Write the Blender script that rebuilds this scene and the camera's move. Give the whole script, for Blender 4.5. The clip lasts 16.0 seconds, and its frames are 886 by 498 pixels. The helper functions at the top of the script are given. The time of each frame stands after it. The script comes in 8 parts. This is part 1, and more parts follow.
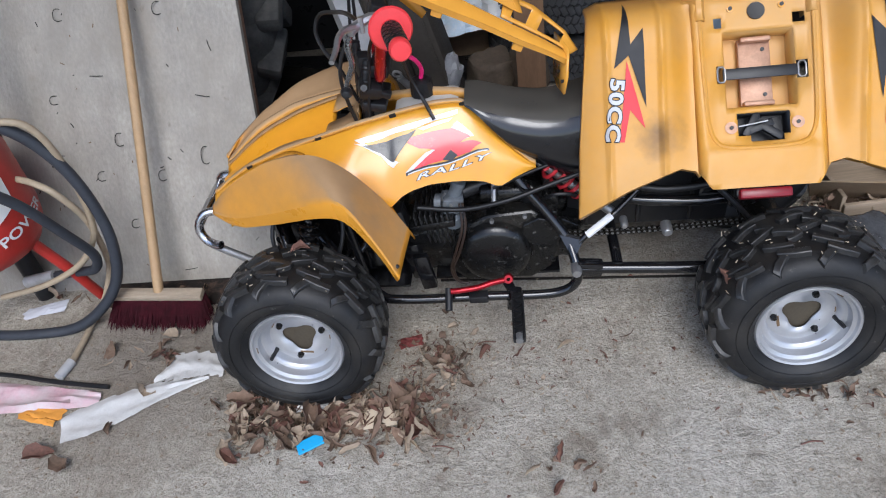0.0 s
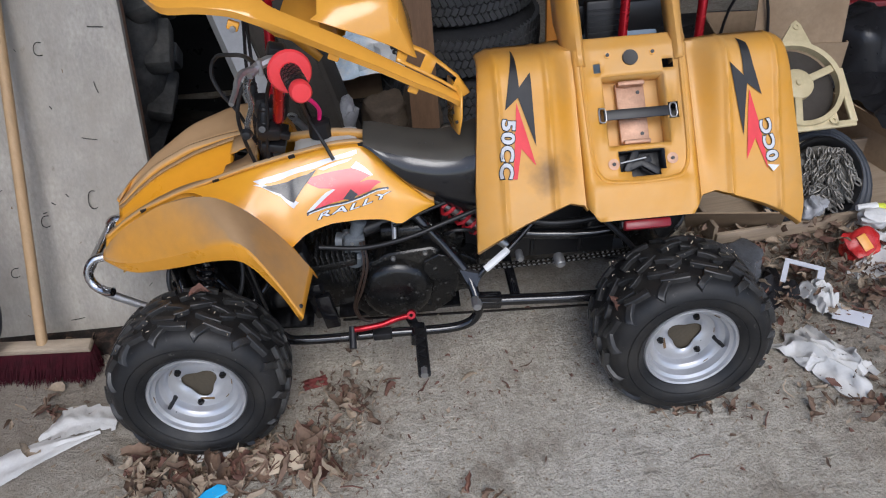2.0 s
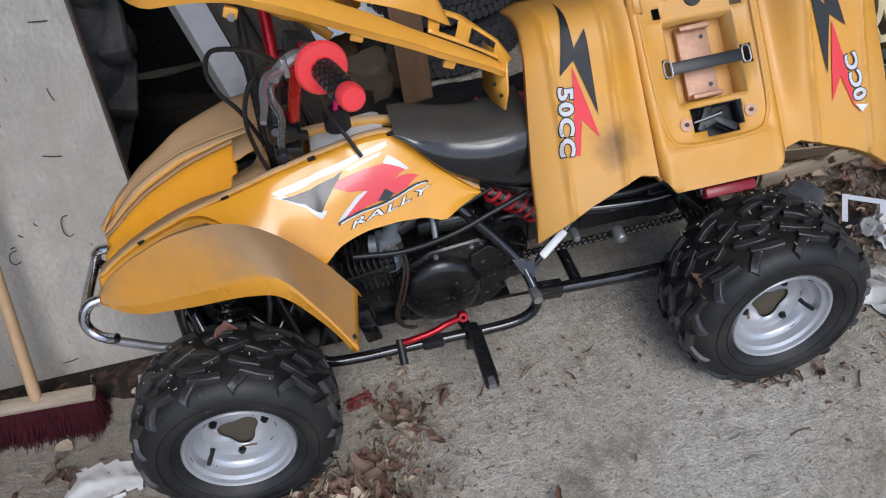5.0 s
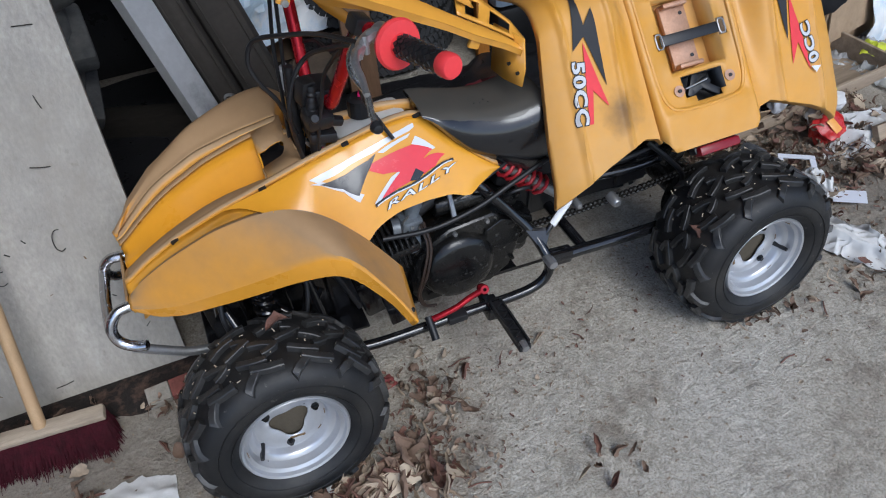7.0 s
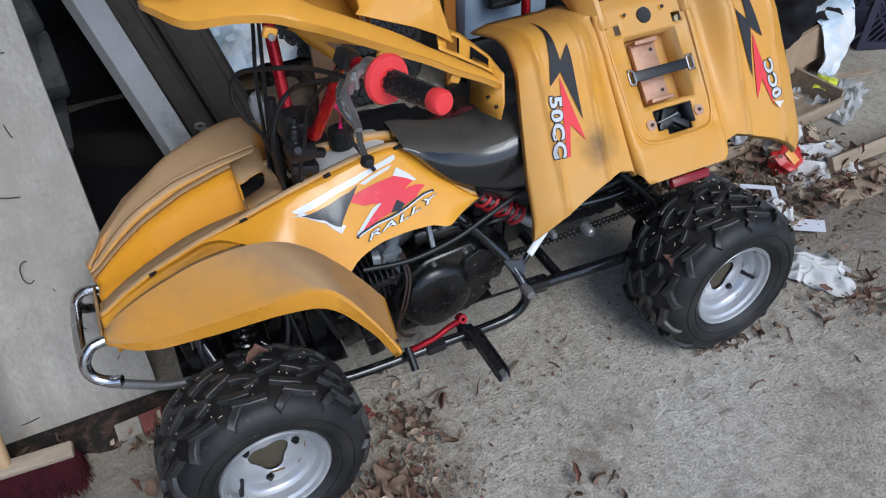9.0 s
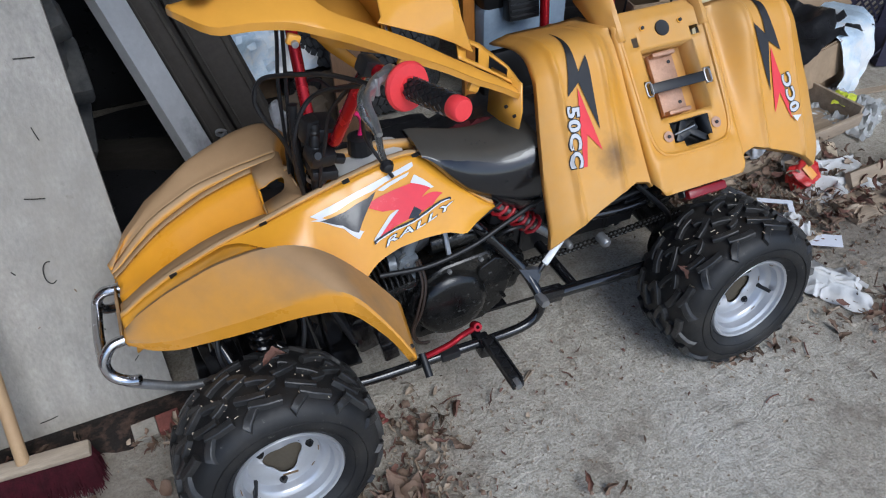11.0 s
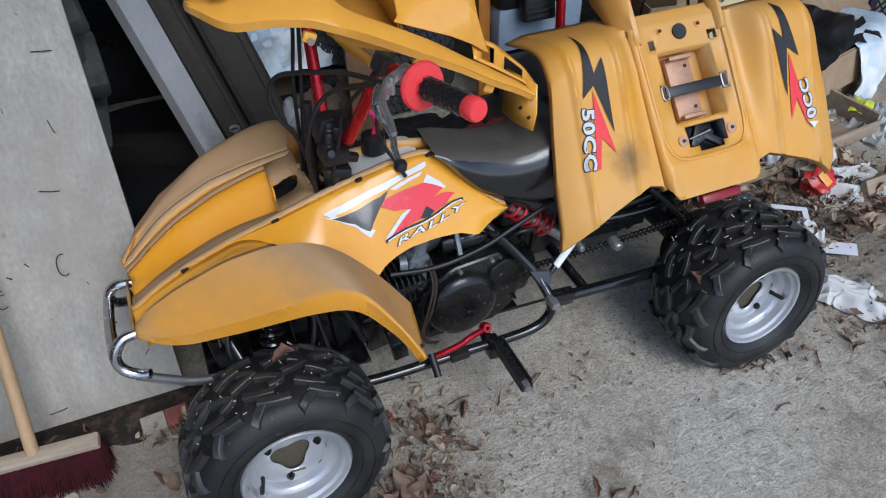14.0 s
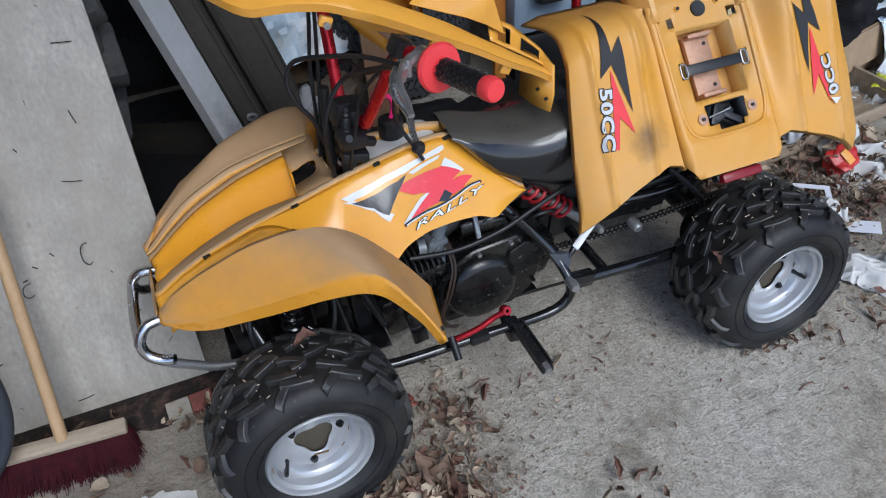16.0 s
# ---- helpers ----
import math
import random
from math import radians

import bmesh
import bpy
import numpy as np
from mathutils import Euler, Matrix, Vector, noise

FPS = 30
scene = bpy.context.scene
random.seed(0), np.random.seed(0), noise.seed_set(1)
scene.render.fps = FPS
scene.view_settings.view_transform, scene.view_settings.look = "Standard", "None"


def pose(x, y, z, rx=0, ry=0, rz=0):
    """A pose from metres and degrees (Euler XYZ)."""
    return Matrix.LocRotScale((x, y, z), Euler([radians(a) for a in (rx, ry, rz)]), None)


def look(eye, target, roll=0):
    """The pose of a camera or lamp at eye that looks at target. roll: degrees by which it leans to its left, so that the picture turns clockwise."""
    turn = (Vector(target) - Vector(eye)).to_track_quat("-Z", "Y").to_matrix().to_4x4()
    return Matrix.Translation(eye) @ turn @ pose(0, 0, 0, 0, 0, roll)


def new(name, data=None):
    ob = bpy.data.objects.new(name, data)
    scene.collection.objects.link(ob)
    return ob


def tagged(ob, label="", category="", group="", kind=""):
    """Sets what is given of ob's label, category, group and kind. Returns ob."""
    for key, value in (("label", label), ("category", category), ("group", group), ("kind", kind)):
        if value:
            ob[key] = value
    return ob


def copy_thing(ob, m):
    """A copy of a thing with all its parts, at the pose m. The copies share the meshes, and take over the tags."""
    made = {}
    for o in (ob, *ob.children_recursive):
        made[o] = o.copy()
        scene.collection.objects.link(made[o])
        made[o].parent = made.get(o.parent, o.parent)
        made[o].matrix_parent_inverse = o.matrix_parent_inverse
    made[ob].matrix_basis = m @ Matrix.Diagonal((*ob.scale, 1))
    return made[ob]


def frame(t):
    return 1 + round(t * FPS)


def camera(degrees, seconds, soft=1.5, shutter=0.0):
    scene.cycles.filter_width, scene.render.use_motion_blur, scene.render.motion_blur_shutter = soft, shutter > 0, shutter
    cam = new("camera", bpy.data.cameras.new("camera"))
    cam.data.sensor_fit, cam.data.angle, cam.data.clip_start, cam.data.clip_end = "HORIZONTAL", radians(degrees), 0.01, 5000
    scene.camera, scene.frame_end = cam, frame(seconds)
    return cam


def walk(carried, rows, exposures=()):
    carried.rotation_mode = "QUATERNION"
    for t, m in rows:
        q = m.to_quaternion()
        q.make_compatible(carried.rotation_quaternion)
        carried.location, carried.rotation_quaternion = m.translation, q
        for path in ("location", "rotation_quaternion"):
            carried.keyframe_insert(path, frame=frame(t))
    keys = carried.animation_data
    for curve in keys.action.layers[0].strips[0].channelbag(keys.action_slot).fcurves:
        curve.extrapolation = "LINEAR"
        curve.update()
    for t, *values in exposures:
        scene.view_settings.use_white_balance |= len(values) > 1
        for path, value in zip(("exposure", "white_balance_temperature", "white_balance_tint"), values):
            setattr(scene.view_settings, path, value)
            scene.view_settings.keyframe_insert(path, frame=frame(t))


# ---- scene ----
cam = camera(62.4, 16.0, soft=1.1)
PATH = [
    (0, (0.531, -1.044, 1.358), (0.285, 0.458, 0.061), -9.5),
    (0.5, (0.522, -1.087, 1.363), (0.445, 0.458, 0.096), -7.4),
    (1, (0.533, -1.088, 1.369), (0.579, 0.472, 0.118), -5.7),
    (1.5, (0.536, -1.076, 1.367), (0.602, 0.489, 0.124), -6.1),
    (2, (0.519, -1.072, 1.37), (0.564, 0.499, 0.133), -4.4),
    (2.5, (0.521, -1.066, 1.366), (0.582, 0.501, 0.124), -3.7),
    (3, (0.509, -1.066, 1.362), (0.597, 0.5, 0.121), -3.1),
    (3.5, (0.451, -1.032, 1.38), (0.53, 0.507, 0.104), -2.1),
    (4, (0.43, -0.876, 1.35), (0.434, 0.609, 0.01), -5.2),
    (4.2, (0.432, -0.809, 1.341), (0.433, 0.634, -0.043), -6.9),
    (6.3, (0.104, -0.798, 1.367), (0.482, 0.601, -0.012), -5.8),
    (6.5, (0.083, -0.813, 1.361), (0.48, 0.58, -0.018), -5.4),
    (7, (0.028, -0.803, 1.364), (0.518, 0.551, -0.024), -4.4),
    (7.5, (-0.014, -0.786, 1.364), (0.536, 0.554, -0.016), -1.9),
    (8, (-0.02, -0.779, 1.377), (0.552, 0.56, 0.006), -2.1),
    (8.5, (-0.018, -0.779, 1.379), (0.584, 0.566, 0.026), -1.2),
    (9, (-0.013, -0.783, 1.379), (0.605, 0.565, 0.037), -1.4),
    (11.5, (-0.027, -0.796, 1.379), (0.552, 0.597, 0.065), -1.5),
    (12, (-0.029, -0.795, 1.378), (0.537, 0.603, 0.064), -1.6),
    (12.5, (-0.027, -0.797, 1.379), (0.537, 0.605, 0.068), -1.5),
    (13, (-0.031, -0.797, 1.379), (0.534, 0.606, 0.071), -1.5),
    (13.5, (-0.03, -0.793, 1.385), (0.531, 0.603, 0.068), -1.2),
    (14, (-0.025, -0.792, 1.378), (0.543, 0.603, 0.062), -0.9),
    (14.5, (-0.03, -0.791, 1.378), (0.533, 0.604, 0.06), -0.9),
    (15, (-0.024, -0.797, 1.376), (0.513, 0.602, 0.051), -1.6),
    (15.5, (-0.028, -0.797, 1.374), (0.503, 0.595, 0.04), -2.4),
    (16, (-0.03, -0.798, 1.373), (0.484, 0.595, 0.033), -3.0),
]
walk_rows = [(t, look(eye, target, roll)) for t, eye, target, roll in PATH]
walk(cam, walk_rows, [(0.0, 0.36, 5950, 9), (0.5, 0.14, 6050, 10), (4.2, 0.12, 6150, 10), (6.3, 0.14, 5850, 7), (16.0, 0.18, 5780, 6)])

# ---- world and light ----
world = bpy.data.worlds.new("sky")
scene.world = world
world.use_nodes = True
wn = world.node_tree.nodes
sky = wn.new("ShaderNodeTexSky")
sky.sky_type = "NISHITA"
sky.sun_disc = False
sky.sun_elevation = radians(48)
sky.sun_rotation = radians(172)
sky.dust_density = 1.5
sky.air_density = 0.7
world.node_tree.links.new(sky.outputs[0], wn["Background"].inputs[0])
wn["Background"].inputs[1].default_value = 0.21
sun = new("sun", bpy.data.lights.new("sun", "SUN"))
sun.data.energy, sun.data.angle, sun.data.color = 1.58, radians(32), (1.0, 0.98, 0.95)
sun.matrix_world = look((0.87, -3.11, 3.92), (0.4, 0.2, 0.2))

# ---- materials ----


def mat(name, base, rough=0.5, metal=0.0, var=0.12, scale=8.0, bump=0.1, bscale=60.0, second=None, mix_scale=3.0,
        mix_at=0.55, mix_soft=0.1, dust=None, dust_at=0.5, coat=0.0, stretch=(1, 1, 1), trans=0.0, ior=1.45, stain=None, stain_at=0.66, stain_scale=1.3, smudge=None):
    """Base colour with two scales of variation, an optional second colour in patches, settled dust on upward faces and a bump."""
    m = bpy.data.materials.new(name)
    m.use_nodes = True
    nt = m.node_tree
    N, L = nt.nodes, nt.links
    b = N["Principled BSDF"]
    tc = N.new("ShaderNodeTexCoord")
    mp = N.new("ShaderNodeMapping")
    mp.inputs["Scale"].default_value = stretch
    L.new(tc.outputs["Object"], mp.inputs["Vector"])

    def noise_tex(sc, detail=5, rough_=0.6):
        n = N.new("ShaderNodeTexNoise")
        n.inputs["Scale"].default_value = sc
        n.inputs["Detail"].default_value = detail
        n.inputs["Roughness"].default_value = rough_
        L.new(mp.outputs[0], n.inputs["Vector"])
        return n.outputs["Fac"]

    def ramp(fac, lo, hi, a, c):
        r = N.new("ShaderNodeValToRGB")
        r.color_ramp.elements[0].position, r.color_ramp.elements[1].position = lo, hi
        r.color_ramp.elements[0].color, r.color_ramp.elements[1].color = a, c
        L.new(fac, r.inputs[0])
        return r.outputs[0]

    def mixc(fac, a, c, mode="MIX"):
        x = N.new("ShaderNodeMix")
        x.data_type, x.blend_type = "RGBA", mode
        for i, v in ((0, fac), (6, a), (7, c)):
            if isinstance(v, (int, float)):
                x.inputs[i].default_value = v
            elif isinstance(v, tuple):
                x.inputs[i].default_value = v
            else:
                L.new(v, x.inputs[i])
        return x.outputs[2]

    rgba = (*base, 1)
    g1 = ramp(noise_tex(scale), 0.25, 0.75, tuple(v * (1 - var) for v in base) + (1,), tuple(min(1, v * (1 + var)) for v in base) + (1,))
    g2 = ramp(noise_tex(scale * 9), 0.3, 0.7, (1 - var, 1 - var, 1 - var, 1), (1 + var * 0.4,) * 3 + (1,))
    col = mixc(0.8, g1, g2, "MULTIPLY")
    if second:
        f = ramp(noise_tex(mix_scale, 7, 0.65), mix_at - mix_soft, mix_at + mix_soft, (0, 0, 0, 1), (1, 1, 1, 1))
        col = mixc(f, col, (*second, 1))
    if stain:
        f = ramp(noise_tex(stain_scale, 8, 0.7), stain_at - 0.08, stain_at + 0.08, (0, 0, 0, 1), (0.75, 0.75, 0.75, 1))
        col = mixc(f, col, (*stain, 1))
    if smudge:
        d = N.new("ShaderNodeVectorMath")
        d.operation = "DISTANCE"
        L.new(tc.outputs["Object"], d.inputs[0])
        d.inputs[1].default_value = smudge[0]
        k = N.new("ShaderNodeMath")
        k.operation = "MULTIPLY_ADD"
        L.new(noise_tex(15, 4, 0.55), k.inputs[0])
        k.inputs[1].default_value = smudge[1] * 1.9
        L.new(d.outputs["Value"], k.inputs[2])
        f = ramp(k.outputs[0], smudge[1] * 1.0, smudge[1] * 2.1, (0.85, 0.85, 0.85, 1), (0, 0, 0, 1))
        col = mixc(f, col, (0.04, 0.03, 0.022, 1))
    rgh = ramp(noise_tex(scale * 3), 0.2, 0.8, (max(0.02, rough - 0.1),) * 3 + (1,), (min(1, rough + 0.1),) * 3 + (1,))
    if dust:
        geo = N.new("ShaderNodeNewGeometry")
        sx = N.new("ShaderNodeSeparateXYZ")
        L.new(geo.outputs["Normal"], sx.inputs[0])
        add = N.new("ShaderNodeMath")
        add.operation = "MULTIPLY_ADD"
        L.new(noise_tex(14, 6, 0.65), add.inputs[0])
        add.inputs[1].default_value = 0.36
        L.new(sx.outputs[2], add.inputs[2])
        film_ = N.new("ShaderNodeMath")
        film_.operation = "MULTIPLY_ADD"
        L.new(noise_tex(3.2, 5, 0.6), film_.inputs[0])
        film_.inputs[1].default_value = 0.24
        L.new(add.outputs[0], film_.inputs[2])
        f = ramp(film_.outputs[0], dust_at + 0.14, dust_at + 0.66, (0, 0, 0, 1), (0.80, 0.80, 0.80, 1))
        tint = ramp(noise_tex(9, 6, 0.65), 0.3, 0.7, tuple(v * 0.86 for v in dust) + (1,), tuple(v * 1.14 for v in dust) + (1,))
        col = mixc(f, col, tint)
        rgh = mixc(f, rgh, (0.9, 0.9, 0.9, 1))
    L.new(col, b.inputs["Base Color"])
    L.new(rgh, b.inputs["Roughness"])
    b.inputs["Metallic"].default_value = metal
    b.inputs["Coat Weight"].default_value = coat
    b.inputs["Coat Roughness"].default_value = 0.12
    b.inputs["Transmission Weight"].default_value = trans
    b.inputs["IOR"].default_value = ior
    if bump:
        bp = N.new("ShaderNodeBump")
        bp.inputs["Strength"].default_value = bump
        bp.inputs["Distance"].default_value = 0.004
        L.new(noise_tex(bscale, 6, 0.7), bp.inputs["Height"])
        L.new(bp.outputs[0], b.inputs["Normal"])
    return m


YELLOW = mat("yellow_plastic", (0.70, 0.33, 0.045), 0.18, var=0.05, scale=4, bump=0.012, bscale=25, coat=0.5, second=(0.60, 0.28, 0.04), mix_scale=5, mix_at=0.66, mix_soft=0.15)
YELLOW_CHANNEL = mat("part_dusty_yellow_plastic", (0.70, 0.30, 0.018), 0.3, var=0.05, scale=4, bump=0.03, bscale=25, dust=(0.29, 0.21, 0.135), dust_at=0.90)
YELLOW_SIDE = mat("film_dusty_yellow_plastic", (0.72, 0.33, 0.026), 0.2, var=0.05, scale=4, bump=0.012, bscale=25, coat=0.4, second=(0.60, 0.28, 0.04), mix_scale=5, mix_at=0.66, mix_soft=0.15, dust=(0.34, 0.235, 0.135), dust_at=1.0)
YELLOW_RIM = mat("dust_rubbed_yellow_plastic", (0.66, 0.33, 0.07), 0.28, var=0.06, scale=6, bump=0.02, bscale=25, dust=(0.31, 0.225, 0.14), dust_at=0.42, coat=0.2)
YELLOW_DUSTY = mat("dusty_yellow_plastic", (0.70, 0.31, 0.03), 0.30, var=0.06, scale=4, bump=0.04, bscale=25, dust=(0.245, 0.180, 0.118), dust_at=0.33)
YELLOW_REAR = mat("scuffed_yellow_plastic", (0.64, 0.295, 0.030), 0.42, var=0.06, scale=4, bump=0.02, bscale=25, second=(0.50, 0.31, 0.13), mix_scale=2.4, mix_at=0.56, mix_soft=0.20, smudge=((-0.192, 0.075, 0.085), 0.046))
RUBBER = mat("tyre_rubber", (0.008, 0.008, 0.0085), 0.55, var=0.3, scale=10, bump=0.2, bscale=90, second=(0.036, 0.032, 0.027), mix_scale=6, mix_at=0.62, mix_soft=0.15, stain=(0.24, 0.22, 0.19), stain_at=0.715, stain_scale=70)
LUG = mat("worn_lug_rubber", (0.024, 0.0235, 0.023), 0.38, var=0.3, scale=18, bump=0.25, bscale=90, second=(0.046, 0.044, 0.041), mix_scale=9, mix_at=0.6, mix_soft=0.12, stain=(0.30, 0.28, 0.24), stain_at=0.70, stain_scale=80)
OILCHAIN = mat("oily_chain", (0.045, 0.041, 0.036), 0.30, 0.5, var=0.3, scale=30, bump=0.2)
TRACTOR = mat("dusty_tractor_rubber", (0.060, 0.060, 0.058), 0.85, var=0.35, scale=12, bump=0.5, bscale=40, second=(0.11, 0.105, 0.095), mix_scale=7, mix_at=0.6, mix_soft=0.1)
DARKTIMBER = mat("black_timber", (0.022, 0.018, 0.014), 0.9, var=0.3, stretch=(0.6, 8, 8), bump=0.3)
OLDCARCASS = mat("old_tyre_carcass", (0.018, 0.018, 0.019), 0.8, var=0.2, scale=14, bump=0.2)
OLDTYRE = mat("old_car_tyre", (0.050, 0.050, 0.051), 0.75, var=0.2, scale=14, bump=0.2)
SILVER = mat("silver_rim_paint", (0.46, 0.465, 0.48), 0.34, 0.6, var=0.05, scale=14, bump=0.04, second=(0.42, 0.40, 0.38), mix_scale=7, mix_at=0.7, mix_soft=0.12)
CHROME = mat("chrome", (0.58, 0.58, 0.60), 0.24, 1.0, var=0.12, scale=20, bump=0.02, second=(0.25, 0.21, 0.17), mix_scale=9, mix_at=0.72, mix_soft=0.08)
STEEL = mat("dull_steel", (0.42, 0.42, 0.42), 0.42, 0.85, var=0.15, scale=25, bump=0.1)
GUNMETAL = mat("worn_dark_alloy", (0.40, 0.40, 0.39), 0.24, 0.85, var=0.25, scale=30, bump=0.06)
FRAME = mat("black_frame_paint", (0.007, 0.007, 0.008), 0.16, var=0.3, scale=12, bump=0.03, second=(0.045, 0.041, 0.036), mix_scale=16, mix_at=0.68, mix_soft=0.1, coat=0.5)
ENGINE = mat("black_engine_paint", (0.006, 0.006, 0.006), 0.24, var=0.3, scale=16, bump=0.15, second=(0.028, 0.025, 0.020), mix_scale=7, mix_at=0.64, mix_soft=0.12, stain=(0.20, 0.19, 0.17), stain_at=0.685, stain_scale=60)
BLACKPL = mat("black_plastic", (0.012, 0.012, 0.013), 0.42, var=0.2, bump=0.05)
CABLE = mat("cable_black", (0.009, 0.009, 0.010), 0.45, var=0.2, bump=0.0)
VINYL = mat("black_vinyl", (0.009, 0.009, 0.010), 0.22, var=0.2, scale=12, bump=0.05, bscale=160, dust=(0.068, 0.062, 0.051), dust_at=0.84, coat=0.5)
RED = mat("red_anodised", (0.42, 0.010, 0.018), 0.25, 0.55, var=0.1, bump=0.02)
REDRUB = mat("red_rubber", (0.72, 0.045, 0.05), 0.5, var=0.08, bump=0.04)
REDSPRING = mat("red_spring_paint", (0.38, 0.016, 0.022), 0.4, var=0.15, bump=0.04)
PINK = mat("pink_hose", (0.75, 0.02, 0.16), 0.35, var=0.05, bump=0.0)
TANK = mat("milky_plastic", (0.52, 0.52, 0.50), 0.4, var=0.06, bump=0.02, second=(0.5, 0.47, 0.42), mix_scale=5, mix_at=0.64)
LENS = mat("red_lens", (0.20, 0.006, 0.012), 0.30, var=0.1, bump=0.02)
WHITEPL = mat("white_label", (0.75, 0.75, 0.74), 0.5, var=0.05, bump=0.0)
DEC_W = mat("decal_white", (0.66, 0.66, 0.67), 0.2, var=0.04, bump=0.01, coat=0.6)
DEC_B = mat("decal_black", (0.012, 0.012, 0.014), 0.24, var=0.1, bump=0.02, coat=0.3)
DEC_R = mat("decal_red", (0.70, 0.030, 0.040), 0.24, var=0.05, bump=0.01, coat=0.6)
DECR_B = mat("sticker_black", (0.012, 0.012, 0.014), 0.55, var=0.15, bump=0.03)
DECR_R = mat("sticker_red", (0.68, 0.035, 0.045), 0.5, var=0.08, bump=0.02)
DECR_W = mat("sticker_white", (0.54, 0.54, 0.55), 0.5, var=0.06, bump=0.02)
FADEDRED = mat("faded_red_card", (0.20, 0.065, 0.05), 0.85, var=0.3, scale=20, bump=0.1)
GRIMYCARD = mat("grimy_white_card", (0.33, 0.30, 0.25), 0.85, var=0.25, scale=20, bump=0.15, second=(0.16, 0.11, 0.08), mix_scale=22, mix_at=0.58)
BROWNHOSE = mat("brown_rubber", (0.032, 0.019, 0.013), 0.35, var=0.2, bump=0.05)
FIN = mat("dark_alloy_fin", (0.045, 0.045, 0.046), 0.28, 0.4, var=0.3, scale=20, bump=0.1)
CARB = mat("grey_cast_alloy", (0.17, 0.19, 0.21), 0.42, 0.35, var=0.2, scale=30, bump=0.15, second=(0.16, 0.16, 0.16), mix_scale=24, mix_at=0.62)
COPPER = mat("rusty_bracket", (0.50, 0.30, 0.20), 0.5, 0.4, var=0.2, scale=20, second=(0.30, 0.16, 0.10), mix_scale=20, mix_at=0.55)
RUST = mat("rust", (0.16, 0.10, 0.05), 0.85, var=0.3, scale=30, bump=0.3)
HUB = mat("hub_brown", (0.065, 0.052, 0.034), 0.8, var=0.2, scale=20, bump=0.2)


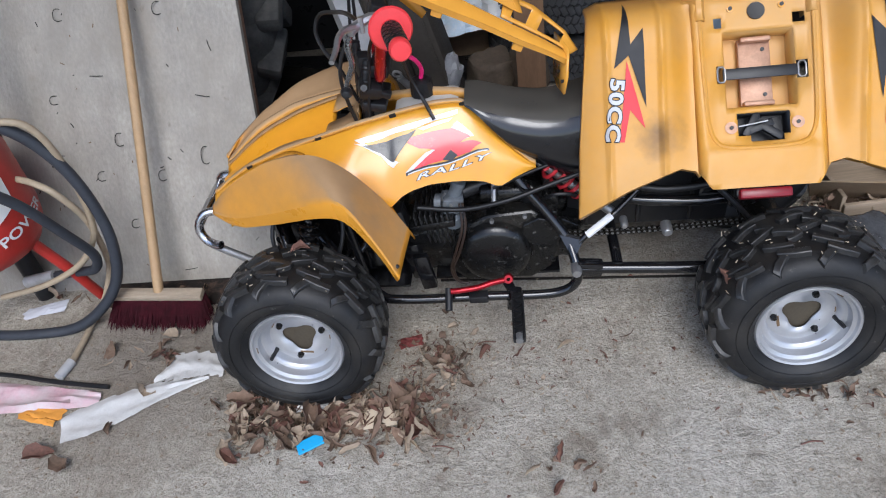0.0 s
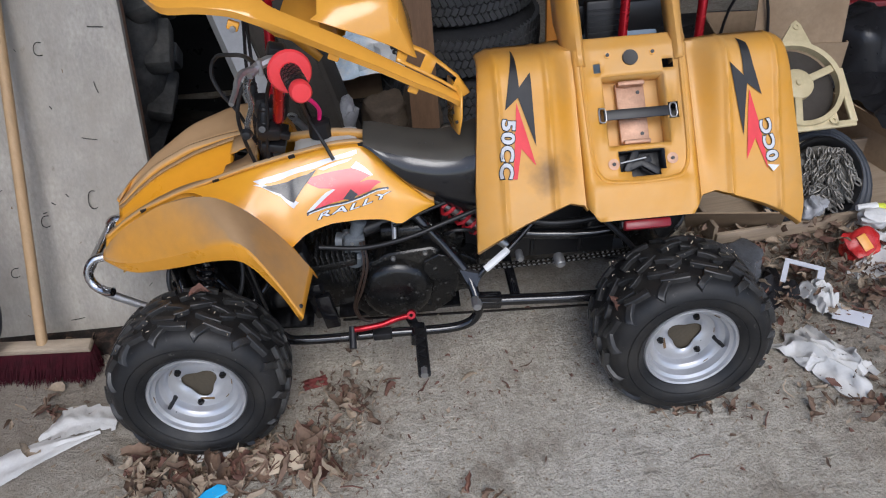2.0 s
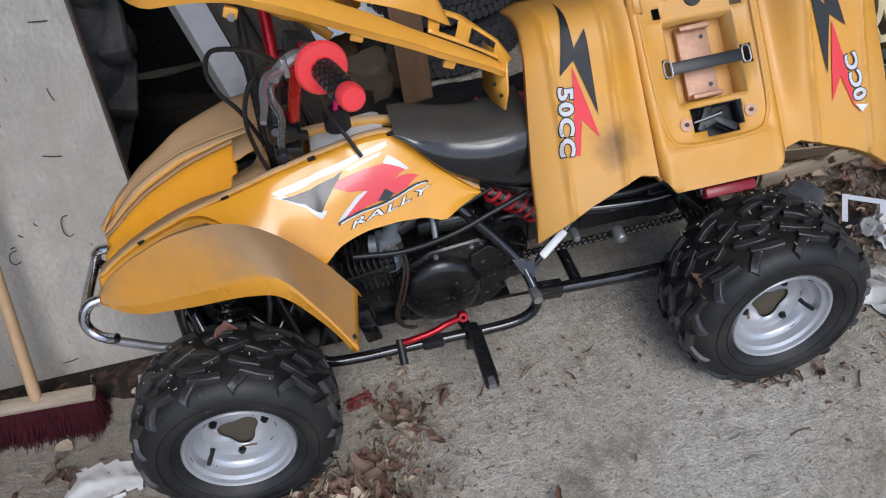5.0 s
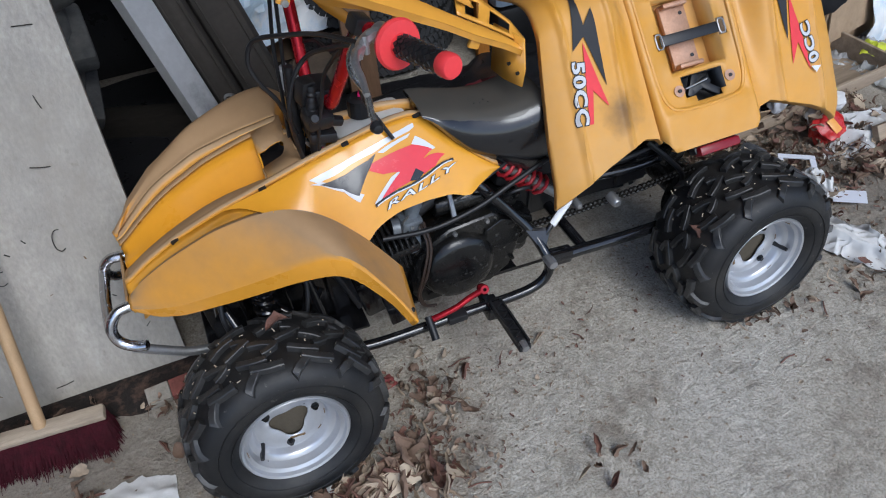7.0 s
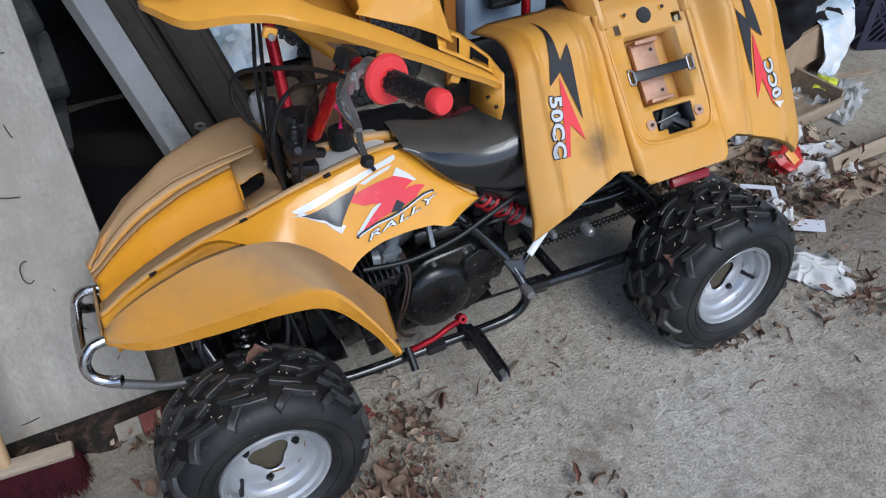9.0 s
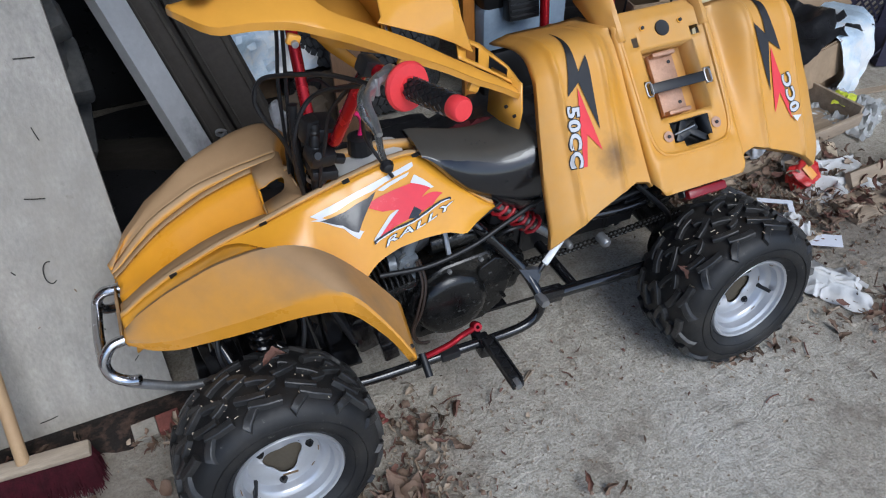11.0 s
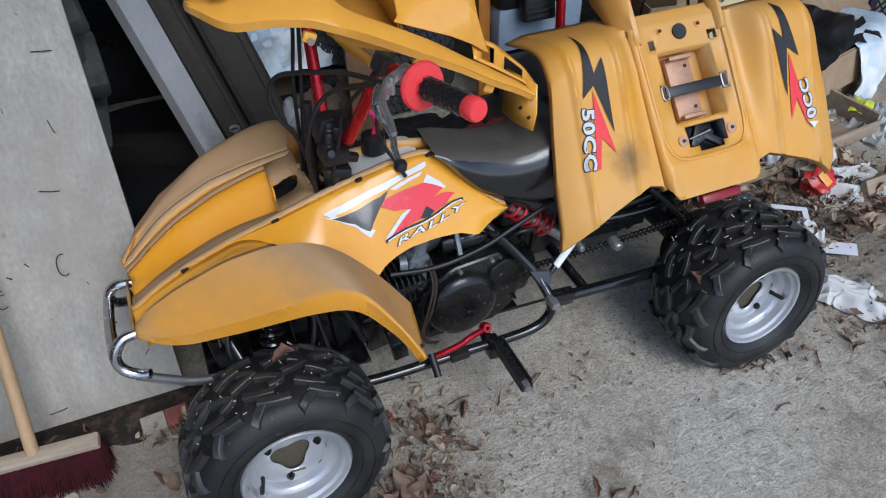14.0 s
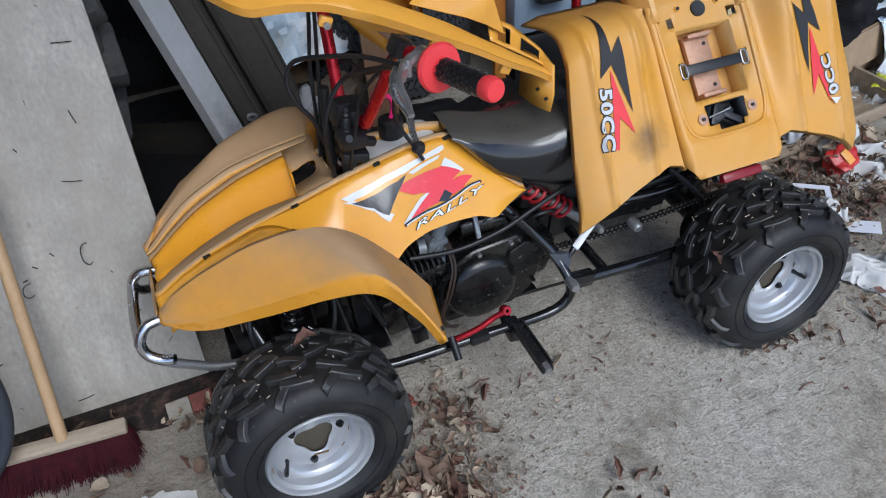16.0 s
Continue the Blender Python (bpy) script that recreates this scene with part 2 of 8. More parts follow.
def concrete():
    """Rough trowelled concrete: swirled strokes, grains, dirt in patches."""
    m = bpy.data.materials.new("concrete_floor")
    m.use_nodes = True
    N, L = m.node_tree.nodes, m.node_tree.links
    b = N["Principled BSDF"]
    tc = N.new("ShaderNodeTexCoord")

    def tex(sc, detail, rough, dist=0.0, stretch=None):
        n = N.new("ShaderNodeTexNoise")
        n.inputs["Scale"].default_value, n.inputs["Detail"].default_value = sc, detail
        n.inputs["Roughness"].default_value, n.inputs["Distortion"].default_value = rough, dist
        src = tc.outputs["Object"]
        if stretch:
            mp = N.new("ShaderNodeMapping")
            mp.inputs["Scale"].default_value, mp.inputs["Rotation"].default_value = stretch, (0, 0, 0.5)
            L.new(src, mp.inputs["Vector"])
            src = mp.outputs[0]
        L.new(src, n.inputs["Vector"])
        return n.outputs["Fac"]

    def ramp(fac, *stops):
        r = N.new("ShaderNodeValToRGB")
        e = r.color_ramp.elements
        while len(e) < len(stops):
            e.new(0.5)
        for k, (p, c) in enumerate(stops):
            e[k].position, e[k].color = p, (*c, 1)
        L.new(fac, r.inputs[0])
        return r.outputs[0]

    def mix(fac, a, c, mode="MIX"):
        x = N.new("ShaderNodeMix")
        x.data_type, x.blend_type = "RGBA", mode
        for i, v in ((0, fac), (6, a), (7, c)):
            if isinstance(v, (int, float)):
                x.inputs[i].default_value = v
            else:
                L.new(v, x.inputs[i])
        return x.outputs[2]

    large = ramp(tex(1.6, 6, 0.6), (0.30, (0.348, 0.305, 0.247)), (0.52, (0.452, 0.416, 0.350)), (0.72, (0.512, 0.481, 0.420)))
    sa, sb = tex(26, 4, 0.6, 0.5, (1.0, 0.6, 1.0)), tex(30, 4, 0.6, 0.6, (0.6, 1.0, 1.0))
    zone = ramp(tex(3.2, 2, 0.5), (0.45, (0, 0, 0)), (0.55, (1, 1, 1)))
    strokes = mix(zone, sa, sb)
    grain = tex(170, 4, 0.7)
    clots = ramp(tex(46, 6, 0.72, 0.6), (0.32, (0.72, 0.70, 0.67)), (0.56, (1.08, 1.08, 1.08)))
    fine = ramp(strokes, (0.30, (0.90, 0.89, 0.875)), (0.60, (1.04, 1.04, 1.04)))
    speck = ramp(grain, (0.30, (0.60, 0.58, 0.55)), (0.56, (1.10, 1.10, 1.10)))
    col = mix(1.0, mix(1.0, large, fine, "MULTIPLY"), speck, "MULTIPLY")
    col = mix(1.0, col, clots, "MULTIPLY")
    dirt = ramp(tex(4.5, 9, 0.74), (0.53, (0, 0, 0)), (0.70, (0.85, 0.85, 0.85)))
    dark = N.new("ShaderNodeRGB")
    dark.outputs[0].default_value = (0.17, 0.135, 0.10, 1)
    col = mix(dirt, col, dark.outputs[0])
    # darker brown patches by the broom, under the quad bike and at the junk
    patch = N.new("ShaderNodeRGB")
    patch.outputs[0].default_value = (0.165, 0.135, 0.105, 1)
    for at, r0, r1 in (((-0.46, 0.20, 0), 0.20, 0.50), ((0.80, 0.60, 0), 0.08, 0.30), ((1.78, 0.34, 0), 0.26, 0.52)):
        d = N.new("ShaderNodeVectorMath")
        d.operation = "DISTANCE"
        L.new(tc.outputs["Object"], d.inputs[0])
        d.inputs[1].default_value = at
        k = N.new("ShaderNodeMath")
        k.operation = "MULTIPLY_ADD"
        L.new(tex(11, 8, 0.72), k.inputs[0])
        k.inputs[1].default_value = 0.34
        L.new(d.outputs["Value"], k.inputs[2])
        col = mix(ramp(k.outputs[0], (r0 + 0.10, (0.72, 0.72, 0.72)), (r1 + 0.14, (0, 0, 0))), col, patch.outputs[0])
    L.new(col, b.inputs["Base Color"])
    b.inputs["Roughness"].default_value = 0.9
    h = N.new("ShaderNodeMath")
    h.operation = "MULTIPLY_ADD"
    L.new(grain, h.inputs[0])
    h.inputs[1].default_value = 0.35
    h2 = N.new("ShaderNodeMath")
    h2.operation = "MULTIPLY_ADD"
    L.new(tex(52, 6, 0.72, 0.5), h2.inputs[0])
    h2.inputs[1].default_value = 0.8
    L.new(strokes, h2.inputs[2])
    L.new(h2.outputs[0], h.inputs[2])
    bp = N.new("ShaderNodeBump")
    bp.inputs["Strength"].default_value, bp.inputs["Distance"].default_value = 0.9, 0.012
    L.new(h.outputs[0], bp.inputs["Height"])
    L.new(bp.outputs[0], b.inputs["Normal"])
    return m


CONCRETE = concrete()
BOARD = mat("grey_board", (0.37, 0.345, 0.305), 0.88, var=0.24, scale=14, bump=0.7, bscale=110, second=(0.29, 0.262, 0.222), mix_scale=3.2, mix_at=0.53, mix_soft=0.13, stretch=(1, 1, 0.55), stain=(0.17, 0.135, 0.10), stain_at=0.69, stain_scale=34.0)
PLY = mat("plywood_edge", (0.22, 0.12, 0.075), 0.8, var=0.25, scale=12, stretch=(1, 1, 8), bump=0.3)
WIRE = mat("rusty_wire", (0.03, 0.026, 0.022), 0.7, 0.4, var=0.3, bump=0.1)
BROOMWOOD = mat("broom_wood", (0.42, 0.28, 0.15), 0.6, var=0.14, scale=12, stretch=(6, 6, 0.6), bump=0.12, second=(0.40, 0.26, 0.14), mix_scale=5, mix_at=0.58)
HEADWOOD = mat("broom_head_wood", (0.37, 0.30, 0.22), 0.7, var=0.16, scale=10, stretch=(1, 6, 6), bump=0.2, second=(0.24, 0.19, 0.14), mix_scale=7, mix_at=0.6, mix_soft=0.12)
BRISTLE = mat("maroon_bristle", (0.036, 0.003, 0.007), 0.7, var=0.5, scale=40, bump=0.0)
BRISTLE.node_tree.nodes["Principled BSDF"].inputs["Specular IOR Level"].default_value = 0.12
LEAF = mat("dry_leaf", (0.15, 0.098, 0.066), 0.8, var=0.4, scale=14, bump=0.3, bscale=60, second=(0.23, 0.15, 0.105), mix_scale=11, mix_at=0.55, mix_soft=0.12)
LEAF2 = mat("reddish_dry_leaf", (0.16, 0.078, 0.056), 0.8, var=0.35, scale=14, bump=0.3, bscale=60)
LEAF3 = mat("pale_dry_leaf", (0.36, 0.28, 0.20), 0.8, var=0.3, scale=14, bump=0.3, bscale=60)
CLOTH = mat("white_cloth", (0.60, 0.59, 0.57), 0.9, var=0.1, scale=7, bump=0.35, bscale=110, second=(0.50, 0.49, 0.47), mix_scale=6, mix_at=0.62, mix_soft=0.12)
PINKCL = mat("pink_cloth", (0.60, 0.36, 0.40), 0.9, var=0.2, scale=8, bump=0.4, second=(0.62, 0.55, 0.55), mix_scale=5, mix_at=0.5)
PAPER = mat("white_paper", (0.60, 0.61, 0.66), 0.8, var=0.05, bump=0.05)
BLUEP = mat("bright_blue_wrapper", (0.03, 0.38, 0.72), 0.45, var=0.06, bump=0.05)
CARD = mat("cardboard", (0.34, 0.242, 0.152), 0.85, var=0.16, scale=6, bump=0.15, second=(0.26, 0.178, 0.108), mix_scale=4, mix_at=0.58)
CARDPALE = mat("pale_card", (0.60, 0.50, 0.37), 0.85, var=0.1, bump=0.1)
WOOD = mat("weathered_plank", (0.36, 0.28, 0.20), 0.8, var=0.2, scale=6, stretch=(0.6, 8, 8), bump=0.3, second=(0.25, 0.19, 0.13), mix_scale=4, mix_at=0.55)
GREYMETAL = mat("grey_painted_steel", (0.50, 0.50, 0.50), 0.5, 0.2, var=0.1, scale=6, bump=0.08, second=(0.17, 0.165, 0.16), mix_scale=4, mix_at=0.64)
DARKCLOTH = mat("dark_grey_upholstery", (0.050, 0.042, 0.034), 0.85, var=0.2, scale=8, bump=0.3, bscale=120)
DARKWALL = mat("dark_shed_wall", (0.10, 0.085, 0.07), 0.9, var=0.3, scale=3, bump=0.3)
BLUEBAG = mat("pale_blue_plastic", (0.56, 0.68, 0.79), 0.45, var=0.15, scale=10, bump=0.3, bscale=30, second=(0.74, 0.74, 0.73), mix_scale=5, mix_at=0.52, mix_soft=0.06)
BLUEBOX = mat("blue_grey_plastic", (0.26, 0.33, 0.41), 0.5, var=0.1, bump=0.05)
BEIGE = mat("yellowed_beige_plastic", (0.56, 0.47, 0.28), 0.5, var=0.12, scale=12, bump=0.08, second=(0.40, 0.32, 0.18), mix_scale=7, mix_at=0.62)
GREYBAG = mat("crumpled_grey_plastic", (0.36, 0.36, 0.37), 0.3, var=0.15, scale=10, bump=0.5, bscale=25)
CHAIN = mat("galvanised_chain", (0.22, 0.205, 0.18), 0.5, 0.6, var=0.3, scale=30, bump=0.2)
REDPACK = mat("red_foil_packet", (0.48, 0.025, 0.025), 0.3, var=0.2, scale=14, bump=0.5, bscale=25, second=(0.62, 0.08, 0.05), mix_scale=12, mix_at=0.6)
ORANGE = mat("orange_print", (0.75, 0.33, 0.06), 0.35, var=0.1, bump=0.2)
RED_CASE = mat("dull_red_plastic", (0.22, 0.018, 0.022), 0.45, var=0.15, scale=8, bump=0.05)
REDTANK = mat("red_enamel", (0.40, 0.028, 0.022), 0.4, var=0.12, scale=6, bump=0.04, second=(0.28, 0.03, 0.02), mix_scale=5, mix_at=0.6)
HOSE_B = mat("blue_black_hose", (0.035, 0.04, 0.05), 0.55, var=0.15, bump=0.06)
HOSE_T = mat("tan_hose", (0.36, 0.29, 0.20), 0.55, var=0.15, bump=0.06)
PURPLE = mat("dark_purple_crate", (0.03, 0.027, 0.05), 0.55, var=0.15, bump=0.05)
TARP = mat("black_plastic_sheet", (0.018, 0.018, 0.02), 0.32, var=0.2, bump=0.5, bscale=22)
BOOT = mat("brown_canvas", (0.105, 0.078, 0.055), 0.85, var=0.25, scale=9, bump=0.3)
YELLOWGREEN = mat("lime_plastic", (0.62, 0.68, 0.06), 0.4, var=0.1, bump=0.2)
CLEARBAG = mat("clear_crumpled_plastic", (0.62, 0.63, 0.62), 0.22, var=0.1, bump=0.6, bscale=30, trans=0.45)
SOIL_SHADE = mat("soil_with_shade", (0.014, 0.010, 0.008), 0.95, var=0.4, scale=20, bump=0.8, bscale=70, second=(0.085, 0.050, 0.034), mix_scale=34, mix_at=0.60)
GRIT = mat("floor_grit", (0.27, 0.21, 0.15), 0.9, var=0.4, scale=40, bump=0.2)

# ---- building blocks ----


def finish(bm, material, smooth=True, angle=40):
    me = bpy.data.meshes.new("mesh")
    bmesh.ops.recalc_face_normals(bm, faces=bm.faces[:])
    bm.to_mesh(me)
    bm.free()
    for m in material if isinstance(material, (list, tuple)) else [material]:
        me.materials.append(m)
    if smooth:
        me.shade_smooth()
        me.set_sharp_from_angle(angle=radians(angle))
    return me


def part(name, bm, material, parent, label="", smooth=True, angle=40, m=None):
    """One mesh object under a thing or under a part."""
    ob = new(name, finish(bm, material, smooth, angle))
    ob.parent = parent
    if parent is not None:
        ob.matrix_parent_inverse = Matrix.Identity(4)
    if m is not None:
        ob.matrix_basis = m
    if label:
        ob["label"] = label
    return ob


def thing(name, label, category, m=None, group="", kind=""):
    ob = new(name)
    ob.empty_display_size = 0.05
    if m is not None:
        ob.matrix_basis = m
    return tagged(ob, label, category, group, kind)


def solo(name, bm, material, label, category, m=None, group="", kind="", smooth=True, angle=40):
    ob = new(name, finish(bm, material, smooth, angle))
    if m is not None:
        ob.matrix_basis = m
    return tagged(ob, label, category, group, kind)


def curve_pts(pts, per=6):
    """A smooth line through points."""
    P = [Vector(p) for p in pts]
    if len(P) < 3:
        return P
    P = [2 * P[0] - P[1]] + P + [2 * P[-1] - P[-2]]
    out = []
    for i in range(1, len(P) - 2):
        a, b, c, d = P[i - 1:i + 3]
        for k in range(per):
            t = k / per
            out.append(0.5 * (2 * b + (c - a) * t + (2 * a - 5 * b + 4 * c - d) * t * t + (3 * b - a - 3 * c + d) * t ** 3))
    out.append(P[-2])
    return out


def tube(bm, pts, r, n=10, per=6, cap=True, smooth=True, radii=None):
    Q = curve_pts(pts, per) if smooth else [Vector(p) for p in pts]
    rings, up = [], None
    for i, q in enumerate(Q):
        d = (Q[min(i + 1, len(Q) - 1)] - Q[max(i - 1, 0)]).normalized()
        if up is None:
            up = Vector((0, 0, 1)) if abs(d.z) < 0.9 else Vector((1, 0, 0))
        up = (up - d * up.dot(d)).normalized()
        s = d.cross(up)
        rr = r if radii is None else radii(i / (len(Q) - 1))
        rings.append([bm.verts.new(q + (up * math.cos(2 * math.pi * k / n) + s * math.sin(2 * math.pi * k / n)) * rr) for k in range(n)])
    for a, b in zip(rings, rings[1:]):
        for k in range(n):
            bm.faces.new((a[k], a[(k + 1) % n], b[(k + 1) % n], b[k]))
    if cap:
        bm.faces.new(rings[0][::-1])
        bm.faces.new(rings[-1])
    return bm


def tube_bm(pts, r, n=10, per=6, smooth=True, radii=None):
    return tube(bmesh.new(), pts, r, n, per, True, smooth, radii)


def box(bm, size, m=None, bevel=0.0):
    r = bmesh.ops.create_cube(bm, size=1.0)
    vs = r["verts"]
    bmesh.ops.scale(bm, vec=size, verts=vs)
    if bevel:
        es = list({e for v in vs for e in v.link_edges})
        r = bmesh.ops.bevel(bm, geom=es, offset=bevel, segments=2, profile=0.5, affect="EDGES")
        vs = list({v for f in r["faces"] for v in f.verts})
    if m is not None:
        bmesh.ops.transform(bm, matrix=m, verts=vs)
    return bm


def box_bm(size, m=None, bevel=0.0):
    return box(bmesh.new(), size, m, bevel)


def lathe(bm, profile, n=32, m=None, closed=False):
    """profile: (radius, along); turns about local y."""
    rings = []
    for r, a in profile:
        rings.append([bm.verts.new((r * math.cos(2 * math.pi * k / n), a, r * math.sin(2 * math.pi * k / n))) for k in range(n)])
    pairs = list(zip(rings, rings[1:])) + ([(rings[-1], rings[0])] if closed else [])
    for a, b in pairs:
        for k in range(n):
            bm.faces.new((a[k], a[(k + 1) % n], b[(k + 1) % n], b[k]))
    if not closed:
        for ring, (r, _) in ((rings[0], profile[0]), (rings[-1], profile[-1])):
            if r > 1e-4:
                bm.faces.new(ring)
    bmesh.ops.remove_doubles(bm, verts=bm.verts[:], dist=1e-6)
    if m is not None:
        bmesh.ops.transform(bm, matrix=m, verts=[v for ring in rings for v in ring if v.is_valid])
    return bm


def lathe_bm(profile, n=32, m=None, closed=False):
    return lathe(bmesh.new(), profile, n, m, closed)


def along(a, b):
    """The pose whose local y runs from a to b."""
    a, b = Vector(a), Vector(b)
    return Matrix.Translation(a) @ (b - a).to_track_quat("Y", "Z").to_matrix().to_4x4()


def rod(bm, a, b, r, n=12):
    return lathe(bm, [(r, 0), (r, (Vector(b) - Vector(a)).length)], n, along(a, b))


def rod_bm(a, b, r, n=12):
    return rod(bmesh.new(), a, b, r, n)


def sheet(bm, rows):
    """A quad surface through rows of points."""
    V = [[bm.verts.new(p) for p in row] for row in rows]
    for a, b in zip(V, V[1:]):
        for i in range(len(a) - 1):
            bm.faces.new((a[i], a[i + 1], b[i + 1], b[i]))
    return V


def knots(x, table):
    """Values at x, glided between the rows (x, value, ...) of a table."""
    xs = [r[0] for r in table]
    return [float(np.interp(x, xs, [r[j] for r in table])) for j in range(1, len(table[0]))]


def soft_knots(x, table, h):
    """The same, rounded over plus or minus h."""
    acc = [knots(x + d * h, table) for d in (-1, -0.5, 0, 0.5, 1)]
    return [sum(c) / 5 for c in zip(*acc)]


def thick(ob, t, offset=-1.0):
    md = ob.modifiers.new("thickness", "SOLIDIFY")
    md.thickness, md.offset = t, offset
    return ob


def rounded(ob, w, seg=2):
    md = ob.modifiers.new("rounding", "BEVEL")
    md.width, md.segments, md.limit_method = w, seg, "ANGLE"
    return ob


def crumple(w, d, h, seed, n=14, fold=5.0, flat=0.0):
    """A rumpled sheet lying on the ground, with folds and an uneven outline."""
    rnd = random.Random(seed)
    off = Vector((rnd.uniform(0, 50), rnd.uniform(0, 50), rnd.uniform(0, 50)))
    rows = []
    for j in range(n + 1):
        row = []
        for i in range(n + 1):
            u, v = i / n - 0.5, j / n - 0.5
            e = 1 + 0.28 * noise.noise(Vector((math.atan2(v, u) * 1.6, seed, 0.3))) if (abs(u) + abs(v)) > 0.3 else 1
            a_ = noise.noise(Vector((u * 2, v * 2, 9)) + off) * 2.5
            uu, vv = u * math.cos(a_) - v * math.sin(a_), u * math.sin(a_) + v * math.cos(a_)
            f = 0.75 * abs(noise.noise(Vector((uu * fold, vv * fold * 1.6, 0)) + off)) + 0.35 * abs(noise.noise(Vector((u * fold * 2.3, v * fold * 2.3, 3)) + off)) + 0.15 * abs(noise.noise(Vector((uu * fold * 5, vv * fold * 5, 5)) + off))
            edge = 1 - max(abs(u), abs(v)) * 2
            row.append((u * w * e, v * d * e, 0.003 + h * f * (0.35 + 0.65 * edge ** 0.5 if edge > 0 else 0.35)))
        rows.append(row)
    bm = bmesh.new()
    sheet(bm, rows)
    return bm


def cloth(w, d, h, seed, n=40, folds=7):
    """A soft cloth dropped on the ground: long rounded folds and an uneven outline."""
    rnd = random.Random(seed)
    lines = []
    for _ in range(folds):
        a = rnd.uniform(0, math.pi)
        lines.append((math.cos(a), math.sin(a), rnd.uniform(-0.35, 0.35), rnd.uniform(0.035, 0.10), rnd.uniform(0.35, 1.0), rnd.uniform(-2.0, 2.0)))
    rows = []
    for j in range(n + 1):
        row = []
        for i in range(n + 1):
            u, v = i / n - 0.5, j / n - 0.5
            r = max(abs(u), abs(v)) * 2
            e = 1 + 0.42 * noise.noise(Vector((math.cos(math.atan2(v, u)) * 1.3, math.sin(math.atan2(v, u)) * 1.3, seed * 0.7))) * r
            z = 0.0
            for cx, cy, o_, wd, am, bend in lines:
                t = u * cx + v * cy - o_ + bend * (v * cx - u * cy) ** 2
                z = max(z, am * math.exp(-(t / wd) ** 2))
            z += 0.30 * (0.5 + noise.noise(Vector((u * 3, v * 3, seed))))
            z *= 1 - 0.65 * r ** 3
            row.append((u * w * e + 0.012 * noise.noise(Vector((u * 6, v * 6, seed + 4))), v * d * e + 0.012 * noise.noise(Vector((u * 6, v * 6, seed + 9))), 0.003 + max(0.0, h * z)))
        rows.append(row)
    bm = bmesh.new()
    sheet(bm, rows)
    return bm


def pouch(w, d, h, seed, dents=0.35):
    """A crumpled, half-full packet."""
    bm = bmesh.new()
    bmesh.ops.create_uvsphere(bm, u_segments=28, v_segments=16, radius=0.5)
    for v in bm.verts:
        c = v.co.copy()
        k = 1 + dents * noise.noise(c * 3.2 + Vector((seed, 0, 0))) + 0.16 * abs(noise.noise(c * 8 + Vector((0, seed, 0))))
        sq = 1 / max(0.62, (abs(c.x * 2) ** 4 + abs(c.y * 2) ** 4) ** 0.25 + 0.25)
        v.co = Vector((c.x * w * k * sq, c.y * d * k * sq, c.z * h * k))
    return bm

# ---- the shed ----
bm = bmesh.new()
bmesh.ops.create_grid(bm, x_segments=1, y_segments=1, size=200)
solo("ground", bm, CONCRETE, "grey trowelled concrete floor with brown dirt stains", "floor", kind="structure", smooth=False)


def wall(name, size, at, label):
    return solo(name, box_bm(size, pose(*at)), DARKWALL, label, "wall", kind="structure", smooth=False)


wall("wall_back", (6.8, 0.15, 3.2), (1.775, 2.775, 1.6), "dark unlit back wall of the shed")
wall("wall_left", (0.15, 3.4, 3.2), (-1.55, 1.0, 1.6), "dark rough side wall of the shed")
wall("wall_right", (0.15, 3.4, 3.2), (5.1, 1.0, 1.6), "dark rough end wall of the shed")
# lintel and roof are unseen, added to block light towards the back
solo("unseen_lintel", box_bm((7.6, 0.12, 0.42), pose(1.4, -0.64, 2.99)), DARKWALL, "unseen lintel added to limit the light reaching the back", "wall", kind="structure", smooth=False)
solo("ceiling", box_bm((7.6, 3.7, 0.1), pose(1.4, 1.15, 3.252)), DARKWALL, "unseen roof added to keep sky light off the shed floor", "ceiling", kind="structure", smooth=False)
solo("floor_joint", box_bm((0.95, 0.007, 0.006), pose(0.75, 0.372, 0.0, 0, 0, -3)), DARKTIMBER, "dark joint strip in the concrete floor", "joint", kind="structure", smooth=False)

# ---- quad bike ----
C = 0.35                                  # the middle of the quad bike
quad = thing("quad_bike", "dusty yellow childrens quad bike with chunky black tyres", "quad bike", pose(0.5, C, 0))
Q0 = pose(-0.5, -C, 0)                    # parts are drawn in world places


def qpart(name, bm, material, label="", parent=None, smooth=True, angle=40):
    ob = part(name, bm, material, parent or quad, label, smooth, angle)
    if parent is None:
        ob.matrix_basis = Q0
    return ob


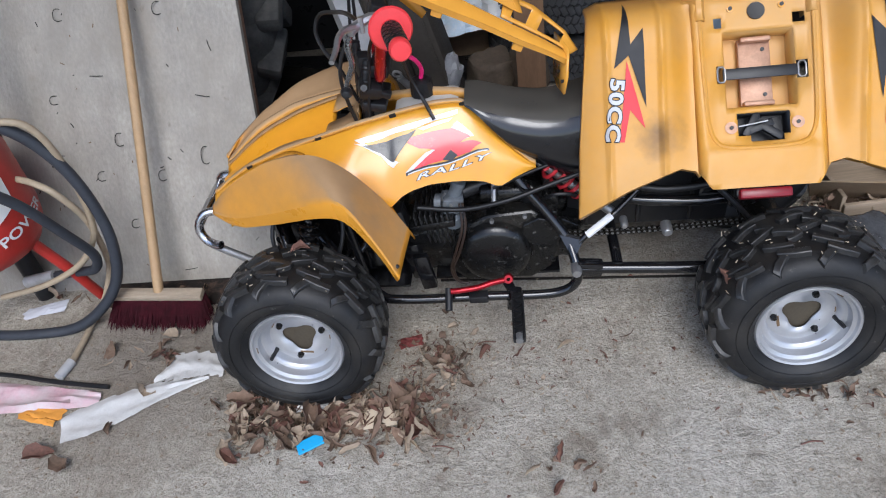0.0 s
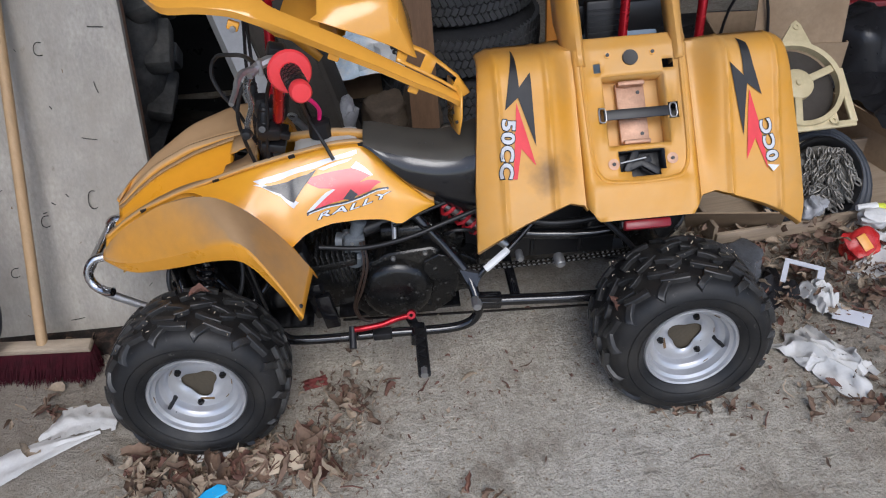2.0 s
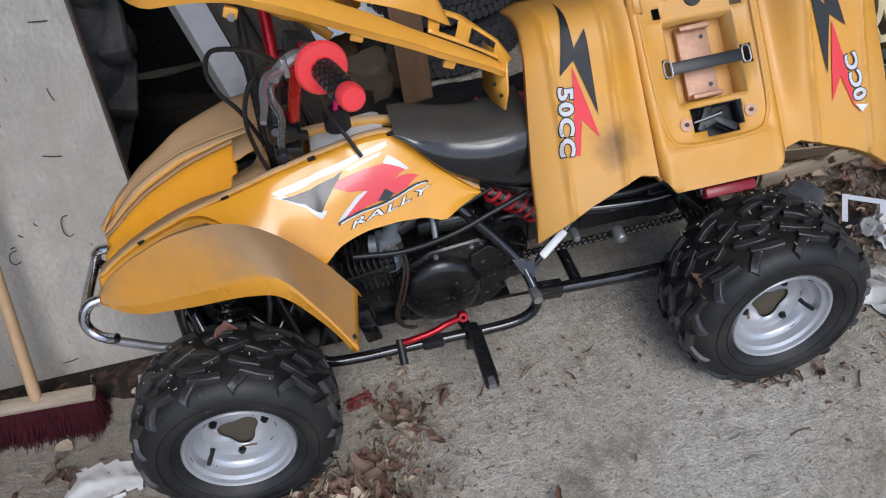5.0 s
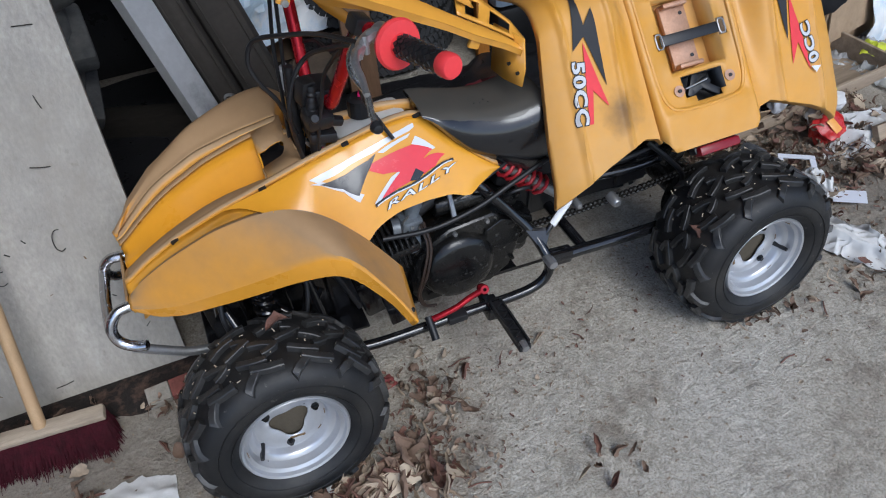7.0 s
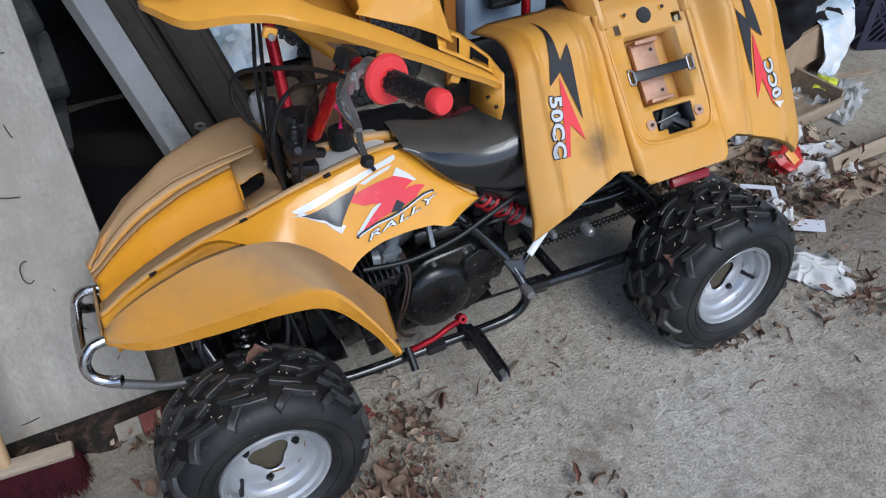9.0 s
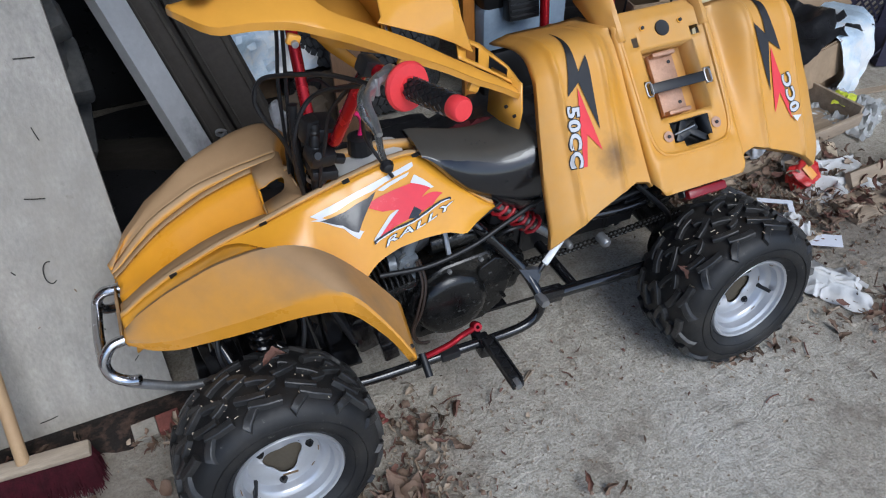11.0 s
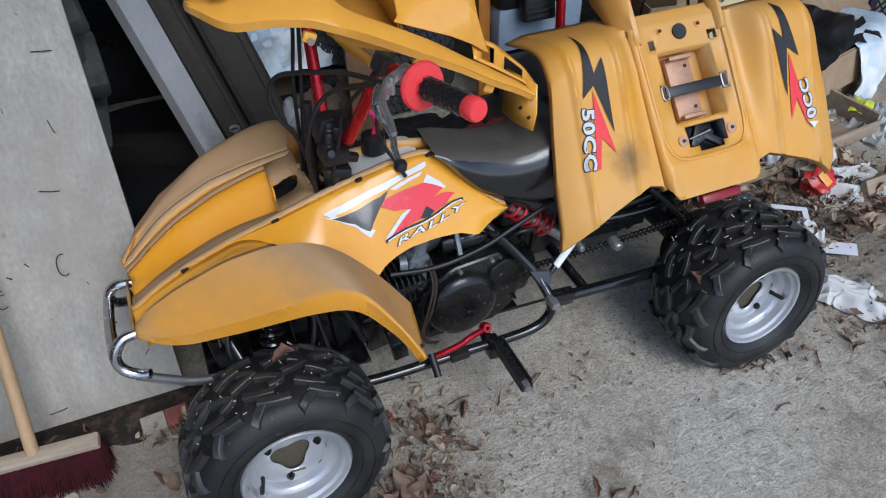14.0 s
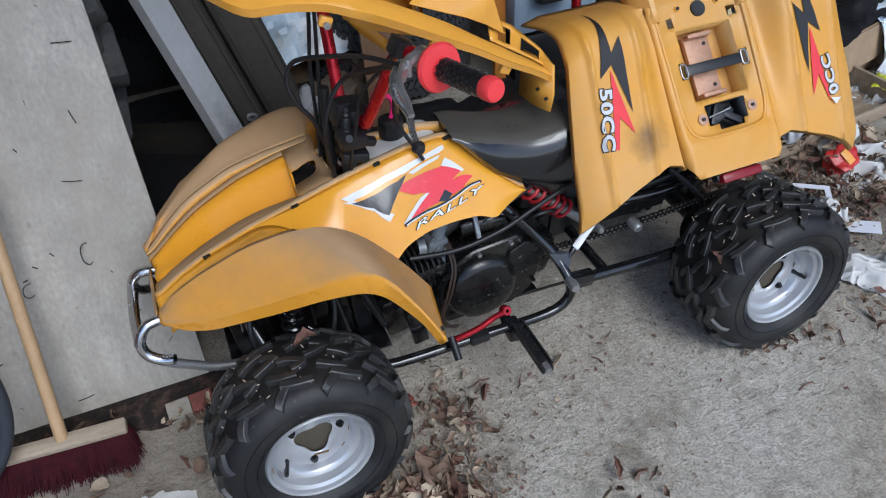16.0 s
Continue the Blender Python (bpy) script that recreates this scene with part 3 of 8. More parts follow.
# wheels
def make_wheel(name, width, hole_turn, valve_turn):
    """A wheel whose local y runs inwards from the rim's lip; the two turns place the hub opening and the valve."""
    w = thing(name, "", "")
    for k in ("label", "category"):
        if k in w:
            del w[k]
    PROFILE = [(-0.0175, 0.132), (-0.0165, 0.148), (-0.0125, 0.160), (-0.005, 0.1695), (0.006, 0.1765), (0.024, 0.1815), (width / 2, 0.1835), (width - 0.024, 0.1815), (width - 0.006, 0.1765), (width + 0.005, 0.1695), (width + 0.0125, 0.160), (width + 0.0165, 0.148)]
    prof = [(0.098, 0.012), (0.104, 0.001), (0.108, -0.004), (0.116, -0.0115), (0.124, -0.0155)] + [(r_, a_) for a_, r_ in PROFILE] + [(0.13, width + 0.014), (0.104, width), (0.098, width - 0.01)]
    bm = lathe_bm(prof, 72)
    bmesh.ops.delete(bm, geom=[f for f in bm.faces if len(f.verts) > 4], context="FACES_ONLY")
    for r_, a_ in ((0.1205, -0.0142), (0.1435, -0.0176)):
        lathe(bm, [(r_ - 0.0016, a_ + 0.002), (r_, a_ - 0.0014), (r_ + 0.0016, a_ + 0.002)], 72)
    bmesh.ops.delete(bm, geom=[f for f in bm.faces if len(f.verts) > 8], context="FACES_ONLY")
    tyre = part("tyre", bm, RUBBER, w, "black knobbly rubber tyre")

    def surf(a, y, h):
        rr = knots(y, PROFILE)[0] + h
        return Vector((rr * math.cos(a), y - (0.35 * h if y < 0.004 else -0.35 * h if y > width - 0.004 else 0), rr * math.sin(a)))

    def lug(bm, line, half, h=0.0105, foot=1.18):
        """A raised bar along (angle, y) points, with sloping flanks and a slightly domed top."""
        pts = [(a, y) for a, y, _ in curve_pts([(a, y, 0) for a, y in line], 2)]
        rows = []
        for i, (a, y) in enumerate(pts):
            p, q = pts[max(i - 1, 0)], pts[min(i + 1, len(pts) - 1)]
            da, dy = (q[0] - p[0]) * 0.185, q[1] - p[1]
            ln = math.hypot(da, dy)
            na, ny = -dy / ln * half / 0.185, da / ln * half
            rows.append([surf(a + na * k, y + ny * k, e) for k, e in ((-foot, -0.004), (-1.0, h * 0.86), (-0.75, h), (0.75, h), (1.0, h * 0.86), (foot, -0.004))])
        V = sheet(bm, rows)
        bm.faces.new(V[0])
        bm.faces.new(V[-1][::-1])

    bm = bmesh.new()
    n = 13
    st = 2 * math.pi / n
    for k in range(n):
        for s in (0, 1):
            def fy(y):
                return y if s == 0 else width - y
            o = k * st + (0.5 * st if s else 0)
            # hook in the middle, long slanting bar, shoulder bar that runs down the side
            lug(bm, [(o + 0.00, fy(width * 0.385)), (o + 0.13, fy(width * 0.47)), (o + 0.255, fy(width * 0.52))], 0.0060)
            lug(bm, [(o + 0.02, fy(width * 0.39)), (o + 0.10, fy(width * 0.335)), (o + 0.16, fy(width * 0.32))], 0.0060)
            lug(bm, [(o + 0.13, fy(width * 0.215)), (o + 0.27, fy(width * 0.245)), (o + 0.40, fy(width * 0.315))], 0.0064)
            lug(bm, [(o + 0.00, fy(width * 0.085)), (o + 0.15, fy(width * 0.095)), (o + 0.30, fy(width * 0.15))], 0.0066)
            lug(bm, [(o + 0.23, fy(0.019)), (o + 0.32, fy(0.006)), (o + 0.38, fy(-0.003)), (o + 0.41, fy(-0.0085))], 0.0066, 0.0080)
    part("tread", bm, LUG, tyre, "worn raised tread lugs", angle=30)
    rp = [(0.1035, 0.010), (0.1035, 0.001), (0.101, -0.0025), (0.098, -0.001), (0.0955, 0.006), (0.0885, 0.010), (0.0865, 0.022), (0.0845, 0.026), (0.0765, 0.029),
          (0.0735, 0.033), (0.0715, 0.043), (0.0695, 0.046), (0.062, 0.047), (0.036, 0.047)]
    bm = bmesh.new()
    nn = 48
    rings = [[bm.verts.new((r_ * math.cos(2 * math.pi * k / nn), a_, r_ * math.sin(2 * math.pi * k / nn))) for k in range(nn)] for r_, a_ in rp]
    # the opening in the middle is a rounded three-sided one
    for k, v in enumerate(rings[-1]):
        t = 2 * math.pi * k / nn
        rr = 0.0350 + 0.0065 * math.cos(3 * (t - hole_turn))
        v.co = (rr * math.cos(t), 0.047, rr * math.sin(t))
    for a_, b_ in zip(rings, rings[1:]):
        for k in range(nn):
            bm.faces.new((a_[k], a_[(k + 1) % nn], b_[(k + 1) % nn], b_[k]))
    rim = part("rim", bm, SILVER, w, "silver painted steel rim with scuffs")
    thick(rim, 0.003, 0)
    part("hub", lathe_bm([(0.0, 0.056), (0.026, 0.0545), (0.040, 0.053), (0.050, 0.056), (0.050, width * 0.75)], 20), HUB, w, "brown dusty hub seen through the rim")
    for k in range(3):
        t = 2 * math.pi * k / 3 + 2.4
        part("wheel_nut", lathe_bm([(0.0, 0.036), (0.005, 0.036), (0.008, 0.041), (0.008, 0.048)], 6, pose(0.054 * math.cos(t), 0, 0.054 * math.sin(t))), ENGINE, w)
    part("rust_mark", box_bm((0.030, 0.0015, 0.006), pose(0.004, 0.0458, -0.047, 0, 8, 0)), RUST, w, "brown rust scratch", smooth=False)
    c_, s_ = math.cos(valve_turn), math.sin(valve_turn)
    part("valve", tube_bm([(0.072 * c_, 0.046, 0.072 * s_), (0.074 * c_, 0.034, 0.074 * s_), (0.079 * c_, 0.014, 0.079 * s_)], 0.0055, 8, 3, radii=lambda f: 0.0072 - 0.003 * f), BLACKPL, w, "black rubber valve stem")
    rnd = random.Random(int(width * 1000))
    for k in range(5):
        t, r_ = rnd.uniform(0, 6.28), rnd.choice((0.090, 0.080, 0.066))
        part("scuff", box_bm((rnd.uniform(0.006, 0.016), 0.0012, 0.0016), pose(r_ * math.cos(t), knots(r_, [(0.036, 0.047), (0.069, 0.046), (0.074, 0.032), (0.0845, 0.0255), (0.0885, 0.0095), (0.1, 0.0)])[0] - 0.0022, r_ * math.sin(t), 0, 90 - math.degrees(t), 0)), RUST, rim, "brown scuff in the paint", smooth=False)
    return w


CAMBER = -5.5                             # the wheels lean in a little at the top
fw = make_wheel("wheel", 0.148, radians(-85), radians(207))
fw.parent = quad
fw.matrix_basis = Q0 @ pose(0.003, -0.003, 0.1915, CAMBER, 0, 2)
rw = make_wheel("wheel", 0.172, radians(-20), radians(58))
rw.parent = quad
rw.matrix_basis = Q0 @ pose(1.07, 0, 0.1895, CAMBER, 0, 0) @ pose(0, 0, 0, 0, 70, 0)
fw["label"] = "front wheel with knobbly tyre and silver rim"
rw["label"] = "wide rear wheel with knobbly tyre and silver rim"
for src, x, turn in ((fw, 0.003, 40), (rw, 1.07, 130)):
    c = copy_thing(src, Q0 @ pose(x, 2 * C, 0.19, -CAMBER, 0, 180) @ pose(0, 0, 0, 0, turn, 0))

# front bodywork: rails, side panels, fenders
RAIL = [(-0.20, 0.050, 0.408), (-0.15, 0.056, 0.448), (-0.09, 0.062, 0.485), (0.0, 0.066, 0.522), (0.085, 0.067, 0.547), (0.16, 0.062, 0.566), (0.25, 0.050, 0.580), (0.34, 0.036, 0.589), (0.39, 0.028, 0.586), (0.415, 0.030, 0.578), (0.436, 0.041, 0.554), (0.47, 0.060, 0.515), (0.513, 0.078, 0.476), (0.546, 0.088, 0.450)]
SILL = [(-0.20, 0.064, 0.394), (-0.15, 0.072, 0.428), (-0.09, 0.084, 0.468), (0.0, 0.112, 0.506), (0.085, 0.148, 0.508), (0.16, 0.165, 0.472), (0.21, 0.168, 0.425), (0.236, 0.163, 0.420), (0.255, 0.152, 0.438), (0.28, 0.142, 0.446), (0.32, 0.130, 0.451), (0.38, 0.121, 0.448), (0.433, 0.116, 0.440), (0.468, 0.122, 0.425), (0.50, 0.106, 0.437), (0.546, 0.090, 0.447)]
CREST = [(0.0, -0.205, 0.066, 0.392), (0.1, -0.17, 0.078, 0.430), (0.25, -0.11, 0.104, 0.482), (0.45, -0.02, 0.143, 0.546), (0.6, 0.06, 0.172, 0.578), (0.7, 0.113, 0.192, 0.587), (0.78, 0.165, 0.197, 0.556), (0.9, 0.232, 0.205, 0.476), (1.0, 0.287, 0.235, 0.398)]
EDGE = [(0.0, -0.209, 0.083, 0.386), (0.1, -0.162, 0.109, 0.392), (0.25, -0.108, 0.139, 0.410), (0.45, 0.0, 0.199, 0.466), (0.6, 0.096, 0.251, 0.520), (0.7, 0.154, 0.283, 0.543), (0.78, 0.188, 0.304, 0.526), (0.9, 0.234, 0.332, 0.455), (1.0, 0.268, 0.348, 0.380)]
LIP = [(0.0, -0.206, 0.087, 0.378), (0.1, -0.162, 0.109, 0.361), (0.25, -0.117, 0.134, 0.369), (0.45, -0.01, 0.193, 0.419), (0.6, 0.088, 0.247, 0.470), (0.7, 0.150, 0.281, 0.493), (0.78, 0.181, 0.299, 0.482), (0.9, 0.229, 0.325, 0.424), (1.0, 0.257, 0.340, 0.362)]


def side_pt(x, t, side=1, lift=0.0):
    """On the side panel: t is 0 at the rail and 1 at the sill."""
    a, b = soft_knots(x, RAIL, 0.012), soft_knots(x, SILL, 0.008)
    bulge = 0.007 * math.sin(math.pi * t) * max(0.0, min(1.0, (x - 0.05) / 0.15))
    dy = a[0] + (b[0] - a[0]) * t + bulge * 0.85 + lift * 0.85
    z = a[1] + (b[1] - a[1]) * t + bulge * 0.5 + lift * 0.5
    return Vector((x, C - side * dy, z))


FAR_SPREAD = [(0.0, 0.012, 0.016), (0.1, 0.052, 0.056), (0.25, 0.068, 0.064), (0.45, 0.048, 0.042), (0.6, 0.014, 0.014), (0.7, -0.02, -0.012), (0.78, -0.03, -0.034), (0.9, -0.03, -0.030), (1.0, -0.03, 0.0)]


def fender_pt(p, q, side=1):
    a, b = soft_knots(p, CREST, 0.04), soft_knots(p, EDGE, 0.03)
    if side == -1:
        dy_, dz_ = knots(p, FAR_SPREAD)
        back = max(0.0, min(1.0, (p - 0.40) / 0.32))
        back = 0.027 * back * back * (3 - 2 * back)
        a, b = [a[0] + back, a[1], a[2] - back * 0.2], [b[0] + back, b[1] + dy_, b[2] + dz_ - back * 0.2]
    bulge = (0.005 if side == 1 else 0.026) * math.sin(math.pi * min(1, q) ** (1.0 if side == 1 else 0.75)) * (1 if p < 0.7 else max(0.4, 1 - (p - 0.7) * 4))
    return Vector((a[0] + (b[0] - a[0]) * q, C - side * (a[1] + (b[1] - a[1]) * q), a[2] + (b[2] - a[2]) * q + bulge))


def panel_low(x):
    """How far down the side panel reaches at x before the fender's hollow takes over."""
    k = max(0.0, min(1.0, (x - 0.0) / 0.14))
    return 0.05 + 0.95 * k * k * (3 - 2 * k)


def channel_far(x):
    """Where the hood channel's far wall meets the far hump."""
    a = soft_knots(x, RAIL, 0.02)
    return 1.05 + 0.22 * min(1, max(0, (x + 0.2) / 0.2)), a


for side in (1, -1):
    bm, bmf = bmesh.new(), bmesh.new()
    rows = []
    x0 = -0.2 if side == 1 else 0.158
    for i in range(61):
        x = x0 + (0.546 - x0) * i / 60
        a = soft_knots(x, RAIL, 0.012)
        rim = [Vector((x, C - side * (a[0] + d), a[1] + h)) for d, h in ((-0.016, -0.012), (-0.013, 0.004), (-0.006, 0.007), (-0.001, 0.004), (0.0, -0.002))]
        tl = panel_low(x)
        rows.append(rim + [side_pt(x, t * tl, side) for t in (0.06, 0.12, 0.2, 0.3, 0.4, 0.5, 0.6, 0.7, 0.8, 0.9, 1.0)] + ([side_pt(x, 1.0, side) + Vector((0, side * 0.012, -0.006))] if x > 0.23 else [side_pt(x, tl, side) + Vector((0, side * 0.004, -0.002))]))
    sheet(bm, [r[4:] for r in rows])
    bmr = bmesh.new()
    sheet(bmr, [r[:5] for r in rows])
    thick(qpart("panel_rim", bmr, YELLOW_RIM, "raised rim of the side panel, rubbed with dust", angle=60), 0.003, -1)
    # fender with its turned-down edge
    rows, hollow = [], []
    for i in range(41):
        p = i / 40 * (1.0 if side == 1 else 0.765)
        crest = fender_pt(p, 0, side)
        lip = soft_knots(p, LIP, 0.03)
        lipv = Vector((lip[0], C - side * lip[1], lip[2]))
        e = fender_pt(p, 1, side)
        if side == -1:
            lipv = e + Vector((0, 0.004, -0.03))
        outer = [fender_pt(p, q, side) for q in (0, 0.06, 0.2, 0.4, 0.6, 0.8, 0.94, 1.0)]
        tail = [e.lerp(lipv, 0.2) + Vector((0, -side * 0.0035, 0)), lipv, lipv + Vector((0, side * 0.008, 0.004))]
        x = min(0.236, crest.x if crest.x < 0.18 else 0.18 + (crest.x - 0.18) * 0.55)
        b = side_pt(x, panel_low(x), side)
        if side == 1:
            rows.append([crest + Vector((0.004, 0.012, -0.03 if p > 0.6 else -0.004)), crest + Vector((0, 0.006, -0.008 if p > 0.6 else -0.002))] + outer + tail)
            dip = 0.010 * math.sin(math.pi * min(1, p * 1.3)) if p < 0.77 else 0.004
            hollow.append([crest] + [crest.lerp(b, f_) + Vector((0, 0, -dip * math.sin(math.pi * f_))) for f_ in (0.2, 0.4, 0.6, 0.8)] + [b])
        else:
            far, a = channel_far(min(x, 0.15))
            b = Vector((min(x, 0.162), C + (far + 0.18) * a[0], a[1] + 0.001))
            mid_ = fender_pt(p, 0.34, side)
            rise = 0.012 * min(1.0, p * 4) * max(0.0, min(1.0, (0.66 - p) / 0.2))
            step = [b, b + Vector((0, 0.006, 0.0015)), b + Vector((-0.002, 0.012, 0.003)), b + Vector((-0.003, 0.015, 0.004 + rise * 0.6)), b + Vector((-0.004, 0.020, 0.005 + rise)), b + Vector((-0.005, 0.027, 0.006 + rise * 0.9)), b + Vector((-0.006, 0.034, 0.008 + rise * 0.72))]
            line = curve_pts([step[-1], step[-1].lerp(mid_, 0.5) + Vector((0, 0, 0.004)), mid_, fender_pt(p, 0.6, side), fender_pt(p, 0.86, side), e], 3)
            rows.append(step[:-1] + line + tail)
    if side == -1:
        rows.append([v + Vector((0.004, 0, -0.006)) for v in rows[-1]])
        rows.append([Vector((v.x + 0.014, v.y, v.z - 0.075)) for v in rows[-1]])
    if side == 1:
        sheet(bmf, rows)
    else:
        sheet(bmf, [r[:3] for r in rows])
        sheet(bmf, [r[5:] for r in rows])
        bmr = bmesh.new()
        sheet(bmr, [r[2:6] for r in rows[:-2]])
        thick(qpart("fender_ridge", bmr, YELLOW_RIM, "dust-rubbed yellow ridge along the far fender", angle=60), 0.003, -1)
    if hollow:
        sheet(bm, hollow)
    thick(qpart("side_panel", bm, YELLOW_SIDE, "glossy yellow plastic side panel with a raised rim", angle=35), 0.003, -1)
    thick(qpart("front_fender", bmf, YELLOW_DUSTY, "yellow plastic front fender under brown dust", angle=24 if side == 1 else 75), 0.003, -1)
bmf = bmesh.new()
# the blunt nose between the two sides
NZ = [(0.392, -0.203), (0.375, -0.208), (0.350, -0.200)]
sheet(bmf, [[Vector((x - 0.004 * math.cos(d * 9), C - d, z - 0.02 * (1 - (d / 0.066) ** 2) * (k == 0))) for d in (-0.066, -0.04, 0.0, 0.04, 0.066)] for k, (z, x) in enumerate(NZ)])
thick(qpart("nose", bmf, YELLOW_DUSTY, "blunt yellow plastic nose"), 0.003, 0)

# hood between the rails: a dusty slope falls to a sunk channel with a far wall and an end wall
slope_rows, wall_rows = [], []
for i in range(25):
    x = -0.196 + 0.296 * i / 24
    a = soft_knots(x, RAIL, 0.02)
    dip = 0.006 + 0.052 * min(1, (x + 0.2) / 0.16)
    far = 1.05 + 0.22 * min(1, (x + 0.2) / 0.2)
    h1 = knots(x, [(-0.2, 0.006), (-0.088, 0.012), (-0.029, 0.011), (0.028, 0.015), (0.1, 0.026)])[0]
    slope_rows.append([Vector((x, C - d * a[0], a[1] + h)) for d, h in ((0.8, -0.003), (0.74, -h1 * 0.15), (0.50, -h1 * 0.5), (0.32, -h1 * 0.8), (0.24, -h1 * 0.96), (0.215, -h1 - 0.002))])
    wall_rows.append([Vector((x, C - d * a[0], a[1] + h)) for d, h in ((0.215, -h1 - 0.002), (0.18, -h1 - 0.010), (0.04, min(-h1 - 0.011, -dip * 0.80)), (-0.08, min(-h1 - 0.010, -dip * 0.84)), (-0.18, -dip * 0.82), (-0.30, -dip * 0.70), (-far + 0.24, -0.012), (-far + 0.12, -0.002), (-far - 0.04, 0.001), (-far - 0.18, 0.001))])
a = soft_knots(0.1, RAIL, 0.02)
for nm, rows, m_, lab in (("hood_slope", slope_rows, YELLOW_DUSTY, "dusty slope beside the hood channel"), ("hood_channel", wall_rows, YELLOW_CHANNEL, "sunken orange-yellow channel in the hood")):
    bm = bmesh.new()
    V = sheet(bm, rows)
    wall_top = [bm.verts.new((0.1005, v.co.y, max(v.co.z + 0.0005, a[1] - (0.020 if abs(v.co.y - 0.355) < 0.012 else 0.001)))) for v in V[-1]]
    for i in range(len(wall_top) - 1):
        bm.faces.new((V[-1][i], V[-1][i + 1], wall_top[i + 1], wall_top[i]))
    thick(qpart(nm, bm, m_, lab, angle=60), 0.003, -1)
# deck round the rounded slot
bm = bmesh.new()
slot = [(0.1005, 0.336), (0.136, 0.343), (0.143, 0.348), (0.147, 0.356), (0.151, 0.376), (0.149, 0.386), (0.141, 0.390), (0.124, 0.388), (0.115, 0.383), (0.1005, 0.383)]
outer = [(0.1005, C - 0.060), (0.172, C - 0.060), (0.170, 0.312), (0.166, 0.340), (0.164, 0.38), (0.160, 0.42), (0.140, 0.428), (0.125, 0.428), (0.112, 0.428), (0.1005, 0.428)]


def deck_v(x, y):
    return bm.verts.new((x, y, knots(x, RAIL)[1] + 0.0015 + 0.05 * max(0.0, y - 0.40)))


SV, OV = [deck_v(*p) for p in slot], [deck_v(*p) for p in outer]
for k in range(len(slot) - 1):
    bm.faces.new((SV[k], SV[k + 1], OV[k + 1], OV[k]))
DV = [deck_v(x, y) for x, y in ((0.164, 0.463), (0.155, 0.475), (0.1005, 0.455))]
bm.faces.new((OV[5], DV[0], DV[1], DV[2], OV[9], OV[8], OV[7], OV[6]))
for a_, b_ in zip(OV[1:6], OV[2:6]):
    p, q = a_.co.copy(), b_.co.copy()
    bm.faces.new([bm.verts.new(v) for v in (p, q, q + Vector((0.002, 0, -0.02)), p + Vector((0.002, 0, -0.02)))])
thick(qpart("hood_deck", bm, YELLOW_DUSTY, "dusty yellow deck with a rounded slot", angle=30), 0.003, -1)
bm = bmesh.new()
rows = []
for i in range(13):
    x = -0.2 + 0.38 * i / 12
    nose = soft_knots(x, RAIL, 0.02)
    rows.append([Vector((x, C - nose[0] + 0.012, nose[1] - 0.11 - 0.03 * (x > -0.15))), Vector((x, C + nose[0] - 0.012, nose[1] - 0.11 - 0.03 * (x > -0.15)))])
sheet(bm, rows)
thick(qpart("under_tray", bm, YELLOW, "shaded orange inner plastic below the deck"), 0.003)
# solid black block: the slot's inner darkness put into colour
qpart("slot_dark_block", box_bm((0.060, 0.075, 0.016), pose(0.134, 0.365, 0.524)), CABLE, "black block for the dark under the hood slot", smooth=False)
for x in (-0.089, 0.085, 0.251, 0.40):
    a = knots(x, RAIL)
    qpart("clip", box_bm((0.014, 0.004, 0.0075), pose(x, C - a[0] - 0.0015, a[1] - 0.001, 0, -14, 0)), BLACKPL, "black clip in the panel joint", smooth=False)
# black disc as the dark of a rivet hole
for p_, q_ in ((0.975, 0.9),):
    pt = fender_pt(p_, q_)
    qpart("rivet_hole_disc", lathe_bm([(0, -0.004), (0.0045, -0.002), (0.0045, 0.006)], 8, along(pt, pt + Vector((-0.5, 0.5, -0.5)))), BLACKPL)


# decals on the near side panel
def drape(bm, polys, place, cut=0.012):
    """Flat outlines in (a, b), cut fine and laid on a surface by place(a, b)."""
    for poly in polys:
        vs = [bm.verts.new((a, b, 0)) for a, b in poly]
        bm.faces.new(vs)
    bm.normal_update()
    bmesh.ops.triangulate(bm, faces=bm.faces[:])
    for _ in range(6):
        es = [e for e in bm.edges if e.calc_length() > cut]
        if not es:
            break
        bmesh.ops.subdivide_edges(bm, edges=es, cuts=1)
        bmesh.ops.triangulate(bm, faces=[f for f in bm.faces if len(f.verts) > 3])
    for v in bm.verts:
        v.co = place(v.co.x, v.co.y)
    return bm


def text_bm(word, size, place, bold=0.0, spacing=1.0, squash=1.0, cut=0.007):
    cu = bpy.data.curves.new("text", "FONT")
    cu.body, cu.size, cu.offset, cu.space_character = word, size, bold, spacing
    cu.resolution_u = 3
    ob = bpy.data.objects.new("text", cu)
    scene.collection.objects.link(ob)
    me = bpy.data.meshes.new_from_object(ob.evaluated_get(bpy.context.evaluated_depsgraph_get()))
    bpy.data.objects.remove(ob)
    bpy.data.curves.remove(cu)
    bm = bmesh.new()
    bm.from_mesh(me)
    bpy.data.meshes.remove(me)
    bmesh.ops.triangulate(bm, faces=bm.faces[:])
    bmesh.ops.subdivide_edges(bm, edges=[e for e in bm.edges if e.calc_length() > cut], cuts=1)
    bmesh.ops.triangulate(bm, faces=bm.faces[:])
    for v in bm.verts:
        v.co = place(v.co.x * squash, v.co.y)
    return bm


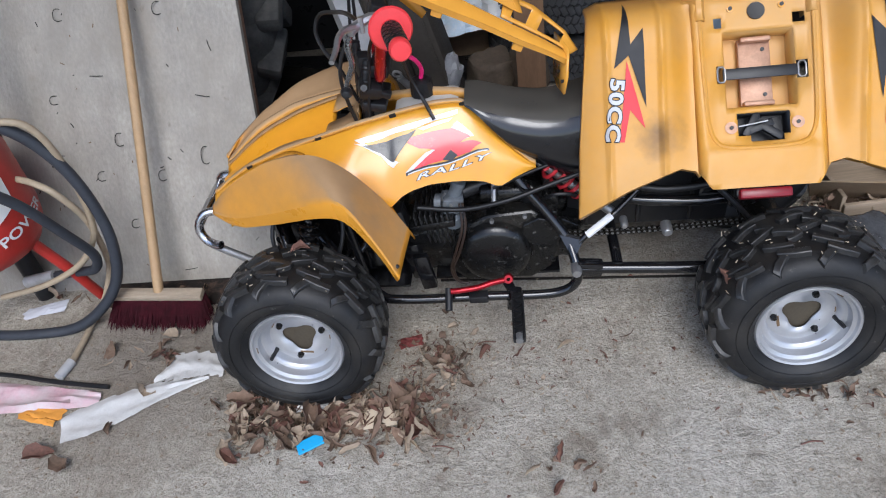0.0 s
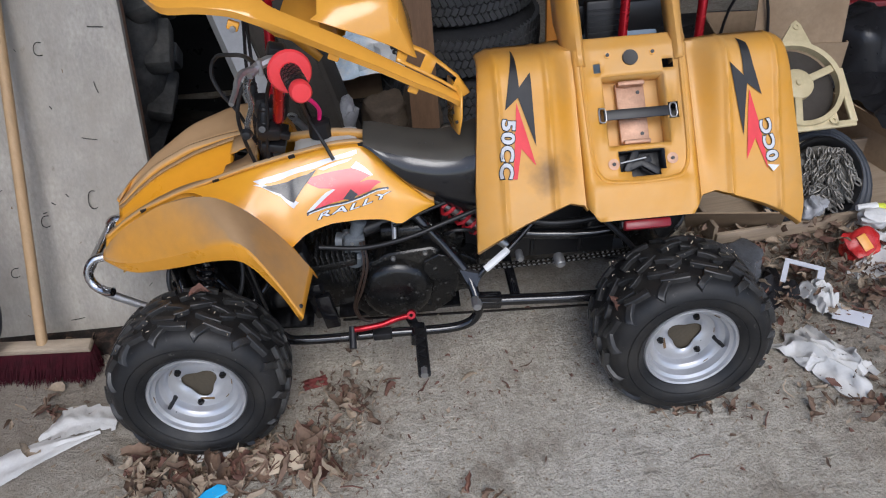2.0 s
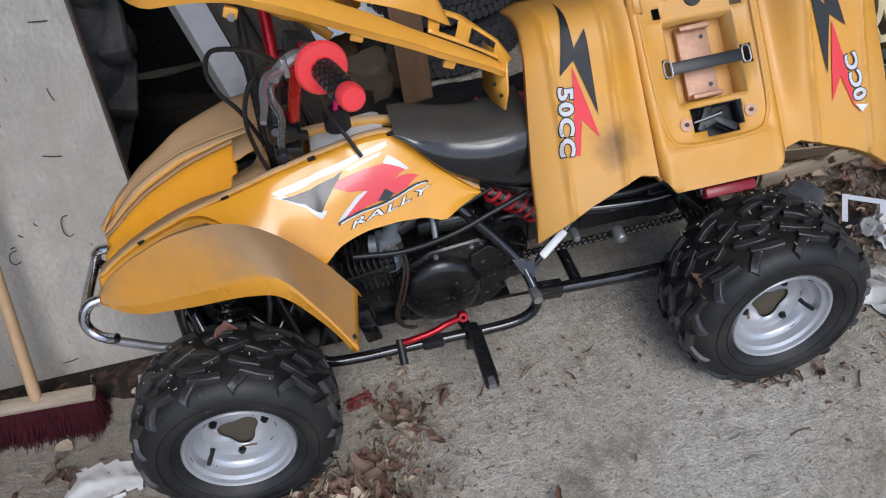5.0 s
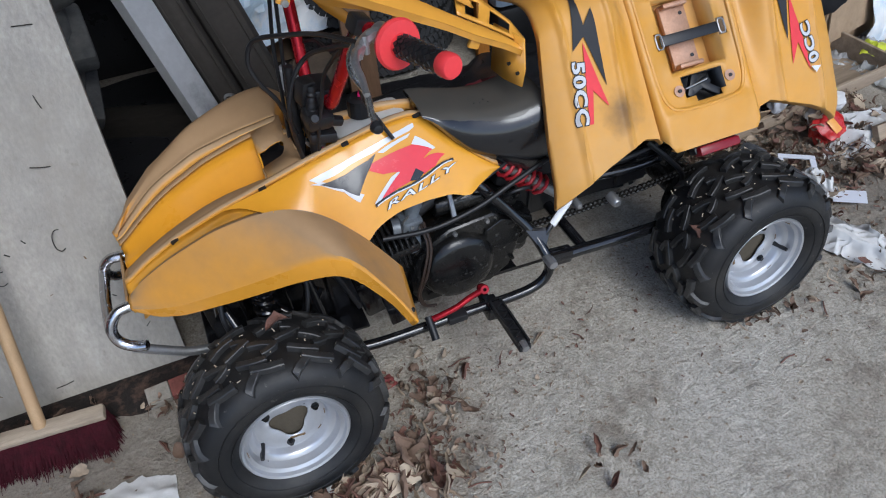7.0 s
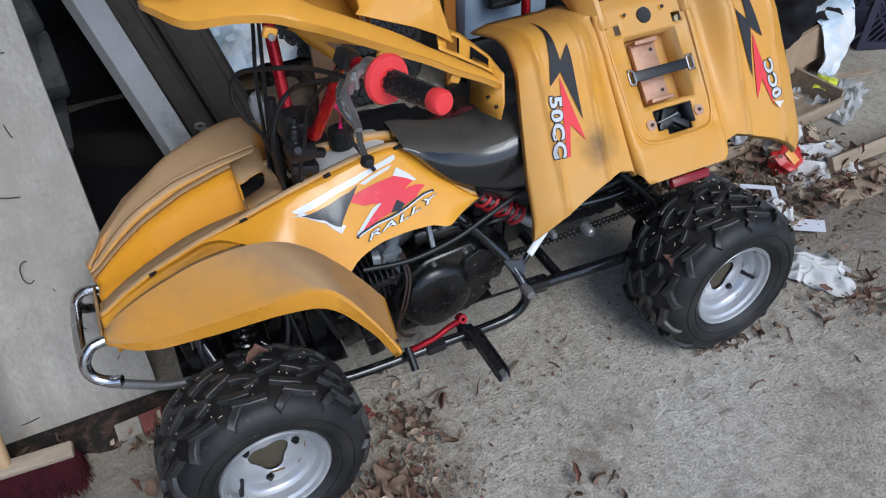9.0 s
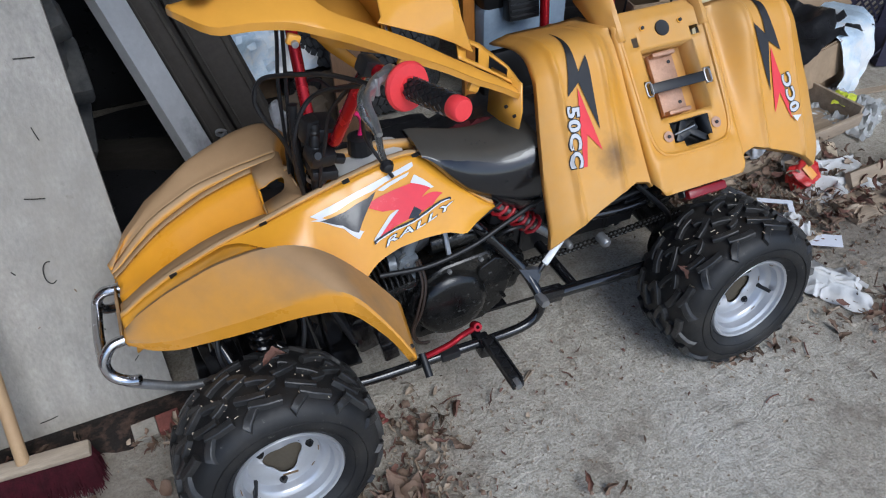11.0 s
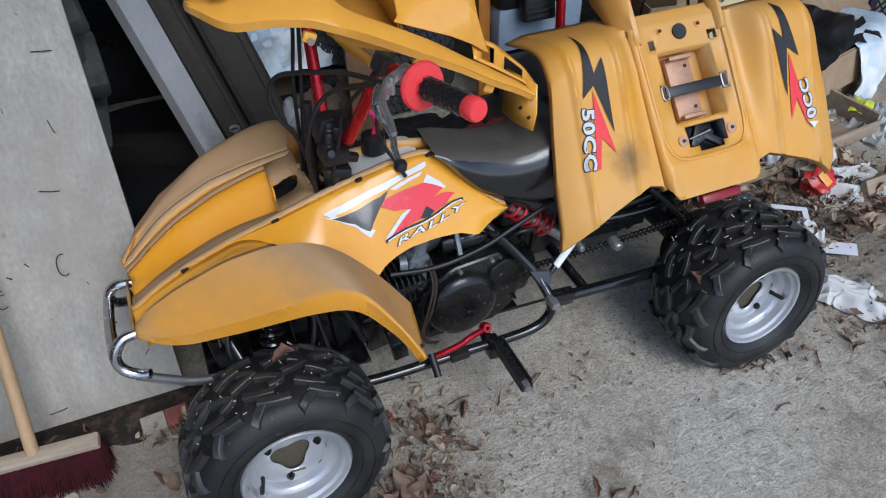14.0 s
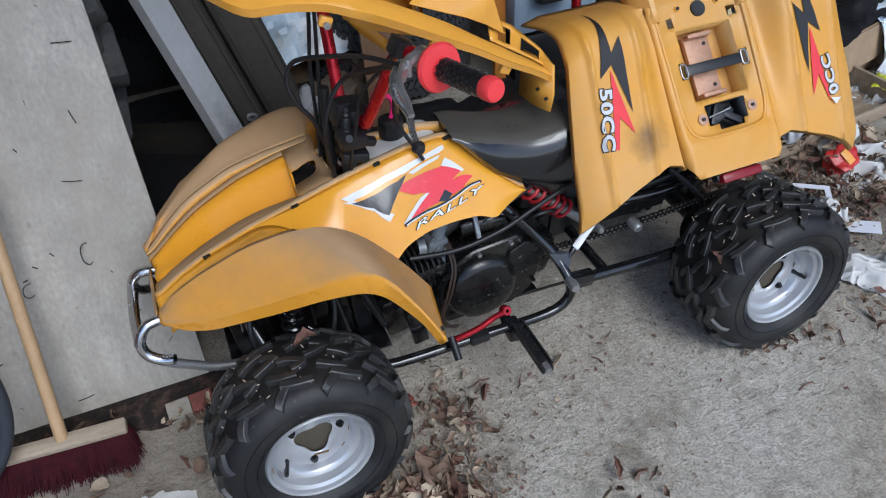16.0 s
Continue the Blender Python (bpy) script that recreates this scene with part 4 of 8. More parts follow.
def fit_text(word, start, end, top, place, grow=0.0, spacing=1.0):
    """A word laid on a surface: its baseline runs from start to end, its height to top."""
    sizes = []

    def take(a, b):
        sizes.append((a, b))
        return Vector((a, b, 0))
    text_bm(word, 1.0, take, 0.0, spacing, 1.0, 9.0).free()
    x0, x1, y0, y1 = min(p[0] for p in sizes), max(p[0] for p in sizes), min(p[1] for p in sizes), max(p[1] for p in sizes)

    def lay(a, b):
        a, b = (a - x0) / (x1 - x0), (b - y0) / (y1 - y0)
        return place(start[0] + (end[0] - start[0]) * a + (top[0] - start[0]) * b, start[1] + (end[1] - start[1]) * a + (top[1] - start[1]) * b)
    return text_bm(word, 1.0, lay, grow, spacing, 1.0, 0.3)


def on_panel(lift):
    return lambda x, t: side_pt(x, t, 1, lift)


def stroke_t(x):
    """The slanting stroke under the graphic."""
    return -131.344 * x ** 3 + 122.14 * x * x - 37.804 * x + 4.657


def word_place(lift):
    """Along the word: a from 0 to 1 along its line, b from 0 to 1 up the letters."""
    def f(a, b):
        x0_, x1_ = 0.294 + 0.150 * a, 0.303 + 0.150 * a
        t0 = -123.011 * x0_ ** 3 + 118.725 * x0_ ** 2 - 38.526 * x0_ + 5.083
        t1 = -213.892 * x1_ ** 3 + 218.615 * x1_ ** 2 - 74.888 * x1_ + 9.383
        b *= 0.88
        return side_pt(x0_ + (x1_ - x0_) * b, t0 + (t1 - t0) * b, 1, lift)
    return f


def stroke(x0_, x1_, w0, w1):
    """Short four-sided pieces that follow the stroke."""
    xs_ = [x0_ + (x1_ - x0_) * k / 12 for k in range(13)]
    return [[(a, stroke_t(a) - w0), (b, stroke_t(b) - w0), (b, stroke_t(b) + w1), (a, stroke_t(a) + w1)] for a, b in zip(xs_, xs_[1:])]


STREAK = [(0.167, 0.207), (0.193, 0.172), (0.22, 0.153), (0.247, 0.154), (0.274, 0.160), (0.302, 0.155), (0.33, 0.147), (0.359, 0.124), (0.389, 0.087), (0.389, 0.135), (0.377, 0.167), (0.334, 0.204), (0.299, 0.235), (0.27, 0.228), (0.241, 0.215), (0.193, 0.247), (0.183, 0.273)]
PANEL = [
    (DEC_W, 0.0020, STREAK, "white streak of the side graphic"),
    (DEC_W, 0.0020, [(0.386, 0.233), (0.42, 0.372), (0.389, 0.508), (0.401, 0.406), (0.389, 0.371), (0.374, 0.312)], "white flash of the side graphic"),
    (DEC_W, 0.0020, [(0.271, 0.743), (0.316, 0.579), (0.34, 0.546), (0.33, 0.607), (0.284, 0.763)], "white flash of the side graphic"),
    (DEC_W, 0.0020, [(0.305, 0.253), (0.378, 0.19), (0.37, 0.23), (0.315, 0.290)], "white flash of the side graphic"),
    (DEC_W, 0.0022, [(0.166, 0.262), (0.186, 0.300), (0.222, 0.412), (0.246, 0.600), (0.258, 0.575), (0.249, 0.52), (0.222, 0.360), (0.19, 0.262)], "white lower border of the side graphic"),
    (DEC_B, 0.0024, [(0.183, 0.286), (0.22, 0.266), (0.282, 0.281), (0.301, 0.253), (0.29, 0.322), (0.276, 0.393), (0.248, 0.542), (0.222, 0.383)], "glossy black wedge of the side graphic"),
    (DEC_R, 0.0030, [(0.279, 0.389), (0.288, 0.331), (0.328, 0.33), (0.375, 0.32), (0.399, 0.371), (0.413, 0.4), (0.389, 0.508), (0.436, 0.400), (0.409, 0.615), (0.382, 0.685), (0.369, 0.588), (0.354, 0.71), (0.281, 0.766), (0.337, 0.566), (0.303, 0.501)], "red lightning shape of the side graphic"),
    (DEC_B, 0.0036, [(0.351, 0.704), (0.369, 0.588), (0.383, 0.665), (0.37, 0.727)], "black notch of the side graphic"),
    (DEC_B, 0.0036, stroke(0.272, 0.450, 0.020, 0.020), "black stroke of the side graphic"),
    (DEC_W, 0.0042, stroke(0.276, 0.446, -0.004, 0.018), "thin white line of the side graphic"),
]
for m_, lift, poly_, lab in PANEL:
    qpart("side_graphic", drape(bmesh.new(), poly_ if isinstance(poly_[0], list) else [poly_], on_panel(lift), 0.008), m_, lab, smooth=True)
for grow, lift, m_, lab in ((0.052, 0.0030, DEC_B, "black outline of the panel word"), (0.012, 0.0040, DEC_W, "white panel word")):
    qpart("panel_lettering", fit_text("RALLY", (0, 0), (1, 0), (0, 1), word_place(lift), grow, 1.15), m_, lab)

# seat
SEAT = [(0.405, 0.048, 0.600, 0.590), (0.43, 0.070, 0.595, 0.572), (0.47, 0.080, 0.583, 0.516), (0.52, 0.085, 0.568, 0.460), (0.57, 0.089, 0.560, 0.430), (0.62, 0.093, 0.565, 0.402), (0.66, 0.095, 0.580, 0.390)]
rows = []
for i in range(29):
    x = 0.405 + 0.252 * i / 28
    hw, zt, zb = soft_knots(x, SEAT, 0.018)
    drop = min(0.060, (zt - zb) * 0.7)
    half = [(hw * 0.22, zt), (hw * 0.42, zt - 0.001)]
    half += [(hw * (0.42 + 0.58 * math.sin(math.pi / 2 * k / 8)), zt - 0.001 - drop * (1 - math.cos(math.pi / 2 * k / 8))) for k in range(1, 9)]
    z0 = half[-1][1]
    for g in (0.2, 0.4, 0.6, 0.8, 1.0):
        half.append((hw * (1.0 + 0.05 * math.sin(math.pi * g) - 0.24 * g ** 1.6), z0 + (min(zb, z0 - 0.002) - z0) * g))
    rows.append([Vector((x, C + a_, z_)) for a_, z_ in half[::-1]] + [Vector((x, C, zt))] + [Vector((x, C - a_, z_)) for a_, z_ in half])
bm = bmesh.new()
V = sheet(bm, rows)
bm.faces.new(V[0])
bm.faces.new(V[-1])
seat = qpart("seat", bm, VINYL, "black vinyl seat with grey dust and scuffs on top", angle=60)
rnd = random.Random(19)
for k in range(12):
    x, y = rnd.uniform(0.48, 0.60), C + rnd.uniform(-0.035, 0.075)
    zt = soft_knots(x, SEAT, 0.018)[1]
    part("scuff", box_bm((rnd.uniform(0.001, 0.0025), rnd.uniform(0.003, 0.009), 0.0012), pose(x, y, zt - 0.030 * max(0.0, abs(y - C) - 0.036) / 0.04 + 0.0006, 0, 6, rnd.uniform(-40, 40))), CABLE, seat, "dark scuff mark", smooth=False)

# fuel tank
bm = box_bm((0.150, 0.100, 0.095), pose(0.322, C + 0.022, 0.530, 0, -4, 0), 0.020)
tank = qpart("fuel_tank", bm, TANK, "milky white plastic fuel tank")
part("cap", lathe_bm([(0.0, 0.038), (0.016, 0.038), (0.024, 0.034), (0.026, 0.006), (0.026, 0.0)], 14, pose(0.310, C + 0.032, 0.580, 90, 0, 0)), BLACKPL, tank, "black screw cap", angle=25)
qpart("filler_neck", rod_bm((0.310, C + 0.032, 0.565), (0.310, C + 0.032, 0.586), 0.019, 14), TANK)
qpart("breather_hose", tube_bm([(0.311, 0.382, 0.614), (0.316, 0.375, 0.645), (0.302, 0.355, 0.68), (0.27, 0.34, 0.70)], 0.0048, 8), PINK, "bright pink breather hose")
qpart("breather_hose", tube_bm([(0.215, 0.33, 0.55), (0.21, 0.34, 0.60), (0.205, 0.36, 0.64)], 0.0048, 8), PINK, "bright pink breather hose")

# steering post and handlebar
qpart("steering_post", rod_bm((0.15, C, 0.30), (0.225, C, 0.67), 0.017), FRAME)
qpart("post_bracket", box_bm((0.05, 0.10, 0.02), pose(0.216, C, 0.60, 0, 12, 0), 0.004), BLACKPL)
BAR = [(0.238, C - 0.03, 0.668), (0.241, 0.302, 0.668), (0.247, 0.287, 0.692), (0.267, 0.247, 0.771), (0.280, 0.220, 0.824), (0.291, 0.190, 0.847), (0.305, 0.150, 0.852), (0.316, 0.111, 0.852), (0.346, -0.005, 0.868)]
bar_line = [(x - 0.38 * (C - y), 2 * C - y, z) for x, y, z in BAR[::-1]] + BAR
bar = qpart("handlebar", tube_bm(bar_line, 0.0115, 12, 5), RED, "red anodised tubular handlebar")
part("bar_clamp", box_bm((0.040, 0.070, 0.030), pose(0.236, C, 0.672, 0, 10, 0), 0.006), BLACKPL, bar, "black bar clamp")
for s in (1, -1):
    def mir(v):
        return Vector((v[0] - (0 if s == 1 else 0.38 * (C - v[1])), v[1] if s == 1 else 2 * C - v[1], v[2]))
    g0, g1 = Vector((0.316, 0.111, 0.852)), Vector((0.348, -0.011, 0.869))
    gv = g1 - g0
    bm = lathe_bm([(0.0115, 0.0), (0.015, 0.004), (0.0165, 0.03), (0.0165, 0.095), (0.0160, 0.108)], 20, along(mir(g0), mir(g1)))
    grip = part("grip", bm, BLACKPL, bar, "black patterned rubber grip")
    # raised diamonds of the grip
    bm = bmesh.new()
    for j in range(9):
        for k in range(10):
            t = 2 * math.pi * (k + 0.5 * (j % 2)) / 10
            m_ = along(mir(g0), mir(g1)) @ pose(0.0165 * math.cos(t), 0.014 + j * 0.010, 0.0165 * math.sin(t), 0, -math.degrees(t), 0) @ pose(0, 0, 0, 45, 0, 0)
            box(bm, (0.0026, 0.0068, 0.0068), m_)
    part("grip_pattern", bm, BLACKPL, grip, smooth=False)
    part("flange", lathe_bm([(0.012, -0.012), (0.027, -0.013), (0.036, -0.009), (0.038, -0.002), (0.035, 0.003), (0.018, 0.005), (0.0165, 0.012)], 28, along(mir(g0), mir(g1))), REDRUB, grip, "red rubber hand guard ring")
    part("end_cap", lathe_bm([(0.0168, 0.106), (0.0178, 0.110), (0.0178, 0.124), (0.015, 0.128), (0.0, 0.129)], 20, along(mir(g0), mir(g1))), REDRUB, grip, "faded red rubber end cap")
    br = part("lever_bracket", tube_bm([mir((0.300, 0.135, 0.862)), mir((0.282, 0.128, 0.868)), mir((0.262, 0.115, 0.864)), mir((0.250, 0.095, 0.858))], 0.010, 8, radii=lambda f: 0.0105 - 0.003 * f), STEEL, bar, "cast grey lever bracket")
    part("perch_clamp", lathe_bm([(0.0118, -0.010), (0.0175, -0.010), (0.0175, 0.010), (0.0118, 0.010)], 16, along(mir((0.305, 0.150, 0.852)), mir((0.316, 0.111, 0.852))), True), STEEL, br)
    part("perch_bolt", rod_bm(mir((0.268, 0.112, 0.878)), mir((0.268, 0.112, 0.850)), 0.0045, 8), STEEL, br)
    part("lever", tube_bm([mir((0.266, 0.142, 0.858)), mir((0.246, 0.120, 0.848)), mir((0.240, 0.098, 0.832)), mir((0.248, 0.070, 0.815)), mir((0.243, 0.040, 0.802)), mir((0.242, 0.022, 0.796))], 0.006, 10, radii=lambda f: 0.0075 - 0.0032 * f), GUNMETAL, br, "worn dark alloy brake lever")
    part("lever_ball", lathe_bm([(0.0, -0.011), (0.007, -0.008), (0.0105, 0.0), (0.007, 0.008), (0.0, 0.011)], 12, pose(*mir((0.242, 0.017, 0.792)))), BLACKPL, br)
    part("switch_box", box_bm((0.03, 0.03, 0.028), pose(*mir((0.283, 0.195, 0.855)), 10, 20, 15), 0.005), BLACKPL, bar)
part("parking_lever", tube_bm([(0.258, 0.105, 0.864), (0.244, 0.085, 0.869), (0.237, 0.062, 0.866), (0.236, 0.035, 0.859), (0.232, 0.006, 0.852)], 0.006, 8, radii=lambda f: 0.0065 - 0.002 * f), STEEL, bar, "bare metal second lever")
for r_, pts in ((0.0042, [(0.262, 0.125, 0.862), (0.225, 0.20, 0.850), (0.185, 0.28, 0.822), (0.140, 0.33, 0.800), (0.122, 0.335, 0.765), (0.131, 0.33, 0.725), (0.155, 0.33, 0.68), (0.175, 0.34, 0.60)]),
                (0.0042, [(0.262, 0.13, 0.858), (0.240, 0.22, 0.815), (0.212, 0.28, 0.778), (0.184, 0.285, 0.745), (0.165, 0.285, 0.69), (0.165, 0.295, 0.62), (0.18, 0.31, 0.52)]),
                (0.0036, [(0.275, 0.19, 0.846), (0.262, 0.24, 0.80), (0.235, 0.28, 0.74), (0.222, 0.29, 0.68), (0.205, 0.30, 0.60), (0.20, 0.31, 0.50)]),
                (0.0040, [(0.272, 0.205, 0.84), (0.29, 0.26, 0.76), (0.30, 0.31, 0.66), (0.325, 0.30, 0.60), (0.34, 0.285, 0.57)]),
                (0.0036, [(0.205, 0.40, 0.90), (0.200, 0.40, 0.84), (0.191, 0.40, 0.745), (0.181, 0.395, 0.655), (0.172, 0.39, 0.56), (0.172, 0.39, 0.50)]),
                (0.0036, [(0.195, 0.41, 0.91), (0.192, 0.41, 0.84), (0.178, 0.405, 0.745), (0.172, 0.395, 0.655), (0.165, 0.385, 0.56), (0.165, 0.385, 0.50)]),
                (0.0032, [(0.225, 0.44, 0.72), (0.25, 0.40, 0.74), (0.262, 0.33, 0.75), (0.268, 0.25, 0.80)])):
    qpart("cable", tube_bm(pts, r_, 7, 8), CABLE, "black control cable")


def ribbed(pts, r):
    """A corrugated sleeve."""
    return tube_bm(pts, r, 10, 14, radii=lambda f: r * (1.0 + 0.10 * math.sin(f * 150)))


qpart("wire_loom", ribbed([(0.215, 0.325, 0.70), (0.205, 0.315, 0.64), (0.200, 0.315, 0.57), (0.205, 0.32, 0.50)], 0.0105), CABLE, "black ribbed wire loom")
qpart("wire_loom", ribbed([(0.190, 0.37, 0.72), (0.184, 0.365, 0.65), (0.182, 0.36, 0.57), (0.19, 0.36, 0.50)], 0.009), CABLE, "black ribbed wire loom")
qpart("hose_clip", lathe_bm([(0.0195, -0.004), (0.0195, 0.004), (0.017, 0.004), (0.017, -0.004)], 14, pose(0.206, C - 0.012, 0.575, 78, 0, -80), True), STEEL, "steel hose clip")
th = qpart("throttle_housing", box_bm((0.052, 0.046, 0.034), pose(0.214, 0.315, 0.640, 16, 10, 8), 0.010), BLACKPL, "black ignition switch housing")
part("switch_rim", lathe_bm([(0.0, -0.003), (0.007, -0.003), (0.009, 0.0), (0.009, 0.01), (0.0, 0.01)], 16, pose(0.205, 0.293, 0.652, -30, 0, 10)), BLACKPL, th)
part("housing_lug", box_bm((0.022, 0.016, 0.016), pose(0.246, 0.305, 0.628, 10, 20, 0), 0.004), BLACKPL, th)
part("housing_neck", box_bm((0.030, 0.030, 0.05), pose(0.205, 0.335, 0.685, 10, 8, 20), 0.007), BLACKPL, th)

# bumper
def bumper_side(s):
    def mv(x, y, z):
        return (x, y if s == 1 else 2 * C - y, z)
    return [
        ("bumper_loop", [mv(-0.202, 0.236, 0.306), mv(-0.224, 0.244, 0.306), mv(-0.246, 0.254, 0.318), mv(-0.252, 0.262, 0.345), mv(-0.236, 0.270, 0.372), mv(-0.209, 0.276, 0.378), mv(-0.12, 0.285, 0.372)], 0.0105),
        ("bumper_tube", [mv(-0.228, 0.246, 0.302), mv(-0.185, 0.250, 0.266), mv(-0.131, 0.255, 0.228), mv(-0.04, 0.265, 0.20)], 0.0095)]


bump = qpart("front_bumper", tube_bm([(-0.253, 0.262, 0.345), (-0.257, 0.35, 0.342), (-0.253, 0.438, 0.345)], 0.0105, 12), CHROME, "bent chrome tube bumper")
for s in (1, -1):
    for nm, pts, r in bumper_side(s):
        part(nm, tube_bm(pts, r, 12), CHROME if nm == "bumper_loop" else STEEL, bump)

# chassis
def plate_gusset():
    """A small three-sided plate welded between the down tube and the strut."""
    bm = bmesh.new()
    near = [Vector(v) for v in ((0.590, 0.216, 0.290), (0.640, 0.203, 0.282), (0.618, 0.182, 0.240))]
    far = [v + Vector((0, 0.006, 0.004)) for v in near]
    N_, F_ = [bm.verts.new(v) for v in near], [bm.verts.new(v) for v in far]
    bm.faces.new(N_)
    bm.faces.new(F_[::-1])
    for k in range(3):
        bm.faces.new((N_[k], F_[k], F_[(k + 1) % 3], N_[(k + 1) % 3]))
    return bm


def ftube(name, pts, r, label="", material=FRAME, n=10):
    return qpart(name, tube_bm(pts, r, n, 6), material, label)


for s in (1, -1):
    def f(p):
        return (p[0], p[1] if s == 1 else 2 * C - p[1], p[2])
    ftube("frame_rail", [f(p) for p in ((0.0, 0.30, 0.30), (0.08, 0.235, 0.24), (0.16, 0.185, 0.17), (0.22, 0.172, 0.158), (0.42, 0.170, 0.157), (0.545, 0.170, 0.154), (0.60, 0.171, 0.164), (0.624, 0.172, 0.192), (0.624, 0.176, 0.226), (0.617, 0.198, 0.252), (0.604, 0.222, 0.280), (0.566, 0.246, 0.330), (0.523, 0.263, 0.386), (0.500, 0.282, 0.425), (0.55, 0.30, 0.445), (1.05, 0.28, 0.442))], 0.0115, "black painted frame tube")
    ftube("frame_strut", [f(p) for p in ((0.617, 0.192, 0.240), (0.627, 0.204, 0.264), (0.649, 0.212, 0.290), (0.709, 0.239, 0.322), (0.80, 0.28, 0.40))], 0.0068)
    ftube("suspension_arm", [f(p) for p in ((0.02, 0.30, 0.26), (0.0, 0.17, 0.19))], 0.011)
    ftube("suspension_arm", [f(p) for p in ((0.14, 0.28, 0.26), (0.03, 0.16, 0.185))], 0.011)
    ftube("suspension_arm", [f(p) for p in ((-0.06, 0.28, 0.34), (-0.02, 0.17, 0.24))], 0.010)
    ftube("frame_upright", [f(p) for p in ((-0.06, 0.255, 0.44), (-0.05, 0.25, 0.27))], 0.011)
    ftube("frame_upright", [f(p) for p in ((0.10, 0.24, 0.48), (0.13, 0.22, 0.20))], 0.011)
    # coil shock
    a, b = Vector(f((0.035, 0.255, 0.455))), Vector(f((0.02, 0.175, 0.235)))
    sh = qpart("shock_absorber", rod_bm(a, b, 0.012), FRAME, "black coil-over shock absorber")
    m_ = along(a, b)
    ln = (b - a).length
    part("spring", tube_bm([m_ @ Vector((0.023 * math.cos(k * 0.7), 0.03 + (ln - 0.07) * k / 72, 0.023 * math.sin(k * 0.7))) for k in range(73)], 0.0045, 6, 1), FRAME, sh)
# made-up black panel with ribs and bolts, for the shade under the fender
fb = qpart("front_dark_panel", box_bm((0.29, 0.012, 0.28), pose(0.050, 0.315, 0.275, 0, -4, 0), 0.004), FRAME, "added black panel for the dark between the front frame tubes")
for k in range(6):
    part("stiffening_rib", box_bm((0.010, 0.016, 0.26), pose(-0.065 + 0.045 * k, 0.304, 0.275, 0, -4, 0), 0.003), FRAME, fb)
for x, z in ((-0.04, 0.40), (0.07, 0.39), (0.135, 0.36), (0.02, 0.24)):
    part("panel_bolt", lathe_bm([(0, -0.008), (0.006, -0.007), (0.007, 0.0), (0.007, 0.01)], 6, pose(x, 0.303, z)), STEEL, fb)
qpart("front_skid_plate", box_bm((0.34, 0.22, 0.006), pose(0.055, 0.36, 0.135, 0, 3, 0), 0.002), FRAME, "black skid plate under the front frame", smooth=False)
ftube("brake_hose", [(0.10, 0.24, 0.45), (0.11, 0.205, 0.36), (0.085, 0.175, 0.29), (0.04, 0.165, 0.25)], 0.005, "black brake hose", CABLE)
ftube("brake_hose", [(-0.03, 0.25, 0.43), (-0.055, 0.20, 0.35), (-0.04, 0.17, 0.28)], 0.005, "black brake hose", CABLE)
ftube("front_crossmember", [(-0.06, 0.25, 0.30), (-0.06, 0.45, 0.30)], 0.012)
ftube("steering_rod", [(0.06, 0.16, 0.24), (0.13, 0.33, 0.26)], 0.006)
qpart("cable_tag", box_bm((0.016, 0.072, 0.013), along((0.648, 0.2085, 0.290), (0.709, 0.2375, 0.3225)) @ pose(0, 0.036, 0, 0, 20, 0), 0.004), WHITEPL, "white paper tag wrapped round the strut")
qpart("gusset_plate", plate_gusset(), FRAME, "black gusset plate between the frame tubes", smooth=False)
ftube("swing_arm", [(0.632, 0.176, 0.224), (0.70, 0.178, 0.218), (0.90, 0.182, 0.202), (0.99, 0.20, 0.195)], 0.0135, "black swing arm tube")
ftube("swing_arm", [(0.655, 0.47, 0.222), (0.90, 0.47, 0.202), (0.99, 0.47, 0.195)], 0.014)
qpart("pivot_bracket", box_bm((0.058, 0.026, 0.036), pose(0.652, 0.178, 0.223, 0, 6, 0), 0.005), FRAME)
qpart("pivot_bolt", lathe_bm([(0, -0.012), (0.010, -0.011), (0.012, -0.004), (0.012, 0.02)], 8, pose(0.622, 0.158, 0.232)), STEEL)
qpart("rear_axle", rod_bm((1.07, 0.10, 0.19), (1.07, 0.60, 0.19), 0.016), FRAME)
qpart("axle_carrier", rod_bm((1.07, 0.27, 0.19), (1.07, 0.43, 0.19), 0.045), ENGINE)
qpart("sprocket", lathe_bm([(0.0, -0.002), (0.085, -0.002), (0.088, 0), (0.085, 0.002), (0.0, 0.002)], 36, pose(1.07, 0.262, 0.19)), OILCHAIN)
qpart("exhaust_pipe", tube_bm([(0.70, 0.30, 0.335), (0.78, 0.28, 0.325), (0.92, 0.27, 0.322), (1.0, 0.29, 0.33), (1.10, 0.33, 0.34)], 0.021, 12, radii=lambda f: 0.013 + 0.016 * min(1, max(0, f * 3 - 1.6))), FRAME, "black exhaust pipe and silencer")
qpart("chain_bolt", lathe_bm([(0, -0.016), (0.008, -0.015), (0.012, -0.010), (0.013, 0.018)], 10, pose(0.828, 0.240, 0.268)), STEEL)
qpart("chain_bolt", lathe_bm([(0, -0.014), (0.006, -0.013), (0.009, -0.008), (0.009, 0.018)], 10, pose(0.735, 0.250, 0.285)), STEEL)
